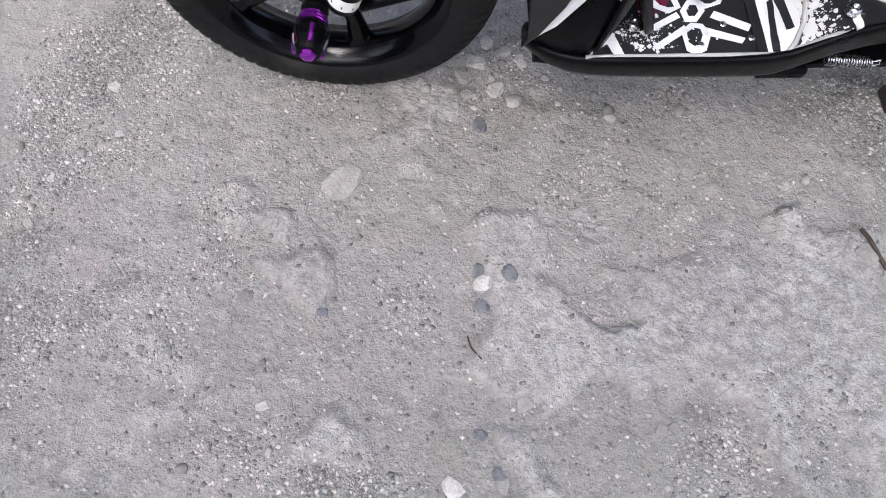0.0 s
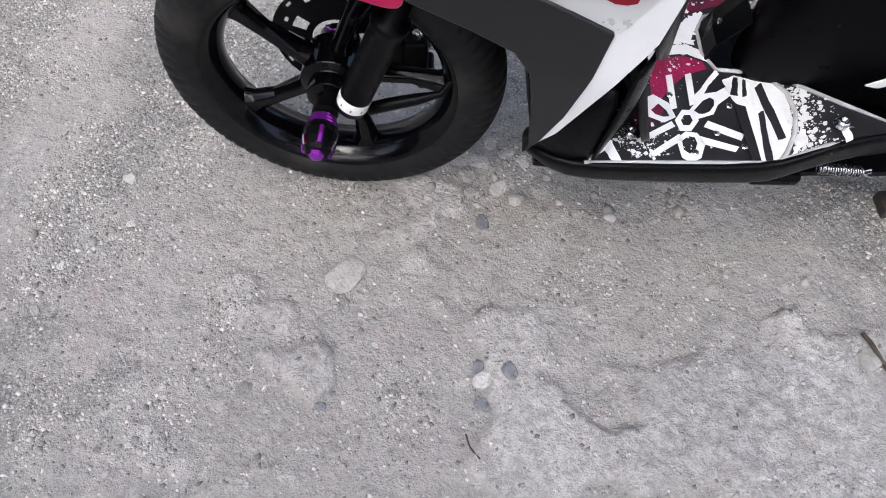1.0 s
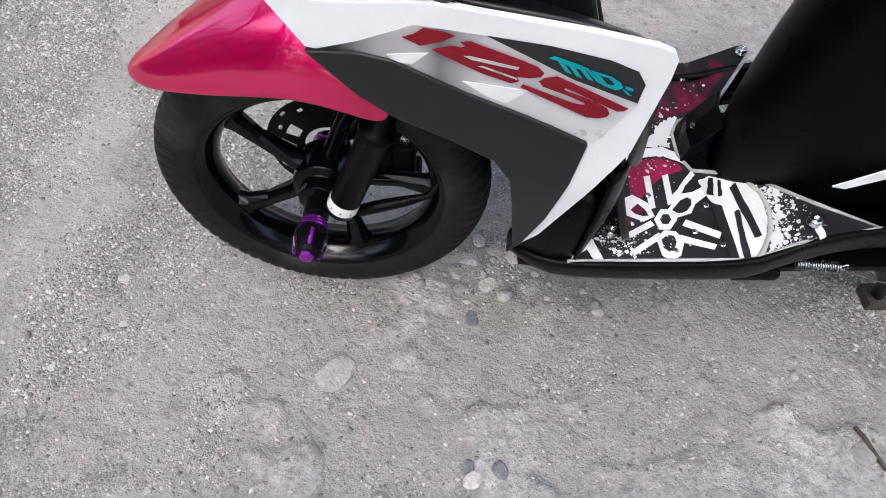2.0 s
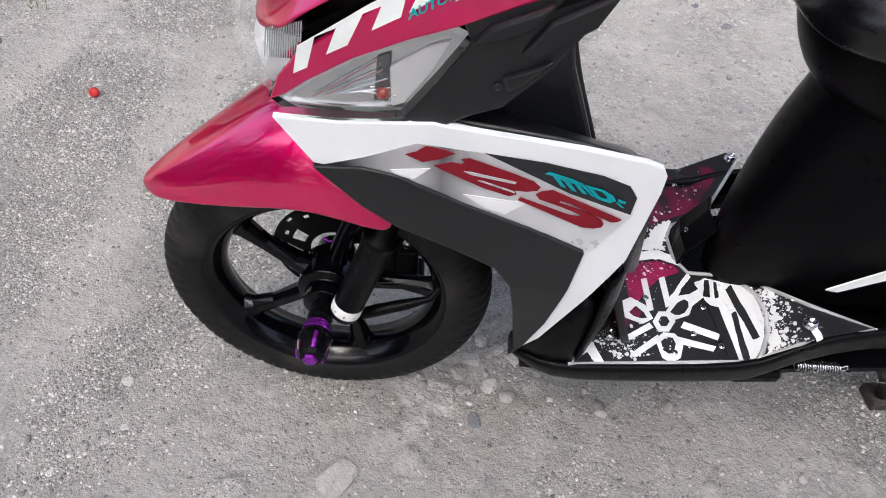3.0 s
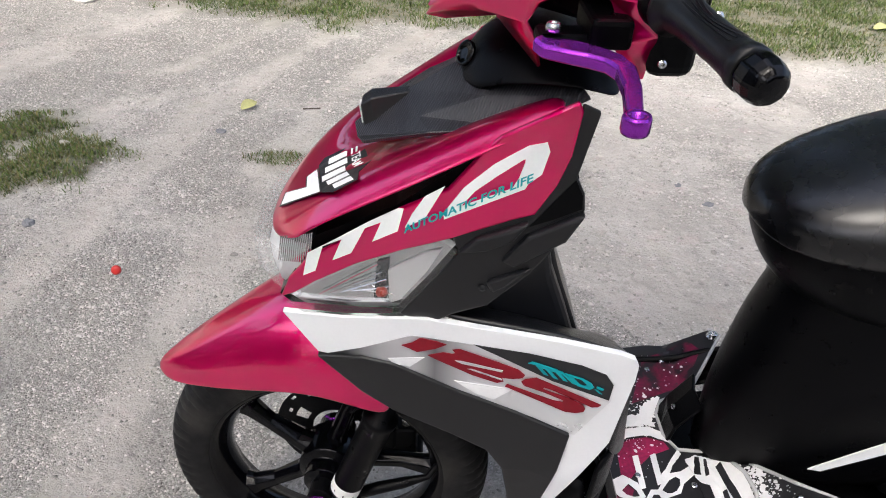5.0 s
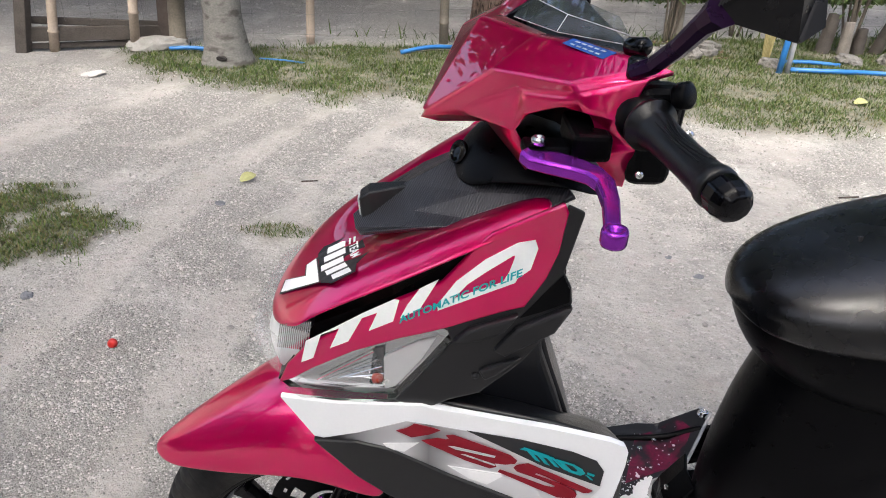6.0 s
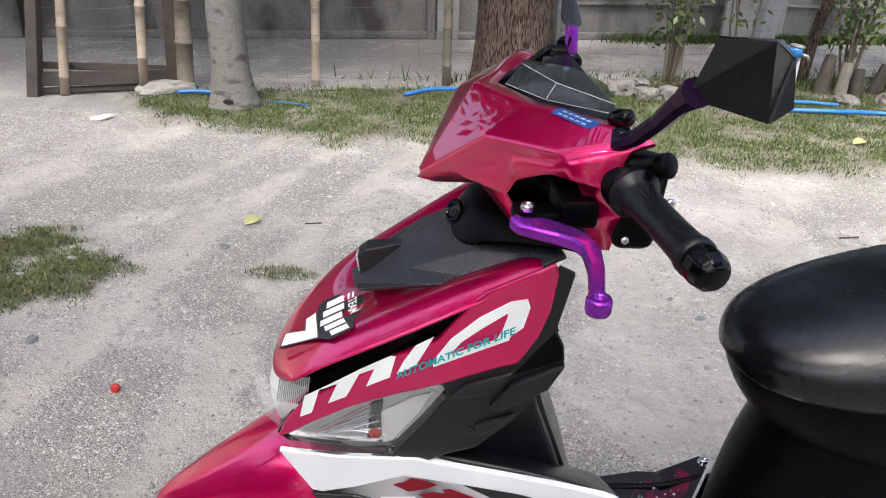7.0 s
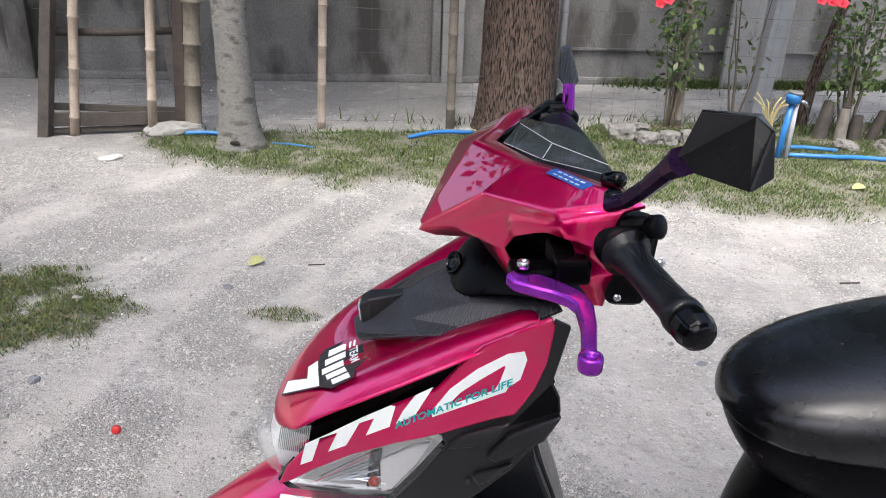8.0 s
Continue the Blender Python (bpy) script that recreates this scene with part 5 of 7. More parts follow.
def on_hood(u, v, lift=0.0):
    """A place on the hood: u along its rows from the nose, v across from the middle to the edge."""
    u, v = min(max(u, 0), 4.999), min(max(v, -2.999), 2.999)
    s = -1 if v < 0 else 1
    i, j = int(u), int(abs(v))
    fu, fv = u - i, abs(v) - j
    q = lambda p, r: Vector(hood_rows[p][r])
    p = (q(i, j) * (1 - fv) + q(i, j + 1) * fv) * (1 - fu) + (q(i + 1, j) * (1 - fv) + q(i + 1, j + 1) * fv) * fu
    return (p.x - 0.45 * (lift - 0.0006), p.y * s, p.z + 0.8 * (lift - 0.0006))


part("sticker_sheet", sheet([[(1.97, -0.02), (2.05, -0.22), (2.56, -0.22), (2.86, 0.1), (2.92, 1.2), (2.62, 1.55), (2.52, 2.0), (2.12, 2.05), (1.97, 1.75), (2.02, 0.9)]], on_hood, 0.0007, 3), DECAL_BLACK, hood, "black shield sticker")
part("sticker_number", lettering("7", on_hood, (1.12, 0.0), (0.0, 1.0), (1.0, 0.2), 0.82, 0.0011, bold=0.07, width=1.45), DECAL_WHITE, hood, "white numeral sticker")
part("sticker_shadow", lettering("7", on_hood, (1.07, -0.05), (0.0, 1.0), (1.0, 0.2), 0.90, 0.0008, bold=0.10, width=1.58), DECAL_BLACK, hood, "black outline of the numeral")
part("sticker_text", lettering("TEAM", on_hood, (2.62, 0.35), (0.0, 1.0), (1, 0), 0.17, 0.0022, bold=0.02, width=0.85), DECAL_WHITE, hood, "white lettering")
for k in range(5):
    part("sticker_bar", sheet([bar_outline((2.05 + 0.06 * abs(k - 2), 0.08 + 0.42 * k), (2.48 + 0.05 * (k < 2), 0.08 + 0.42 * k), 0.30)], on_hood, 0.0011, 0), DECAL_WHITE, hood, "white bold bar")
for k in range(2):
    part("sticker_line", sheet([bar_outline((2.62 + 0.09 * k, -0.1), (2.62 + 0.09 * k, 0.25), 0.04)], on_hood, 0.0011, 0), DECAL_WHITE, hood)

# side panel with its white strokes
panel = [(-0.007, 0.652), (0.004, 0.679), (0.030, 0.714), (0.046, 0.725), (0.124, 0.785), (0.168, 0.812), (0.185, 0.835), (0.197, 0.852), (0.213, 0.869), (0.274, 0.907), (0.278, 0.898), (0.273, 0.858), (0.264, 0.83), (0.247, 0.798), (0.227, 0.789), (0.173, 0.761), (0.127, 0.74), (0.078, 0.713), (0.033, 0.681), (0.009, 0.661)]
fairing("side_panel", panel, PINK, 0.006, "glossy pink upper side panel")
comb = [(0.021, 0.688), (0.028, 0.718), (0.092, 0.766), (0.122, 0.786), (0.127, 0.786), (0.121, 0.761), (0.096, 0.745), (0.105, 0.768), (0.089, 0.759), (0.074, 0.727), (0.054, 0.714), (0.065, 0.742), (0.045, 0.73), (0.035, 0.697)]
slash = [(0.128, 0.766), (0.147, 0.779), (0.165, 0.815), (0.147, 0.802), (0.135, 0.782)]
arch_out = [(0.164, 0.787), (0.182, 0.816), (0.208, 0.843), (0.236, 0.864), (0.251, 0.869), (0.254, 0.861), (0.249, 0.839), (0.238, 0.828)]
arch_in = [(0.18, 0.797), (0.192, 0.814), (0.21, 0.831), (0.233, 0.851), (0.234, 0.851), (0.234, 0.848), (0.23, 0.833), (0.225, 0.822)]
arch_base = [(0.164, 0.787), (0.183, 0.797), (0.225, 0.822), (0.238, 0.828), (0.236, 0.823), (0.165, 0.781)]


def ring_of(o, i):
    """The band between two outlines of equal count."""
    n = len(o)
    return [[o[k], o[(k + 1) % n], i[(k + 1) % n], i[k]] for k in range(n)]


for side in (left, right):
    for q in ([comb], [slash], ring_of(arch_out, arch_in) + [arch_base]):
        part("white_stroke", sheet(q, lambda u, v, l: side(u, v, l + 0.0062), 0.0008, 1), DECAL_WHITE, scooter, "bold white slanted decal stroke")
part("slogan", lettering("AUTOMATIC FOR LIFE", lambda u, v, l: left(u, v, l + 0.0072), (0.127, 0.760), (0.85, 0.530), (-0.25, 0.97), 0.0075, 0.0008, shear=0.2, bold=0.025, width=0.137), TEAL, scooter, "teal slogan lettering")

# headlamp: centre lens, side lens, reflectors
def lens_rows(grow):
    out = []
    for z, x0, w in ((0.634, -0.026, 0.082), (0.655, -0.044, 0.088), (0.688, -0.050, 0.092), (0.712, -0.036, 0.095)):
        out.append([(x0 + grow, 0, z), (x0 + 0.003 + grow, -w * 0.5, z), (x0 + 0.012 + grow, -w * 0.85, z), (x0 + 0.045 + grow, -w - 0.018 + grow * 0.6, z + 0.006)])
    return out


# pale backing paints in the brightness that a reflector would mirror
lamp = part("headlamp", grid(lens_rows(0.022), True), LAMP_BRIGHT, scooter, "clear headlamp with a reflector painted pale for its brightness", True)
part("lens", grid(lens_rows(0.0), True), MILKY, lamp, "clear plastic lens", True, mods=[subsurf(2)])
for k in range(16):
    part("reflector_rib", rod((-0.008 + 0.0024 * k, -0.088 - 0.00125 * k, 0.690 + 0.0007 * k), (-0.002 + 0.0024 * k, -0.090 - 0.00125 * k, 0.722 + 0.0012 * k), 0.0008, n=6), CHROME, lamp)
lens2 = [(-0.001, 0.646), (0.039, 0.681), (0.103, 0.726), (0.161, 0.754), (0.179, 0.747), (0.153, 0.704), (0.12, 0.654), (0.089, 0.645), (0.017, 0.636)]
bright = [(0.11, 0.702), (0.147, 0.731), (0.165, 0.739), (0.15, 0.707), (0.123, 0.665), (0.111, 0.658)]
for side, s in ((left, -1), (right, 1)):
    ind = part("indicator", sheet([lens2], lambda u, v, l: side(u, v, l - 0.012), 0.002, 2), CHROME, scooter, "clear front indicator with chrome reflector")
    part("lens", sheet([lens2], lambda u, v, l: side(u, v, l + 0.002), 0.004, 2), CLEAR, ind, "clear ribbed lens")
    # dim and bright areas of one reflector, painted instead of mirrored
    part("lamp_house", sheet([lens2], lambda u, v, l: side(u, v, l - 0.0115), 0.001, 2), LAMP_DARK, ind, "reflector painted grey for its dark reflections")
    part("bright_reflector", sheet([bright], lambda u, v, l: side(u, v, l - 0.010), 0.004, 1), LAMP_BRIGHT, ind, "reflector part painted pale for its bright reflection", mods=[round_edges(0.002, 2)])
    part("bulb", lathe([(0.003, 0), (0.0055, 0.002), (0.0055, 0.009), (0.003, 0.012)], 14, along((0.098, s * (hw(0.1, 0.67) - 0.004), 0.673), (0.112, s * (hw(0.12, 0.67) - 0.004), 0.678))), ORANGE, ind, "orange bulb", True)
    for k in range(5):
        part("lens_rib", tube([side(0.035 + 0.012 * k, 0.655 + 0.004 * k, -0.006), side(0.10 + 0.004 * k, 0.708 - 0.009 * k, -0.006)], 0.0008, 6), CHROME, ind)
    part("bulb_holder", sheet([[(0.094, 0.662), (0.108, 0.664), (0.111, 0.716), (0.099, 0.710)]], lambda u, v, l: side(u, v, l - 0.009), 0.002, 0), LAMP_DARK, ind)

# charcoal cover behind the lamps
cover = [(0.15, 0.645), (0.18, 0.668), (0.211, 0.685), (0.249, 0.733), (0.276, 0.779), (0.288, 0.799), (0.29, 0.809), (0.288, 0.824), (0.28, 0.839), (0.282, 0.848), (0.292, 0.896), (0.292, 0.9), (0.277, 0.905), (0.275, 0.892), (0.263, 0.853), (0.244, 0.818), (0.225, 0.792), (0.173, 0.762), (0.180, 0.745), (0.154, 0.703), (0.122, 0.655)]
cover_strip = [(-0.01, 0.631), (0.034, 0.628), (0.104, 0.636), (0.15, 0.645), (0.122, 0.655), (0.09, 0.644), (0.018, 0.635)]
part("lamp_cover", sheet([cover, cover_strip], lambda u, v, l: left(u, v, l), 0.004, 2), CHARCOAL, scooter, "charcoal plastic cover", mods=[round_edges(0.003, 2, 50)])
part("lamp_cover", sheet([[(0.122, 0.655), (0.15, 0.645), (0.211, 0.685), (0.225, 0.73), (0.225, 0.79), (0.173, 0.762), (0.180, 0.745)], cover_strip], lambda u, v, l: right(u, v, l), 0.004, 1), CHARCOAL, scooter, "charcoal plastic cover")
for side in (left,):
    # flat black sheet on the cover paints the dark inside of the pocket
    part("pocket_recess", sheet([[(0.243, 0.785), (0.262, 0.813), (0.279, 0.837), (0.286, 0.823), (0.287, 0.81), (0.262, 0.795)]], lambda u, v, l: side(u, v, l + 0.0042), 0.001, 0), BLACK, scooter)
    for q in ([(0.22, 0.746), (0.231, 0.741), (0.276, 0.779), (0.29, 0.809), (0.281, 0.805), (0.24, 0.777)], [(0.214, 0.705), (0.207, 0.718), (0.248, 0.743), (0.228, 0.717)], [(0.179, 0.748), (0.195, 0.767), (0.242, 0.792), (0.229, 0.77), (0.206, 0.756)]):
        part("cover_facet", sheet([q], lambda u, v, l: side(u, v, l + 0.003 + 9.0 * max(0.0, v - 0.70) * l), 0.006, 0), CHARCOAL, scooter, mods=[round_edges(0.003, 2, 30)])
part("cover_screw", lathe([(0.004, 0), (0.004, 0.006), (0.002, 0.007)], 12, along(left(0.205, 0.708, 0.0), left(0.205, 0.708, 0.02))), CHARCOAL, scooter)

# white fairing, dark lower fairing, decals
white = [(-0.007, 0.633), (0.059, 0.639), (0.151, 0.657), (0.159, 0.656), (0.222, 0.656), (0.29, 0.656), (0.346, 0.653), (0.36, 0.649), (0.364, 0.642), (0.364, 0.621), (0.354, 0.521), (0.345, 0.494), (0.318, 0.42), (0.29, 0.342), (0.257, 0.289), (0.279, 0.351), (0.303, 0.471), (0.309, 0.512), (0.186, 0.558), (0.115, 0.578), (0.029, 0.582)]
fairing("side_fairing", white, WHITE, 0.008, "white painted side fairing", bevel=0.003)
dark = [(0.028, 0.579), (0.079, 0.589), (0.115, 0.587), (0.186, 0.563), (0.251, 0.546), (0.311, 0.525), (0.305, 0.462), (0.291, 0.384), (0.272, 0.32), (0.257, 0.289), (0.262, 0.315), (0.252, 0.395), (0.242, 0.446), (0.222, 0.474), (0.177, 0.492), (0.114, 0.512), (0.077, 0.534)]
fairing("lower_fairing", dark, CHARCOAL, 0.013, "charcoal lower side fairing", bevel=0.003)
silver = [(0.031, 0.578), (0.08, 0.6), (0.135, 0.631), (0.198, 0.633), (0.257, 0.633), (0.31, 0.629), (0.336, 0.624), (0.345, 0.611), (0.345, 0.586), (0.316, 0.524), (0.282, 0.537), (0.186, 0.562), (0.115, 0.582)]
wedge = [(0.2, 0.634), (0.257, 0.635), (0.31, 0.631), (0.335, 0.624), (0.344, 0.611), (0.343, 0.588), (0.283, 0.602), (0.237, 0.62)]
for side in (left, right):
    part("silver_decal", sheet([silver], lambda u, v, l: side(u, v, l + 0.0082), 0.0006, 2), SILVER_FADE, scooter, "silver gradient decal")
    part("black_wedge", sheet([wedge], lambda u, v, l: side(u, v, l + 0.009), 0.0006, 1), DECAL_BLACK, scooter, "black wedge decal")
    for q in ([(0.109, 0.592), (0.149, 0.603), (0.133, 0.585), (0.115, 0.585)], [(0.182, 0.576), (0.245, 0.579), (0.226, 0.558), (0.206, 0.562)]):
        part("white_glint", sheet([q], lambda u, v, l: side(u, v, l + 0.009), 0.0006, 0), DECAL_WHITE, scooter)
one = [(0.124, 0.617), (0.135, 0.623), (0.144, 0.632), (0.162, 0.631), (0.172, 0.629), (0.160, 0.620), (0.141, 0.611)]
two = [(0.152, 0.609), (0.169, 0.617), (0.178, 0.617), (0.182, 0.619), (0.178, 0.623), (0.186, 0.626), (0.229, 0.616), (0.248, 0.611), (0.255, 0.605), (0.253, 0.600), (0.243, 0.596), (0.232, 0.595), (0.234, 0.590), (0.227, 0.586), (0.201, 0.591), (0.161, 0.605)]
five = [(0.252, 0.594), (0.256, 0.599), (0.267, 0.604), (0.336, 0.581), (0.333, 0.577), (0.327, 0.575), (0.285, 0.590), (0.276, 0.592), (0.275, 0.589), (0.306, 0.582), (0.318, 0.576), (0.321, 0.571), (0.320, 0.566), (0.312, 0.562), (0.301, 0.561), (0.236, 0.583), (0.238, 0.587), (0.287, 0.575), (0.297, 0.575), (0.297, 0.578), (0.278, 0.584), (0.256, 0.589)]
for q in (one, two, five):
    part("numeral", sheet([q], lambda u, v, l: left(u, v, l + 0.0106), 0.0008, 2, 0.02), DECAL_RED, scooter, "dark red slanted numeral")
part("numeral_slit", sheet([[(0.181, 0.609), (0.188, 0.610), (0.232, 0.607), (0.231, 0.604), (0.189, 0.606)], [(0.195, 0.600), (0.200, 0.601), (0.232, 0.594), (0.232, 0.592)]], lambda u, v, l: left(u, v, l + 0.0118), 0.0004, 2, 0.02), SILVER, scooter, "silver slits through a numeral")


teal_o, teal_o_in = [(0.2943, 0.6177), (0.3129, 0.6147), (0.3218, 0.6100), (0.3255, 0.6047), (0.3210, 0.6004), (0.3087, 0.6027)], [(0.3023, 0.6144), (0.3111, 0.6127), (0.3162, 0.6086), (0.3178, 0.6059), (0.3159, 0.6046), (0.3109, 0.6056)]
for q in ([[(0.2566, 0.6228), (0.2610, 0.6262), (0.2863, 0.6210), (0.2984, 0.6064), (0.2940, 0.6068), (0.2848, 0.6169), (0.2805, 0.6173), (0.2886, 0.6070), (0.2835, 0.6081), (0.2750, 0.6182), (0.2705, 0.6194), (0.2784, 0.6099), (0.2734, 0.6109), (0.2637, 0.6223)]], [[(0.2875, 0.6198), (0.2914, 0.6193), (0.3074, 0.6040), (0.3029, 0.6052)]], ring_of(teal_o, teal_o_in), [[(0.3259, 0.6025), (0.3293, 0.6018), (0.3346, 0.5968), (0.3312, 0.5975)]], [[(0.3277, 0.6069), (0.3350, 0.6048), (0.3345, 0.6023), (0.3278, 0.6037)]]):
    part("teal_stroke", sheet(q, lambda u, v, l: left(u, v, l + 0.0106), 0.0008, 1), TEAL, scooter, "teal slanted stroke")

# leg shield top, inner wall and glove pocket
for s in (-1, 1):
    rows = [[(0.150, s * 0.135, 0.657), (0.165, s * 0.11, 0.655), (0.17, s * 0.08, 0.635)], [(0.221, s * 0.153, 0.658), (0.228, s * 0.12, 0.650), (0.235, s * 0.08, 0.622)], [(0.30, s * 0.171, 0.656), (0.306, s * 0.14, 0.640), (0.312, s * 0.09, 0.595)], [(0.362, s * 0.184, 0.643), (0.376, s * 0.155, 0.618), (0.368, s * 0.09, 0.585)], [(0.364, s * 0.186, 0.61), (0.384, s * 0.15, 0.59), (0.372, s * 0.09, 0.57)], [(0.353, s * 0.184, 0.48), (0.388, s * 0.165, 0.47), (0.40, s * 0.10, 0.46)]]
    rows = [[(x - (0.05 if s > 0 else 0.0), y, z) for x, y, z in r] for r in rows]
    part("leg_shield_edge", grid(rows), CHARCOAL, scooter, "charcoal leg shield edge", True, mods=[subsurf(2), shell(0.004, 0)])
rows = [[(x, y, z) for y in (-0.15 * k, -0.09 * k, 0, 0.09 * k, 0.15 * k)] for x, z, k in ((0.262, 0.80, 0.6), (0.280, 0.70, 0.6), (0.305, 0.636, 0.6), (0.320, 0.595, 0.6), (0.334, 0.557, 0.62), (0.358, 0.49, 0.75), (0.392, 0.36, 1.0), (0.42, 0.285, 1.05))]
part("inner_shield", grid(rows), CHARCOAL, scooter, "charcoal inner leg shield", True, mods=[subsurf(2), shell(0.01, 0)])
body = [(0.205, 0.66), (0.205, 0.80), (0.262, 0.80), (0.282, 0.70), (0.306, 0.636), (0.322, 0.59), (0.337, 0.553), (0.362, 0.485), (0.30, 0.50), (0.24, 0.60)]
part("shield_core", merge(*[sheet([body], lambda u, v, l: (u, 0.115 * (2 * l - 1), v), 1.0, 1)]), CHARCOAL, scooter, "charcoal inner shield body", mods=[round_edges(0.01, 3, 50)])
part("shield_mark", sheet([[(0.316, 0.590), (0.306, 0.622), (0.309, 0.640), (0.319, 0.612)]], lambda u, v, l: (u - 0.012, -0.0845 - 0.0 * v - l, v), 0.001, 0), DECAL_WHITE, scooter)

# floor board with its printed deck
def deck_z(x):
    return 0.285 + 0.05 * min(1, max(0, (x - 0.575) / 0.085))


def deck(u, v, lift=0.0):
    return (u, v, deck_z(u) + lift)


deck_out = [(0.336, -0.172), (0.58, -0.170), (0.600, -0.168), (0.634, -0.164), (0.735, -0.150), (0.661, -0.112), (0.60, -0.034), (0.585, -0.026), (0.535, -0.016), (0.520, 0.012), (0.520, 0.055), (0.533, 0.08), (0.587, 0.098), (0.62, 0.14), (0.655, 0.186), (0.645, 0.208), (0.54, 0.212), (0.37, 0.18), (0.39, 0.09), (0.40, 0.0), (0.42, -0.066), (0.374, -0.13)]
board = part("floor_board", sheet([deck_out], lambda u, v, l: deck(u, v, l - 0.012), 0.012, 5, 0.012), DECAL_BLACK, scooter, "printed black floor board with white and magenta splashes")
part("clear_rim", tube([deck(u, v, 0.0015) for u, v in deck_out[:16]], 0.0028, 6), EDGE, board, "clear acrylic rim")
logo = [[(0.463, -0.028), (0.472, -0.026), (0.47, -0.083), (0.461, -0.086)], [(0.49, -0.026), (0.499, -0.023), (0.497, -0.075), (0.488, -0.079)], [(0.408, -0.135), (0.413, -0.141), (0.463, -0.113), (0.459, -0.105)], [(0.422, -0.156), (0.427, -0.162), (0.471, -0.133), (0.466, -0.125)], [(0.508, -0.103), (0.553, -0.124), (0.547, -0.134), (0.501, -0.113)], [(0.493, -0.128), (0.542, -0.144), (0.536, -0.152), (0.487, -0.138)]]
petal_a, petal_a_in = [(0.412, -0.076), (0.441, -0.061), (0.46, -0.075), (0.466, -0.098), (0.449, -0.107), (0.428, -0.097)], [(0.434, -0.087), (0.446, -0.076), (0.455, -0.087), (0.458, -0.097), (0.449, -0.098), (0.439, -0.094)]
petal_b, petal_b_in = [(0.485, -0.088), (0.507, -0.059), (0.528, -0.055), (0.566, -0.032), (0.55, -0.058), (0.527, -0.076), (0.518, -0.092), (0.496, -0.1)], [(0.492, -0.087), (0.507, -0.07), (0.518, -0.064), (0.523, -0.068), (0.521, -0.078), (0.513, -0.088), (0.505, -0.092), (0.498, -0.092)]
petal_c, petal_c_in = [(0.461, -0.133), (0.475, -0.121), (0.49, -0.123), (0.499, -0.138), (0.489, -0.162), (0.475, -0.17), (0.464, -0.162)], [(0.468, -0.136), (0.478, -0.128), (0.486, -0.13), (0.488, -0.139), (0.483, -0.151), (0.475, -0.156), (0.468, -0.15)]
hexo, hexi = [(0.496, -0.103), (0.483, -0.12), (0.468, -0.12), (0.464, -0.103), (0.476, -0.086), (0.492, -0.086)], [(0.488, -0.103), (0.482, -0.111), (0.474, -0.111), (0.472, -0.103), (0.478, -0.094), (0.486, -0.094)]
for o, i in ((petal_a, petal_a_in), (petal_b, petal_b_in), (petal_c, petal_c_in), (hexo, hexi)):
    logo += ring_of(o, i)
MAGENTA = mat("magenta_print", (0.27, 0.006, 0.06), 0.35, 0, 0.5, 40, 200)
SMOKY = mat("smoky_magenta_print", (0.13, 0.004, 0.032), 0.35, 0, 0.5, 40, 200, tint=(0.014, 0.011, 0.014), tint_scale=26, tint_at=0.46)
mag_a = [(0.443, -0.010), (0.464, 0.003), (0.494, 0.008), (0.518, -0.001), (0.523, -0.014), (0.490, -0.027), (0.469, -0.046), (0.437, -0.086), (0.440, -0.046)]
mag_b = [(0.487, 0.076), (0.530, 0.179), (0.608, 0.208), (0.622, 0.172), (0.591, 0.118), (0.557, 0.104)]
mag_c = [(0.412, -0.086), (0.439, -0.071), (0.452, -0.086), (0.430, -0.133), (0.410, -0.114)]
part("magenta_splash", sheet([mag_a], deck, 0.0006, 4, 0.012), MAGENTA, board, "magenta paint splash print")
for q in (mag_b, mag_c):
    part("magenta_smoke", sheet([q], deck, 0.0006, 4, 0.012), SMOKY, board, "dark smoky magenta print")
part("star_emblem", sheet(logo, lambda u, v, l: deck(u, v, l + 0.0008), 0.0006, 3, 0.015), DECAL_WHITE, board, "white six-armed star of strokes")
brush = [(0.540, -0.035), (0.558, -0.026), (0.575, -0.032), (0.588, -0.034), (0.604, -0.052), (0.611, -0.081), (0.609, -0.119), (0.600, -0.148), (0.587, -0.168), (0.566, -0.168), (0.563, -0.132), (0.559, -0.085), (0.547, -0.066)]
slits = [[(0.588, -0.045), (0.598, -0.139), (0.590, -0.140), (0.580, -0.050)], [(0.563, -0.080), (0.566, -0.170), (0.554, -0.170), (0.548, -0.075)], [(0.583, -0.089), (0.580, -0.167), (0.572, -0.167), (0.577, -0.092)], [(0.556, -0.030), (0.562, -0.031), (0.556, -0.062), (0.546, -0.060)], [(0.568, -0.034), (0.572, -0.034), (0.568, -0.062), (0.562, -0.064)]]
arc = [(0.599, -0.043), (0.611, -0.073), (0.614, -0.106), (0.608, -0.136), (0.596, -0.160), (0.588, -0.170)]
splash = [(0.622, -0.066), (0.630, -0.080), (0.623, -0.097), (0.625, -0.120), (0.615, -0.132), (0.617, -0.155), (0.605, -0.165), (0.594, -0.170), (0.602, -0.158), (0.612, -0.137), (0.619, -0.108)]
crescent = [(0.443, 0.009), (0.467, 0.023), (0.499, 0.028), (0.518, 0.018), (0.530, -0.005), (0.518, 0.001), (0.495, 0.012), (0.463, 0.006), (0.443, -0.008)]
crown = [(0.454, 0.024), (0.470, 0.044), (0.490, 0.052), (0.503, 0.070), (0.520, 0.086), (0.534, 0.088), (0.522, 0.062), (0.512, 0.042), (0.512, 0.027), (0.495, 0.032), (0.472, 0.026)]
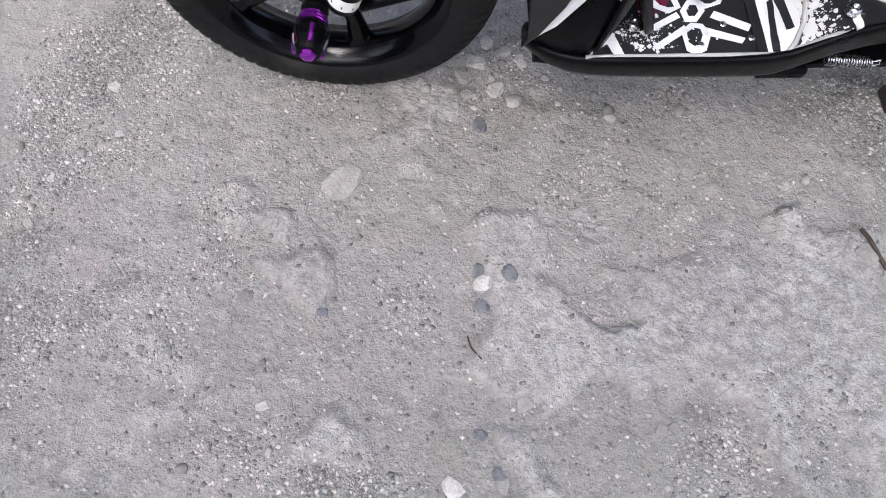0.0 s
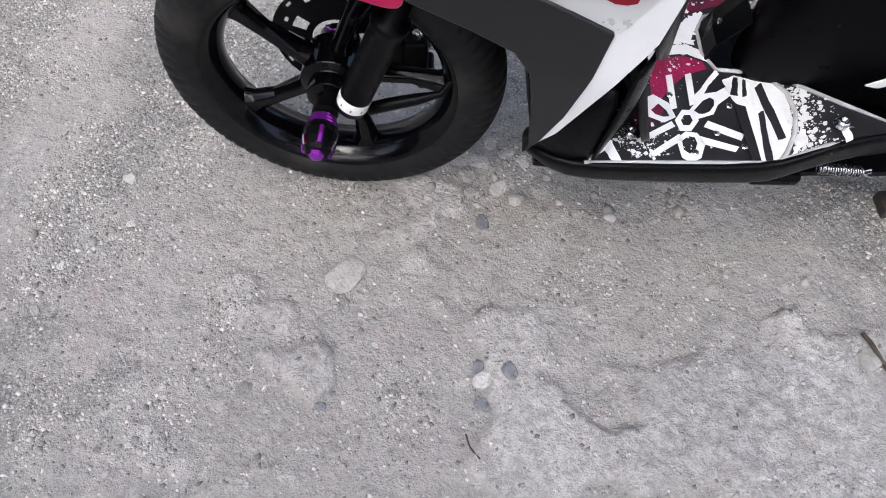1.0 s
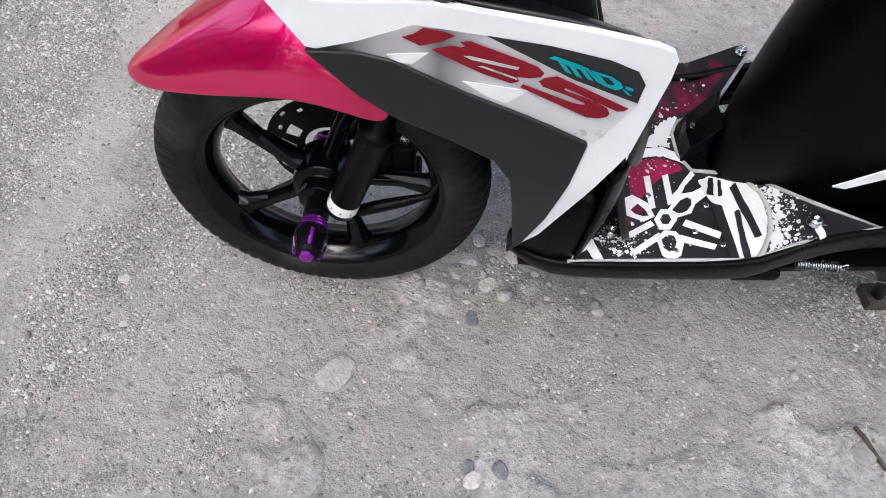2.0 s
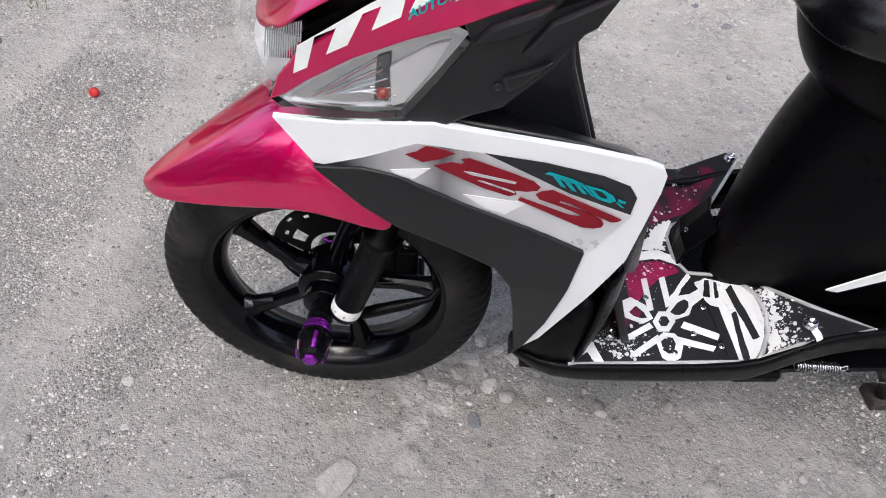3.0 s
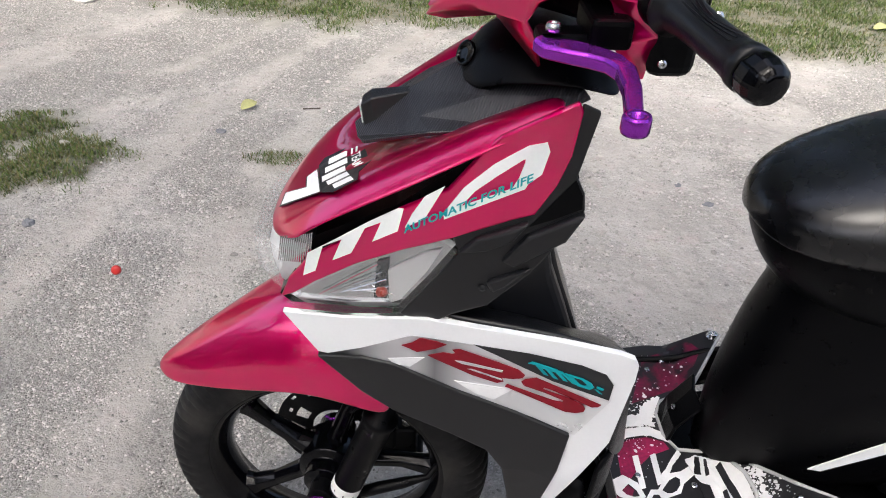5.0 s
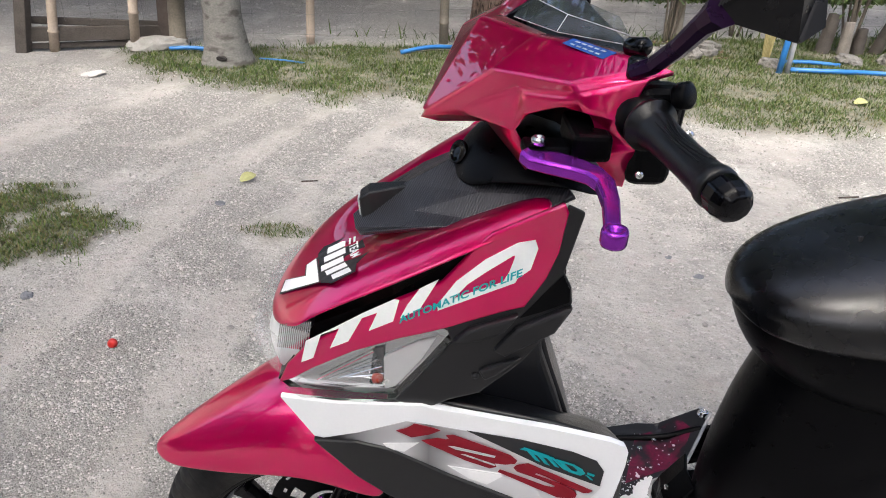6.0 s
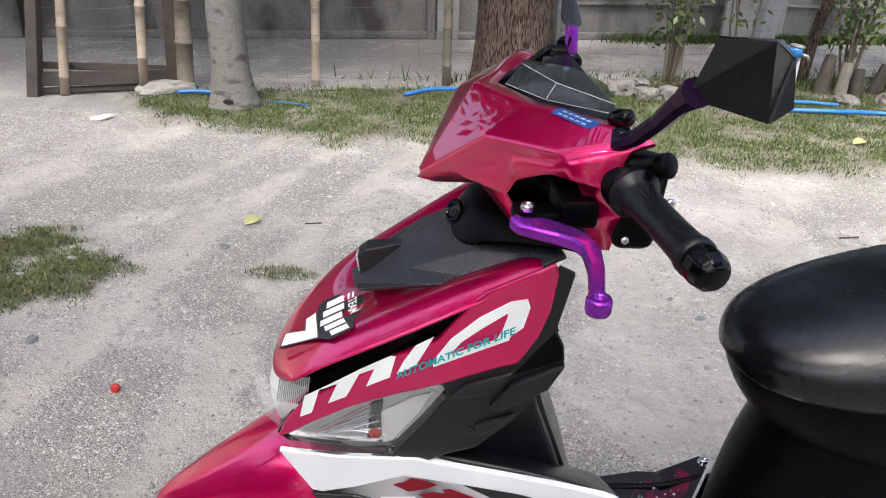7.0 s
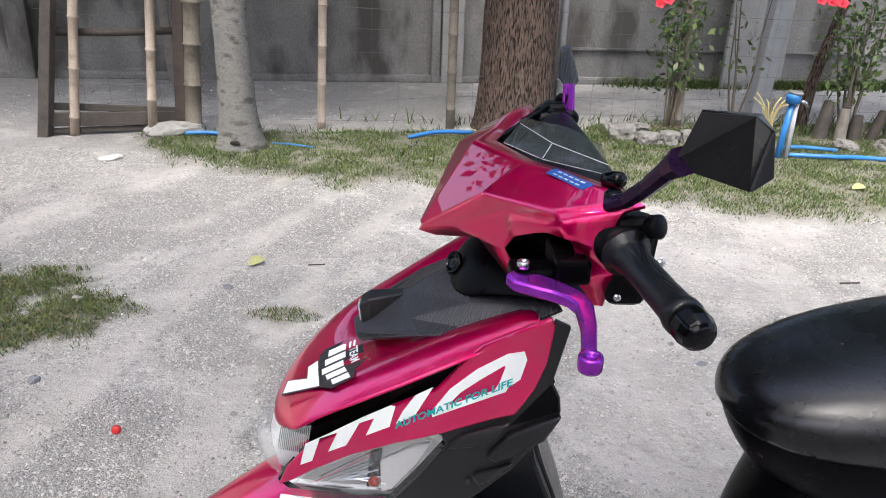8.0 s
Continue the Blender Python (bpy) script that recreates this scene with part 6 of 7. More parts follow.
corner, edge_mark, tip = [(0.341, -0.17), (0.354, -0.147), (0.373, -0.134), (0.386, -0.173), (0.374, -0.173), (0.365, -0.153)], [(0.65, -0.131), (0.658, -0.134), (0.659, -0.165), (0.652, -0.167)], [(0.535, -0.015), (0.492, -0.069), (0.5, -0.075), (0.518, -0.046), (0.537, -0.025)]


def ragged(o, amp=0.0022, n=6):
    """An outline with a torn, brushed edge."""
    out = []
    for p, q in zip(o, o[1:] + o[:1]):
        for k in range(n):
            t = k / n
            j = amp if k else 0.0
            out.append((p[0] + (q[0] - p[0]) * t + random.uniform(-j, j), p[1] + (q[1] - p[1]) * t + random.uniform(-j, j)))
    return out


random.seed(8)
for q in (brush, splash, crescent, crown, corner, edge_mark, tip):
    part("white_streak", sheet([ragged(q, 0.004 if q in (splash, crown) else 0.0008)], lambda u, v, l: deck(u, v, l + 0.0016), 0.0006, 4, 0.012), DECAL_WHITE, board, "white brushed streak")
part("black_slit", sheet([ragged(q, 0.0006) for q in slits], lambda u, v, l: deck(u, v, l + 0.0026), 0.0006, 4, 0.012), DECAL_BLACK, board, "thin black slits in the white print")
part("arc_line", tube([deck(u, v, 0.0016) for u, v in arc], 0.0035, 6), EDGE, board, "raised clear arc", True)
random.seed(5)
dots = []


def on_deck(q):
    return 0.37 < q[0] < 0.66 and -0.165 < q[1] < 0.2 and not (q[0] > 0.512 and -0.03 < q[1] < 0.1) and not (q[0] > 0.6 and q[1] > -0.05 - (q[0] - 0.6)) and not (q[0] < 0.42 and q[1] > -0.07 and q[1] < 0.0)


for k in range(1500):
    kind = k % 5
    if kind < 2:
        v = random.uniform(-0.165, -0.05)
        q = (0.604 + abs(random.gauss(0, 0.018)), v)
    elif kind == 2:
        q = (random.gauss(0.485, 0.035), 0.03 + random.gauss(0, 0.022))
    elif kind == 3:
        q = (random.gauss(0.41, 0.03), random.gauss(-0.145, 0.02))
    else:
        q = (random.uniform(0.42, 0.60), random.gauss(0.07, 0.05))
    if on_deck(q):
        dots.append(disc_outline(q, 0.0006 + 0.0026 * random.random() ** 6, 6, 0.45))
tagged(part("paint_splatter", sheet(dots, lambda u, v, l: deck(u, v, l + 0.0024), 0.0005, 0), DECAL_WHITE, board, "white paint splatter"), kind="stuff")
for u, v in ((0.40, -0.126), (0.653, -0.14), (0.645, 0.19), (0.40, 0.14)):
    bo = part("deck_bolt", lathe([(0.0105, 0), (0.0105, 0.002), (0.0085, 0.003), (0.0085, 0.007), (0.006, 0.009), (0.004, 0.009), (0.004, 0.006)], 16, Matrix.Translation(deck(u, v, 0.001))), STEEL, board, "bright steel bolt", True)
for u, v in ((0.462, -0.063), (0.482, -0.155), (0.515, -0.125), (0.54, -0.08), (0.548, -0.145), (0.56, 0.17), (0.50, 0.12), (0.53, 0.15)):
    part("deck_screw", lathe([(0.0045, 0), (0.0045, 0.002), (0.003, 0.003)], 10, Matrix.Translation(deck(u, v, 0.002))), STEEL, board)

# black lower body below and beside the floor
for s in (-1, 1):
    rows = [[(0.258, s * 0.142, 0.285), (0.264, s * 0.128, 0.266), (0.27, s * 0.08, 0.25)], [(0.30, s * 0.168, 0.38), (0.312, s * 0.178, 0.26), (0.31, s * 0.12, 0.24)], [(0.352, s * 0.172, 0.47), (0.345, s * 0.180, 0.292), (0.335, s * 0.13, 0.235)]]
    part("front_lower_cover", grid(rows), BLACK, scooter, "black lower front cover", True, mods=[subsurf(2), shell(0.005, 0)])
    rows = [[(0.350, s * 0.180, 0.47), (0.370, s * 0.165, 0.466), (0.395, s * 0.11, 0.46)], [(0.35, s * 0.182, 0.40), (0.376, s * 0.17, 0.395), (0.40, s * 0.11, 0.38)], [(0.338, s * 0.180, 0.292), (0.350, s * 0.168, 0.292), (0.385, s * 0.10, 0.288)]]
    rows = [[(x - (0.04 if s > 0 else 0.0), y, z) for x, y, z in r] for r in rows]
    part("shield_foot", grid(rows), BLACK, scooter, "", True, mods=[subsurf(2), shell(0.004, 0)])
    rows = []
    for x, y, zt, zb in ((0.264, 0.142, 0.280, 0.262), (0.30, 0.168, 0.282, 0.247), (0.34, 0.180, 0.289, 0.246), (0.46, 0.180, 0.288, 0.244), (0.575, 0.179, 0.289, 0.240), (0.605, 0.176, 0.306, 0.250), (0.65, 0.168, 0.331, 0.276), (0.735, 0.154, 0.338, 0.288), (0.85, 0.150, 0.335, 0.283), (1.0, 0.14, 0.37, 0.31)):
        rows.append([(x, s * (y - 0.009), zt - 0.006), (x, s * (y - 0.007), zt), (x, s * y, zt), (x, s * (y + 0.001), zt - 0.006), (x, s * (y - 0.005), zb + 0.006), (x, s * (y - 0.008), zb), (x, s * (y - 0.03), zb)])
    part("floor_skirt", grid(rows), BLACK, scooter, "black floor skirt with raised lip", True, mods=[subsurf(1), shell(0.003, 0)])
part("belly_pan", grid([[(x, y, z) for y in (-0.15, 0, 0.15)] for x, z in ((0.28, 0.25), (0.34, 0.238), (0.5, 0.236), (0.60, 0.225), (0.66, 0.235), (0.9, 0.24))]), BLACK, scooter, mods=[shell(0.01, 0)])
part("belly_lug", box((0.07, 0.03, 0.02), (0.615, -0.145, 0.226)), BLACK, scooter, mods=[round_edges(0.006, 2)])

# side stand, spring and rod
stand = part("side_stand", tube(smooth_line([(0.76, -0.10, 0.25), (0.83, -0.11, 0.19), (0.90, -0.085, 0.10), (0.945, -0.067, 0.012)]), 0.010, 10), BLACK, scooter, "black steel side stand", True)
part("stand_foot", box((0.065, 0.045, 0.026), (0.950, -0.067, 0.013)), mat("dusty_rubber_foot", (0.05, 0.04, 0.033), 0.9, 0, 0.4, 60, 300), stand, "dusty brown stand foot", mods=[round_edges(0.003, 2)])
coil = [(0.662 + 0.066 * i / 150, -0.152 + 0.0075 * math.cos(i * 0.75), 0.252 - 0.008 * i / 150 + 0.0075 * math.sin(i * 0.75)) for i in range(151)]
part("stand_spring", tube(coil, 0.0011, 5), STEEL, stand, "coiled steel return spring", True)
part("spring_hook", tube([(0.728, -0.152, 0.246), (0.738, -0.152, 0.250), (0.742, -0.152, 0.242), (0.735, -0.152, 0.238), (0.80, -0.155, 0.212), (0.83, -0.155, 0.207)], 0.0012, 6), STEEL, stand)

# body under the seat
rows = []
for z, x0, k in ((0.285, 0.560, 0.60), (0.34, 0.557, 0.72), (0.43, 0.562, 0.86), (0.53, 0.577, 0.95), (0.60, 0.598, 0.96), (0.68, 0.62, 0.96)):
    rows.append([(x0, 0, z), (x0 + 0.008, -0.045 * k, z), (x0 + 0.045, -0.085 * k, z), (x0 + 0.12, -0.125 * k, z), (x0 + 0.28, -0.150 * k, z + 0.02), (x0 + 0.5, -0.14 * k, z + 0.05), (x0 + 0.72, -0.09 * k, z + 0.09)])
part("seat_body", grid(rows, True), BLACK, scooter, "satin black body under the seat", True, mods=[subsurf(2), shell(0.004, 0)])
part("body_streak", sheet([[(0.64, 0.405), (0.655, 0.404), (0.74, 0.468), (0.74, 0.495), (0.70, 0.46)]], lambda u, v, l: (u, -0.118 - 0.16 * (u - 0.64) - 0.02 - l, v), 0.002, 1), DECAL_WHITE, scooter, "white streak decal")
part("centre_cover", grid([[(0.524, 0.0, 0.284), (0.524, 0.03, 0.284), (0.53, 0.07, 0.284)], [(0.53, 0.0, 0.315), (0.53, 0.035, 0.315), (0.54, 0.07, 0.312)], [(0.56, 0.0, 0.36), (0.56, 0.04, 0.36), (0.57, 0.07, 0.36)]]), BLACK, scooter, mods=[shell(0.006, 0), round_edges(0.002)])
part("cover_screw", lathe([(0.004, 0), (0.004, 0.003), (0.002, 0.004)], 10, along((0.533, 0.03, 0.33), (0.50, 0.03, 0.335))), STEEL, scooter)

# seat
rows = []
for x, zt, w, zb in ((0.5215, 0.7125, 0.001, 0.7115), (0.523, 0.719, 0.014, 0.706), (0.530, 0.738, 0.046, 0.700), (0.553, 0.760, 0.084, 0.694), (0.60, 0.782, 0.112, 0.692), (0.65, 0.799, 0.128, 0.693), (0.71, 0.816, 0.140, 0.696), (0.82, 0.838, 0.150, 0.702), (0.95, 0.852, 0.150, 0.71), (1.08, 0.872, 0.135, 0.73), (1.2, 0.878, 0.10, 0.755), (1.25, 0.863, 0.06, 0.77)):
    x, zt, zb = x + 0.007, zt - 0.006, zb - 0.004
    h = zt - zb
    rows.append([(x, 0, zt), (x, -w * 0.45, zt - 0.03 * h), (x, -w * 0.80, zt - 0.15 * h), (x, -w * 0.98, zt - 0.42 * h), (x, -w, zt - 0.65 * h), (x, -w * 0.93, zb + 0.08 * h), (x, -w * 0.8, zb), (x, 0, zb)])
seat = part("seat", grid(rows, True), LEATHER, scooter, "black vinyl saddle seat", True, mods=[subsurf(2)])
rows = []
for z, x0, k in ((0.712, 0.534, 0.80), (0.695, 0.535, 0.94), (0.670, 0.546, 0.98), (0.640, 0.563, 0.98), (0.612, 0.588, 0.95), (0.600, 0.615, 0.88)):
    rows.append([(x0, 0, z), (x0 + 0.008, -0.035 * k, z), (x0 + 0.04, -0.078 * k, z), (x0 + 0.10, -0.118 * k, z), (x0 + 0.25, -0.146 * k, z + 0.006), (x0 + 0.45, -0.146 * k, z + 0.015), (x0 + 0.70, -0.09 * k, z + 0.045)])
part("seat_base", grid(rows, True), BLACK, seat, "black bucket under the seat", True, mods=[subsurf(2), shell(0.004, 0)])
part("seat_speck", box((0.004, 0.003, 0.006), (0.642, -0.03, 0.806)), DECAL_BLACK, seat)

# handlebar cowl: creased facets on the left, mirrored to the right with the bars turned a little
cowl_v = {
    "nose": (0.145, 0, 0.930), "crest": (0.202, 0, 1.030), "t1": (0.245, -0.080, 1.032), "t2": (0.266, -0.120, 1.038), "t3": (0.293, -0.165, 1.042), "t4": (0.318, -0.205, 1.041),
    "m0": (0.207, -0.100, 1.008), "m1": (0.262, -0.175, 1.020), "n2": (0.181, -0.050, 0.953), "l1": (0.231, -0.122, 0.999), "l2": (0.266, -0.183, 1.014), "l3": (0.307, -0.209, 1.031),
    "b1": (0.165, -0.020, 0.931), "b2": (0.208, -0.070, 0.951), "b3": (0.243, -0.115, 0.921), "a0": (0.235, -0.125, 0.949), "a1": (0.227, -0.115, 0.963), "a2": (0.234, -0.142, 0.983), "a3": (0.253, -0.170, 1.0),
    "a4": (0.272, -0.190, 1.006), "a5": (0.279, -0.195, 0.995), "a6": (0.280, -0.197, 0.971), "a7": (0.298, -0.200, 0.947), "o1": (0.306, -0.202, 0.947), "o2": (0.301, -0.207, 0.981), "o3": (0.300, -0.210, 1.006),
    "r0": (0.226, 0, 1.030), "r1": (0.256, -0.070, 1.031), "r2": (0.285, -0.118, 1.036), "r3": (0.318, -0.170, 1.038),
}
cowl_f = ("nose crest t1 m0", "m0 t1 t2 m1", "t2 t3 m1", "t3 t4 m1", "nose m0 l1 n2", "m0 m1 l2 l1", "m1 t4 l3 l2", "nose n2 b2 b1", "n2 l1 a1", "n2 a1 a0 b3 b2", "l1 a2 a1", "l1 l2 a3 a2", "l2 a4 a3", "l2 l3 o3 a4", "a4 o3 o2 a5", "a5 o2 a6", "a6 o2 o1 a7", "crest r0 r1 t1", "t1 r1 r2 t2", "t2 r2 r3 t3", "t3 r3 t4")
bm = bmesh.new()
for sg in (1, -1):
    vs = {k: bm.verts.new((x - (0.165 * -y if sg < 0 else 0.0), y * sg, z - (0.09 * -y if sg < 0 else 0.0))) for k, (x, y, z) in cowl_v.items()}
    for f in cowl_f:
        bm.faces.new([vs[k] for k in f.split()][::sg])
bmesh.ops.remove_doubles(bm, verts=bm.verts, dist=1e-5)
bmesh.ops.recalc_face_normals(bm, faces=bm.faces)
cowl = part("handlebar_cowl", bm, PINK, scooter, "faceted glossy pink handlebar cowl", True, mods=[("BEVEL", {"width": 0.0045, "segments": 3, "limit_method": "ANGLE", "angle_limit": radians(7), "harden_normals": True}), shell(0.003, 0)])
part("cowl_inside", grid([[(0.215, 0, 1.025), (0.262, -0.10, 1.025), (0.31, -0.185, 1.03)], [(0.21, 0, 0.95), (0.25, -0.10, 0.975), (0.30, -0.195, 0.965)], [(0.30, 0, 0.93), (0.31, -0.10, 0.95), (0.325, -0.19, 0.96)], [(0.35, 0, 1.0), (0.345, -0.10, 1.01), (0.335, -0.19, 1.02)]], True), BLACK, cowl, mods=[shell(0.004, 0)])
sticker_at = lambda u, v, l: tuple(Vector((0.2614, -0.1216, 1.0351)).lerp(Vector((0.2854, -0.1658, 1.0351)), u).lerp(Vector((0.2702, -0.1223, 1.0395)).lerp(Vector((0.2956, -0.1665, 1.0402)), u), v) + Vector((-0.3, -0.5, 0.8)) * (l + 0.0034))
part("cowl_sticker", sheet([[(0, 0), (1, 0), (1, 1), (0, 1)]], sticker_at, 0.0005, 0), BLUE, cowl, "blue sticker with silver rim")
part("sticker_bars", sheet([bar_outline((0.14 + 0.15 * k, 0.27 + 0.45 * r), (0.24 + 0.15 * k, 0.27 + 0.45 * r), 0.14) for k in range(5) for r in range(2)], lambda u, v, l: sticker_at(u, v, l + 0.0006), 0.0003, 0), SILVER, cowl)
part("visor", grid([[(0.231, -0.030, 1.038), (0.264, -0.077, 1.036), (0.318, -0.135, 1.040)], [(0.250, 0.0, 1.050), (0.274, -0.066, 1.048), (0.318, -0.115, 1.043)], [(0.256, 0.06, 1.042), (0.30, 0.0, 1.048), (0.325, -0.05, 1.044)]]), SMOKE, cowl, "smoked clear visor", mods=[shell(0.0015, 0)])
for a, b in (((0.231, -0.030, 1.038), (0.264, -0.077, 1.036)), ((0.264, -0.077, 1.036), (0.318, -0.135, 1.040)), ((0.264, -0.077, 1.037), (0.274, -0.066, 1.049)), ((0.250, 0.0, 1.051), (0.274, -0.066, 1.049)), ((0.274, -0.066, 1.049), (0.318, -0.115, 1.044))):
    part("visor_rim", rod(a, b, 0.0004, n=6), EDGE, cowl)
part("instrument_cover", grid([[(0.235, 0, 1.006), (0.255, -0.08, 1.010), (0.30, -0.15, 1.022)], [(0.318, 0, 1.020), (0.318, -0.09, 1.026), (0.325, -0.16, 1.030)], [(0.345, 0, 1.015), (0.342, -0.09, 1.015), (0.338, -0.17, 1.018)]], True), BLACK, cowl, "black instrument cover", True, mods=[shell(0.004, 0), subsurf(1)])

# controls
for s in (-1, 1):
    f = Matrix.Diagonal((1, -s, 1, 1))
    gb, ge = Vector((0.306, -0.180, 1.007)), Vector((0.339, -0.330, 0.993))
    sw = part("switch_housing", merge(lathe([(0.016, 0), (0.0205, 0.006), (0.0205, 0.03), (0.016, 0.036)], 24, f @ along(gb, ge)), box((0.03, 0.03, 0.035), (0, 0, 0.016), f @ along(gb, ge) @ pose(0.016, 0.0, 0))), BLACK, scooter, "black switch housing", True, mods=[round_edges(0.005, 3)])
    part("housing_shell", box((0.036, 0.028, 0.080), tuple(f @ Vector((0.322, -0.199, 0.990)))), BLACK, sw, mods=[round_edges(0.010, 3)])
    part("housing_knob", lathe([(0.008, 0), (0.010, 0.002), (0.010, 0.010), (0.007, 0.012)], 16, f @ along((0.330, -0.215, 1.025), (0.345, -0.235, 1.035))), BLACK, sw, "", True)
    for q, r in (((0.3105, -0.2225, 0.966), 0.003), ((0.336, -0.236, 1.004), 0.0035)):
        part("housing_screw", lathe([(r, 0), (r, 0.002), (r * 0.5, 0.003)], 10, f @ along(q, (q[0], q[1] - 0.02, q[2] + 0.005))), STEEL, sw)
    prof = [(0.0185, 0.034), (0.0205, 0.036), (0.0205, 0.040), (0.0150, 0.043), (0.0150, 0.05), (0.0136, 0.055), (0.0128, 0.075), (0.0128, 0.100), (0.0133, 0.116), (0.0140, 0.121), (0.0150, 0.124), (0.0150, 0.130), (0.0135, 0.1315)]
    grip = part("grip", lathe(prof, 32, f @ along(gb, ge)), GRIP, scooter, "black rubber handlebar grip", True)
    part("bar_end", lathe([(0.0134, 0.1315), (0.0148, 0.134), (0.0148, 0.143), (0.0130, 0.150), (0.009, 0.154), (0.003, 0.155)], 10, f @ along(gb, ge)), GLOSS_BLACK, grip, "gloss black bar end", mods=[round_edges(0.002, 2, 20)])
    for k in range(4):
        a0 = radians(70 + 18 * k)
        pts = []
        for i in range(14):
            t = i / 13
            a = a0 + 1.1 * math.sin(math.pi * t) * (0.5 - 0.15 * k)
            pts.append(f @ along(gb, ge) @ Vector((0.0132 * math.cos(a), 0.0132 * math.sin(a), 0.055 + 0.058 * t)))
        part("grip_ridge", tube(pts, 0.0009, 5), GRIP, grip)
    lever_line = [Vector(p) for p in ((0.229, -0.199, 0.972), (0.235, -0.205, 0.970), (0.246, -0.213, 0.970), (0.262, -0.224, 0.970), (0.273, -0.235, 0.970), (0.2785, -0.249, 0.969), (0.277, -0.275, 0.967), (0.2705, -0.309, 0.965))]
    rows = []
    for i, p in enumerate(lever_line):
        d = (lever_line[min(i + 1, len(lever_line) - 1)] - lever_line[max(i - 1, 0)]).normalized()
        sd = d.cross(Vector((0, 0, 1))).normalized()
        w = (0.0115, 0.0140, 0.0130, 0.0108, 0.0088, 0.0072, 0.0060, 0.0054)[i]
        h = 0.0055
        rows.append([tuple(f @ (p + sd * w * a + Vector((0, 0, 1)) * h * b)) for a, b in ((-1, -0.6), (-0.75, -1), (0.75, -1), (1, -0.6), (1, 0.6), (0.8, 1), (-0.8, 1), (-1, 0.6))])
    lever = part("brake_lever", grid(rows, close=True), PURPLE, scooter, "purple anodised brake lever", mods=[round_edges(0.0008, 2, 15)])
    part("lever_eye", lathe([(0.0042, -0.0055), (0.0082, -0.006), (0.009, -0.004), (0.009, 0.004), (0.0082, 0.006), (0.0042, 0.0055), (0.0042, -0.0055)], 24, Matrix.Translation(f @ Vector((0.2700, -0.316, 0.9645))), cap=False), PURPLE, lever, "purple ring at the lever end", True)
    part("pivot_bolt", lathe([(0.006, 0), (0.006, 0.004), (0.0045, 0.006), (0.0025, 0.006), (0.0025, 0.004)], 12, Matrix.Translation(f @ Vector((0.236, -0.199, 0.980)))), STEEL, lever, "steel pivot bolt", True)
    part("lever_perch", merge(box((0.05, 0.028, 0.012), (0.25, -0.19, 0.972)), box((0.03, 0.06, 0.022), (0.275, -0.185, 0.982))), BLACK, lever, mods=[round_edges(0.004, 2)])
    lev = bpy.data.objects[lever.children[-1].name]
    if s > 0:
        lev.matrix_basis = f

# left mirror, folded back along a ridge, and right mirror seen edge on
DARK_PURPLE = mat("dark_purple_anodised", (0.022, 0.006, 0.034), 0.3, 0.7, 0.1, 40, 500)
RIB = mat("grey_ribbed_plastic", (0.018, 0.018, 0.021), 0.35, 0, 0.15, 30, 400, spec=0.4)
MIRROR_SHELL = mat("black_mirror_shell", (0.004, 0.004, 0.005), 0.3, 0, 0.15, 30, 400, spec=0.3)
CARBON = mat("carbon_look_plastic", (0.016, 0.016, 0.019), 0.36, 0, 0.15, 30, 400, spec=0.5)
cn = CARBON.node_tree
cw, ct, cm, cb = cn.nodes.new("ShaderNodeTexWave"), cn.nodes.new("ShaderNodeTexCoord"), cn.nodes.new("ShaderNodeMapping"), cn.nodes.new("ShaderNodeBump")
cm.inputs["Rotation"].default_value = (0, 0, radians(28))
cw.inputs["Scale"].default_value, cw.inputs["Distortion"].default_value = 105.0, 0.0
cb.inputs["Strength"].default_value, cb.inputs["Distance"].default_value = 0.5, 0.0007
cn.links.new(ct.outputs["Object"], cm.inputs["Vector"])
cn.links.new(cm.outputs[0], cw.inputs["Vector"])
cn.links.new(cw.outputs["Fac"], cb.inputs["Height"])
cn.links.new(cb.outputs[0], cn.nodes["Principled BSDF"].inputs["Normal"])
stem = part("mirror_stem", tube([(0.300, -0.200, 1.038), (0.310, -0.213, 1.047), (0.317, -0.236, 1.066), (0.321, -0.262, 1.088), (0.324, -0.275, 1.098)], [0.0065, 0.0068, 0.007, 0.008, 0.011], 8), DARK_PURPLE, scooter, "dark purple anodised mirror stem")
part("mirror_clamp", merge(lathe([(0.007, -0.008), (0.008, -0.006), (0.008, 0.006), (0.006, 0.008)], 16, Matrix.Translation((0.304, -0.196, 1.040))), lathe([(0.006, 0), (0.0075, 0.002), (0.0075, 0.018), (0.005, 0.021)], 14, along((0.305, -0.16, 1.046), (0.318, -0.185, 1.052)))), GLOSS_BLACK, stem, "", True)
A, TI, TO, O1, O2, B0 = (Vector(p) for p in ((0.320, -0.270, 1.093), (0.326, -0.285, 1.134), (0.357, -0.298, 1.135), (0.367, -0.300, 1.124), (0.368, -0.310, 1.096), (0.355, -0.312, 1.087)))
bk = Vector((0.016, 0.022, -0.002))
bm = bmesh.new()
F = [bm.verts.new(p) for p in (A, TI, TO, O1, O2, B0)]
G = [bm.verts.new(p + bk * 0.6) for p in (A, TI, TO, O1, O2, B0)]
F[1].co += Vector((0.004, 0.007, 0))
for k in (3, 4, 5):
    F[k].co += Vector((0.008, 0.014, -0.002))
bm.faces.new((F[0], F[1], F[2]))
bm.faces.new((F[0], F[2], F[3], F[4], F[5]))
for a in range(6):
    b = (a + 1) % 6
    bm.faces.new((F[a], G[a], G[b], F[b]))
bm.faces.new(G)
bmesh.ops.recalc_face_normals(bm, faces=bm.faces)
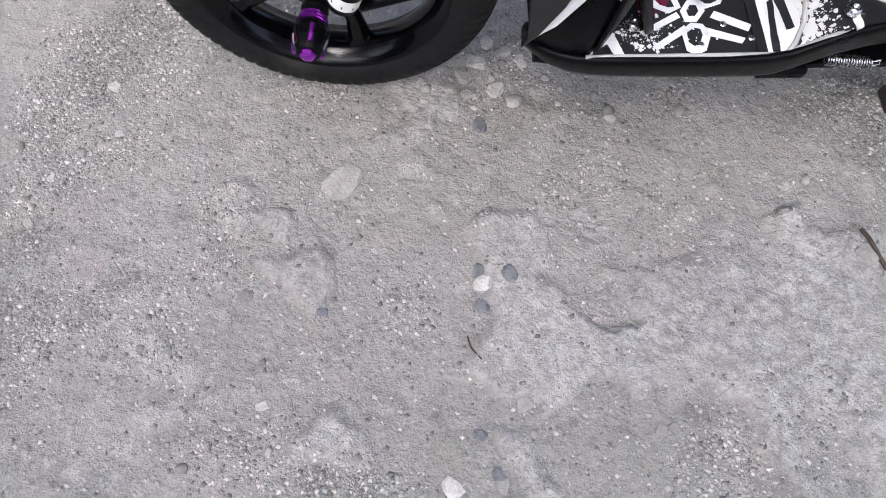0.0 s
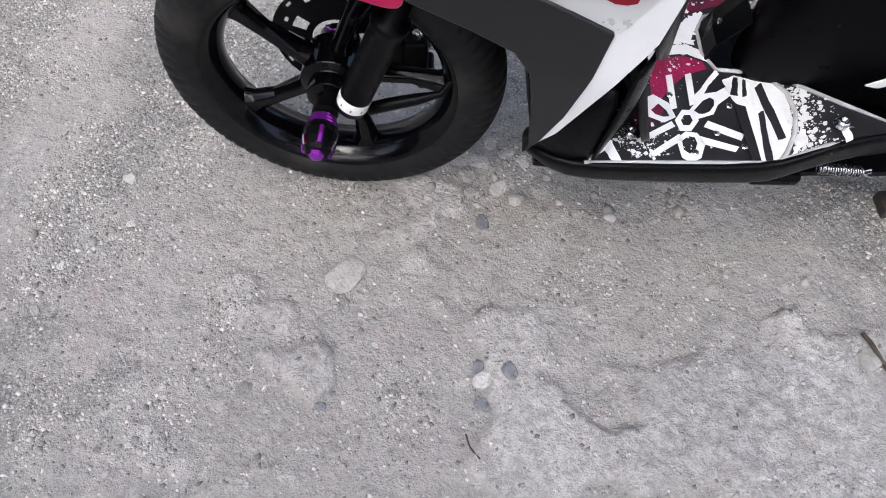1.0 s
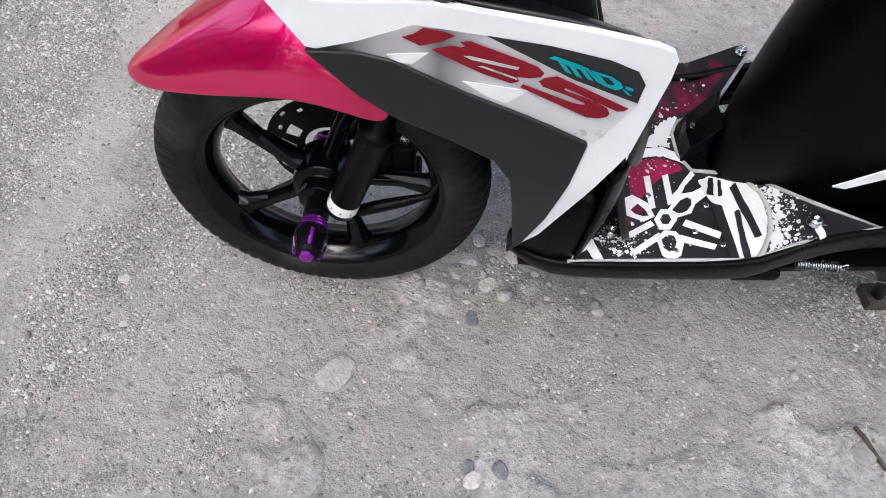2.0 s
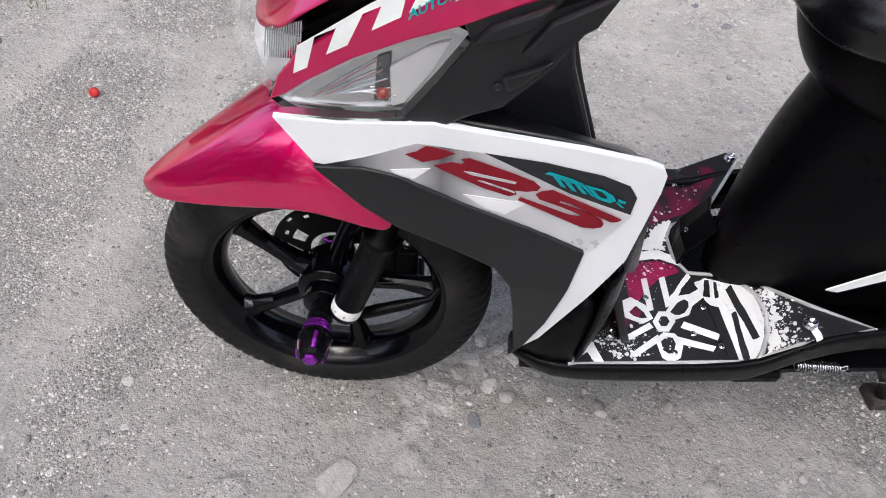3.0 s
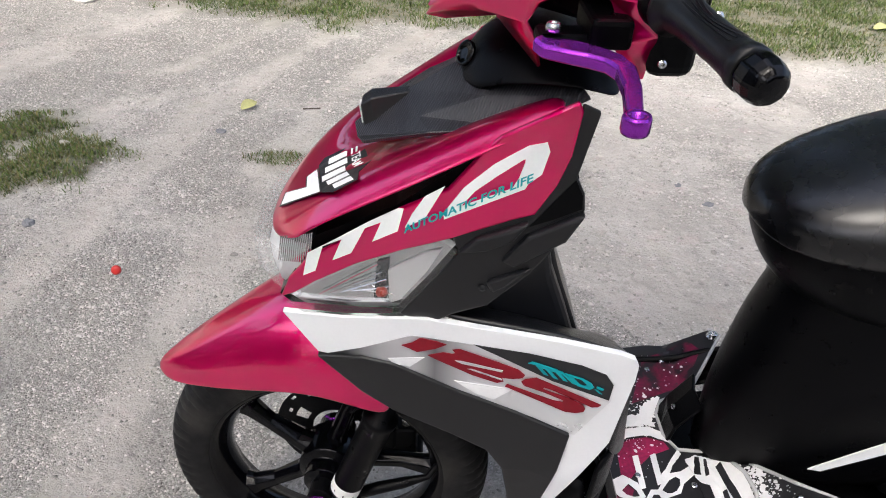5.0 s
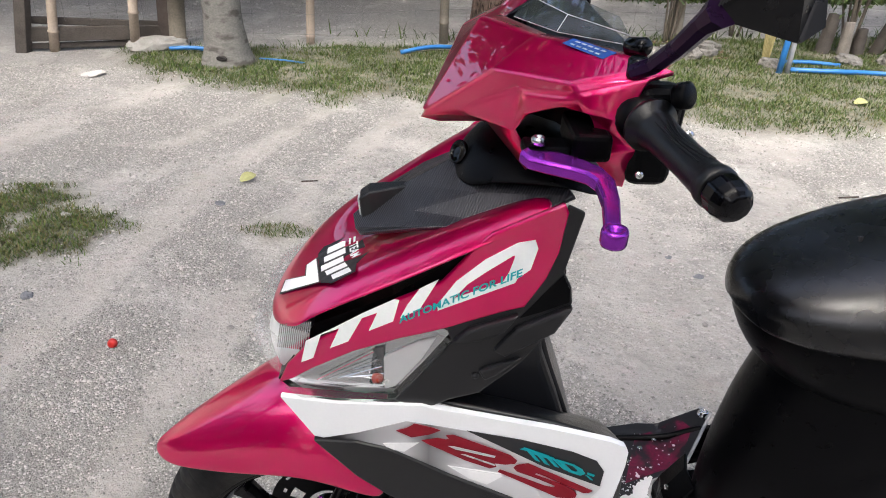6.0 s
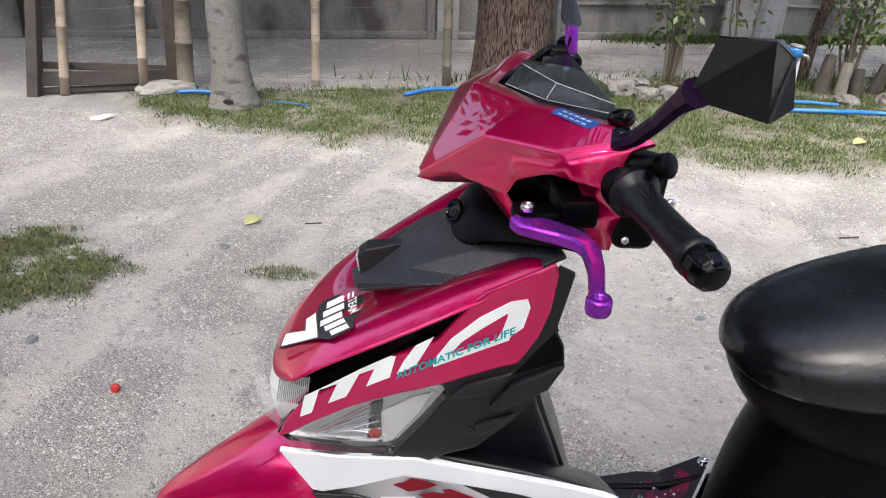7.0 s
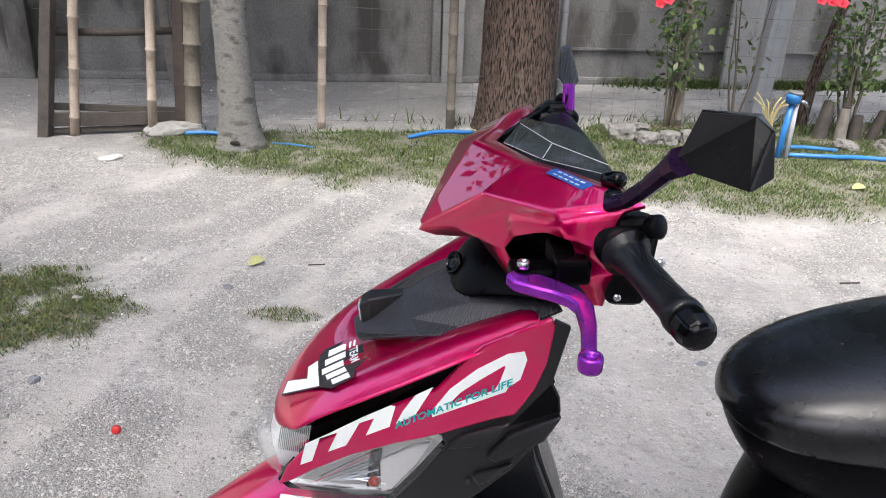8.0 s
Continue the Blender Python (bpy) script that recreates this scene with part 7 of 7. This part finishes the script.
head = part("mirror_head", bm, MIRROR_SHELL, stem, "black faceted mirror shell", mods=[round_edges(0.002, 3)])
for k in range(22):
    t = (k + 0.7) / 23
    a, b = A.lerp(TO, t), (TI + Vector((0.004, 0.007, 0))).lerp(TO, t)
    part("shell_rib", tube([a.lerp(b, 0.12) + Vector((-0.0006, -0.0012, 0.0004)), b.lerp(a, 0.05) + Vector((-0.0006, -0.0012, 0.0004))], 0.0008, 4), RIB, head)
stem = part("mirror_stem", tube([(0.338, 0.192, 1.018), (0.337, 0.196, 1.035), (0.336, 0.200, 1.054)], [0.008, 0.0082, 0.0078], 10), PURPLE, scooter, "purple anodised mirror stem")
part("stem_slot", box((0.003, 0.004, 0.020), (0.333, 0.1905, 1.032)), GLOSS_BLACK, stem)
part("stem_joint", lathe([(0.004, -0.011), (0.009, -0.010), (0.011, -0.006), (0.011, 0.008), (0.008, 0.010)], 20, along((0.340, 0.19, 1.012), (0.335, 0.10, 1.016))), GLOSS_BLACK, stem, "black pivot joint", True)
part("stem_arm", tube([(0.292, 0.165, 1.015), (0.315, 0.182, 1.010), (0.338, 0.196, 1.012)], [0.011, 0.010, 0.010], 10), GLOSS_BLACK, stem, "", True)
bm = bmesh.new()
F = [bm.verts.new(p) for p in ((0.330, 0.198, 1.050), (0.321, 0.200, 1.062), (0.322, 0.206, 1.095), (0.336, 0.214, 1.098), (0.354, 0.22, 1.052), (0.345, 0.206, 1.048))]
G = [bm.verts.new(v.co + Vector((0.005, 0.03, 0.001))) for v in F]
bm.faces.new(F), bm.faces.new(list(reversed(G)))
for a in range(6):
    bm.faces.new((F[a], G[a], G[(a + 1) % 6], F[(a + 1) % 6]))
bmesh.ops.recalc_face_normals(bm, faces=bm.faces)
part("mirror_head", bm, CARBON, stem, "grey faceted mirror shell", mods=[round_edges(0.003, 2)])

# carbon-look trim above the hood, neck cap, badge stand
trim_rows = [[(0.072, 0, 0.808), (0.076, -0.022, 0.803), (0.082, -0.042, 0.808)], [(0.13, 0, 0.848), (0.14, -0.05, 0.840), (0.152, -0.082, 0.838)], [(0.185, 0, 0.882), (0.205, -0.065, 0.870), (0.232, -0.114, 0.860)], [(0.27, 0, 0.905), (0.28, -0.07, 0.900), (0.292, -0.116, 0.893)]]
trim = part("front_trim", grid(trim_rows, True), CARBON, scooter, "black carbon-look trim plate", mods=[shell(0.005, 0), round_edges(0.0015, 2, 30)])
part("badge_stand", grid([[(0.082, -0.014, 0.808), (0.079, -0.012, 0.836), (0.079, 0.012, 0.836), (0.082, 0.014, 0.808)], [(0.094, -0.017, 0.814), (0.090, -0.013, 0.844), (0.090, 0.013, 0.844), (0.094, 0.017, 0.814)], [(0.15, -0.022, 0.846), (0.145, -0.004, 0.852), (0.145, 0.004, 0.852), (0.15, 0.022, 0.846)]], close=True), CHARCOAL, trim, "charcoal badge stand", mods=[round_edges(0.002, 2)])
part("badge_plate", sheet([[(-0.009, 0.814), (0.009, 0.814), (0.008, 0.833), (-0.008, 0.833)]], lambda u, v, l: (0.0815 - (v - 0.814) * 0.12 - l, u, v), 0.002, 0), SILVER, trim)
neck_rows = [[(0.180, 0, 0.872), (0.182, -0.03, 0.872), (0.195, -0.055, 0.872)], [(0.196, 0, 0.905), (0.200, -0.03, 0.905), (0.215, -0.072, 0.885)], [(0.222, 0, 0.926), (0.226, -0.042, 0.924), (0.245, -0.092, 0.893)], [(0.29, 0, 0.93), (0.29, -0.06, 0.925), (0.292, -0.115, 0.900)], [(0.33, 0, 0.90), (0.33, -0.06, 0.90), (0.325, -0.11, 0.885)]]
neck = part("neck_cover", grid(neck_rows, True), BLACK, scooter, "black moulded neck cover", True, mods=[shell(0.004, 0), subsurf(2)])
part("neck_badge", lathe([(0.013, 0), (0.013, 0.003), (0.010, 0.0035), (0.010, 0.0025), (0.004, 0.003)], 24, along((0.187, -0.012, 0.893), (0.155, -0.03, 0.912))), GLOSS_BLACK, neck, "round gloss black badge", True)

# rear wheel and tail
REAR = pose(1.26, 0.0, 0.255)
rear = part("rear_wheel", lathe(rim_profile, 48, turn, cap=False), GLOSS_BLACK, scooter, "black rear wheel", True, REAR)
part("tyre", tyre_mesh(0.242, 0.095), RUBBER, rear, "", True)
for k in range(5):
    part("spoke", rod((0, 0, 0), (0.156 * math.cos(radians(72 * k)), 0, 0.156 * math.sin(radians(72 * k))), 0.02, 0.014, 8), GLOSS_BLACK, rear)
part("engine_case", merge(box((0.42, 0.09, 0.13), (1.05, -0.10, 0.28)), box((0.3, 0.2, 0.12), (0.95, 0, 0.33))), BLACK, scooter, "black engine case", mods=[round_edges(0.03, 3)])
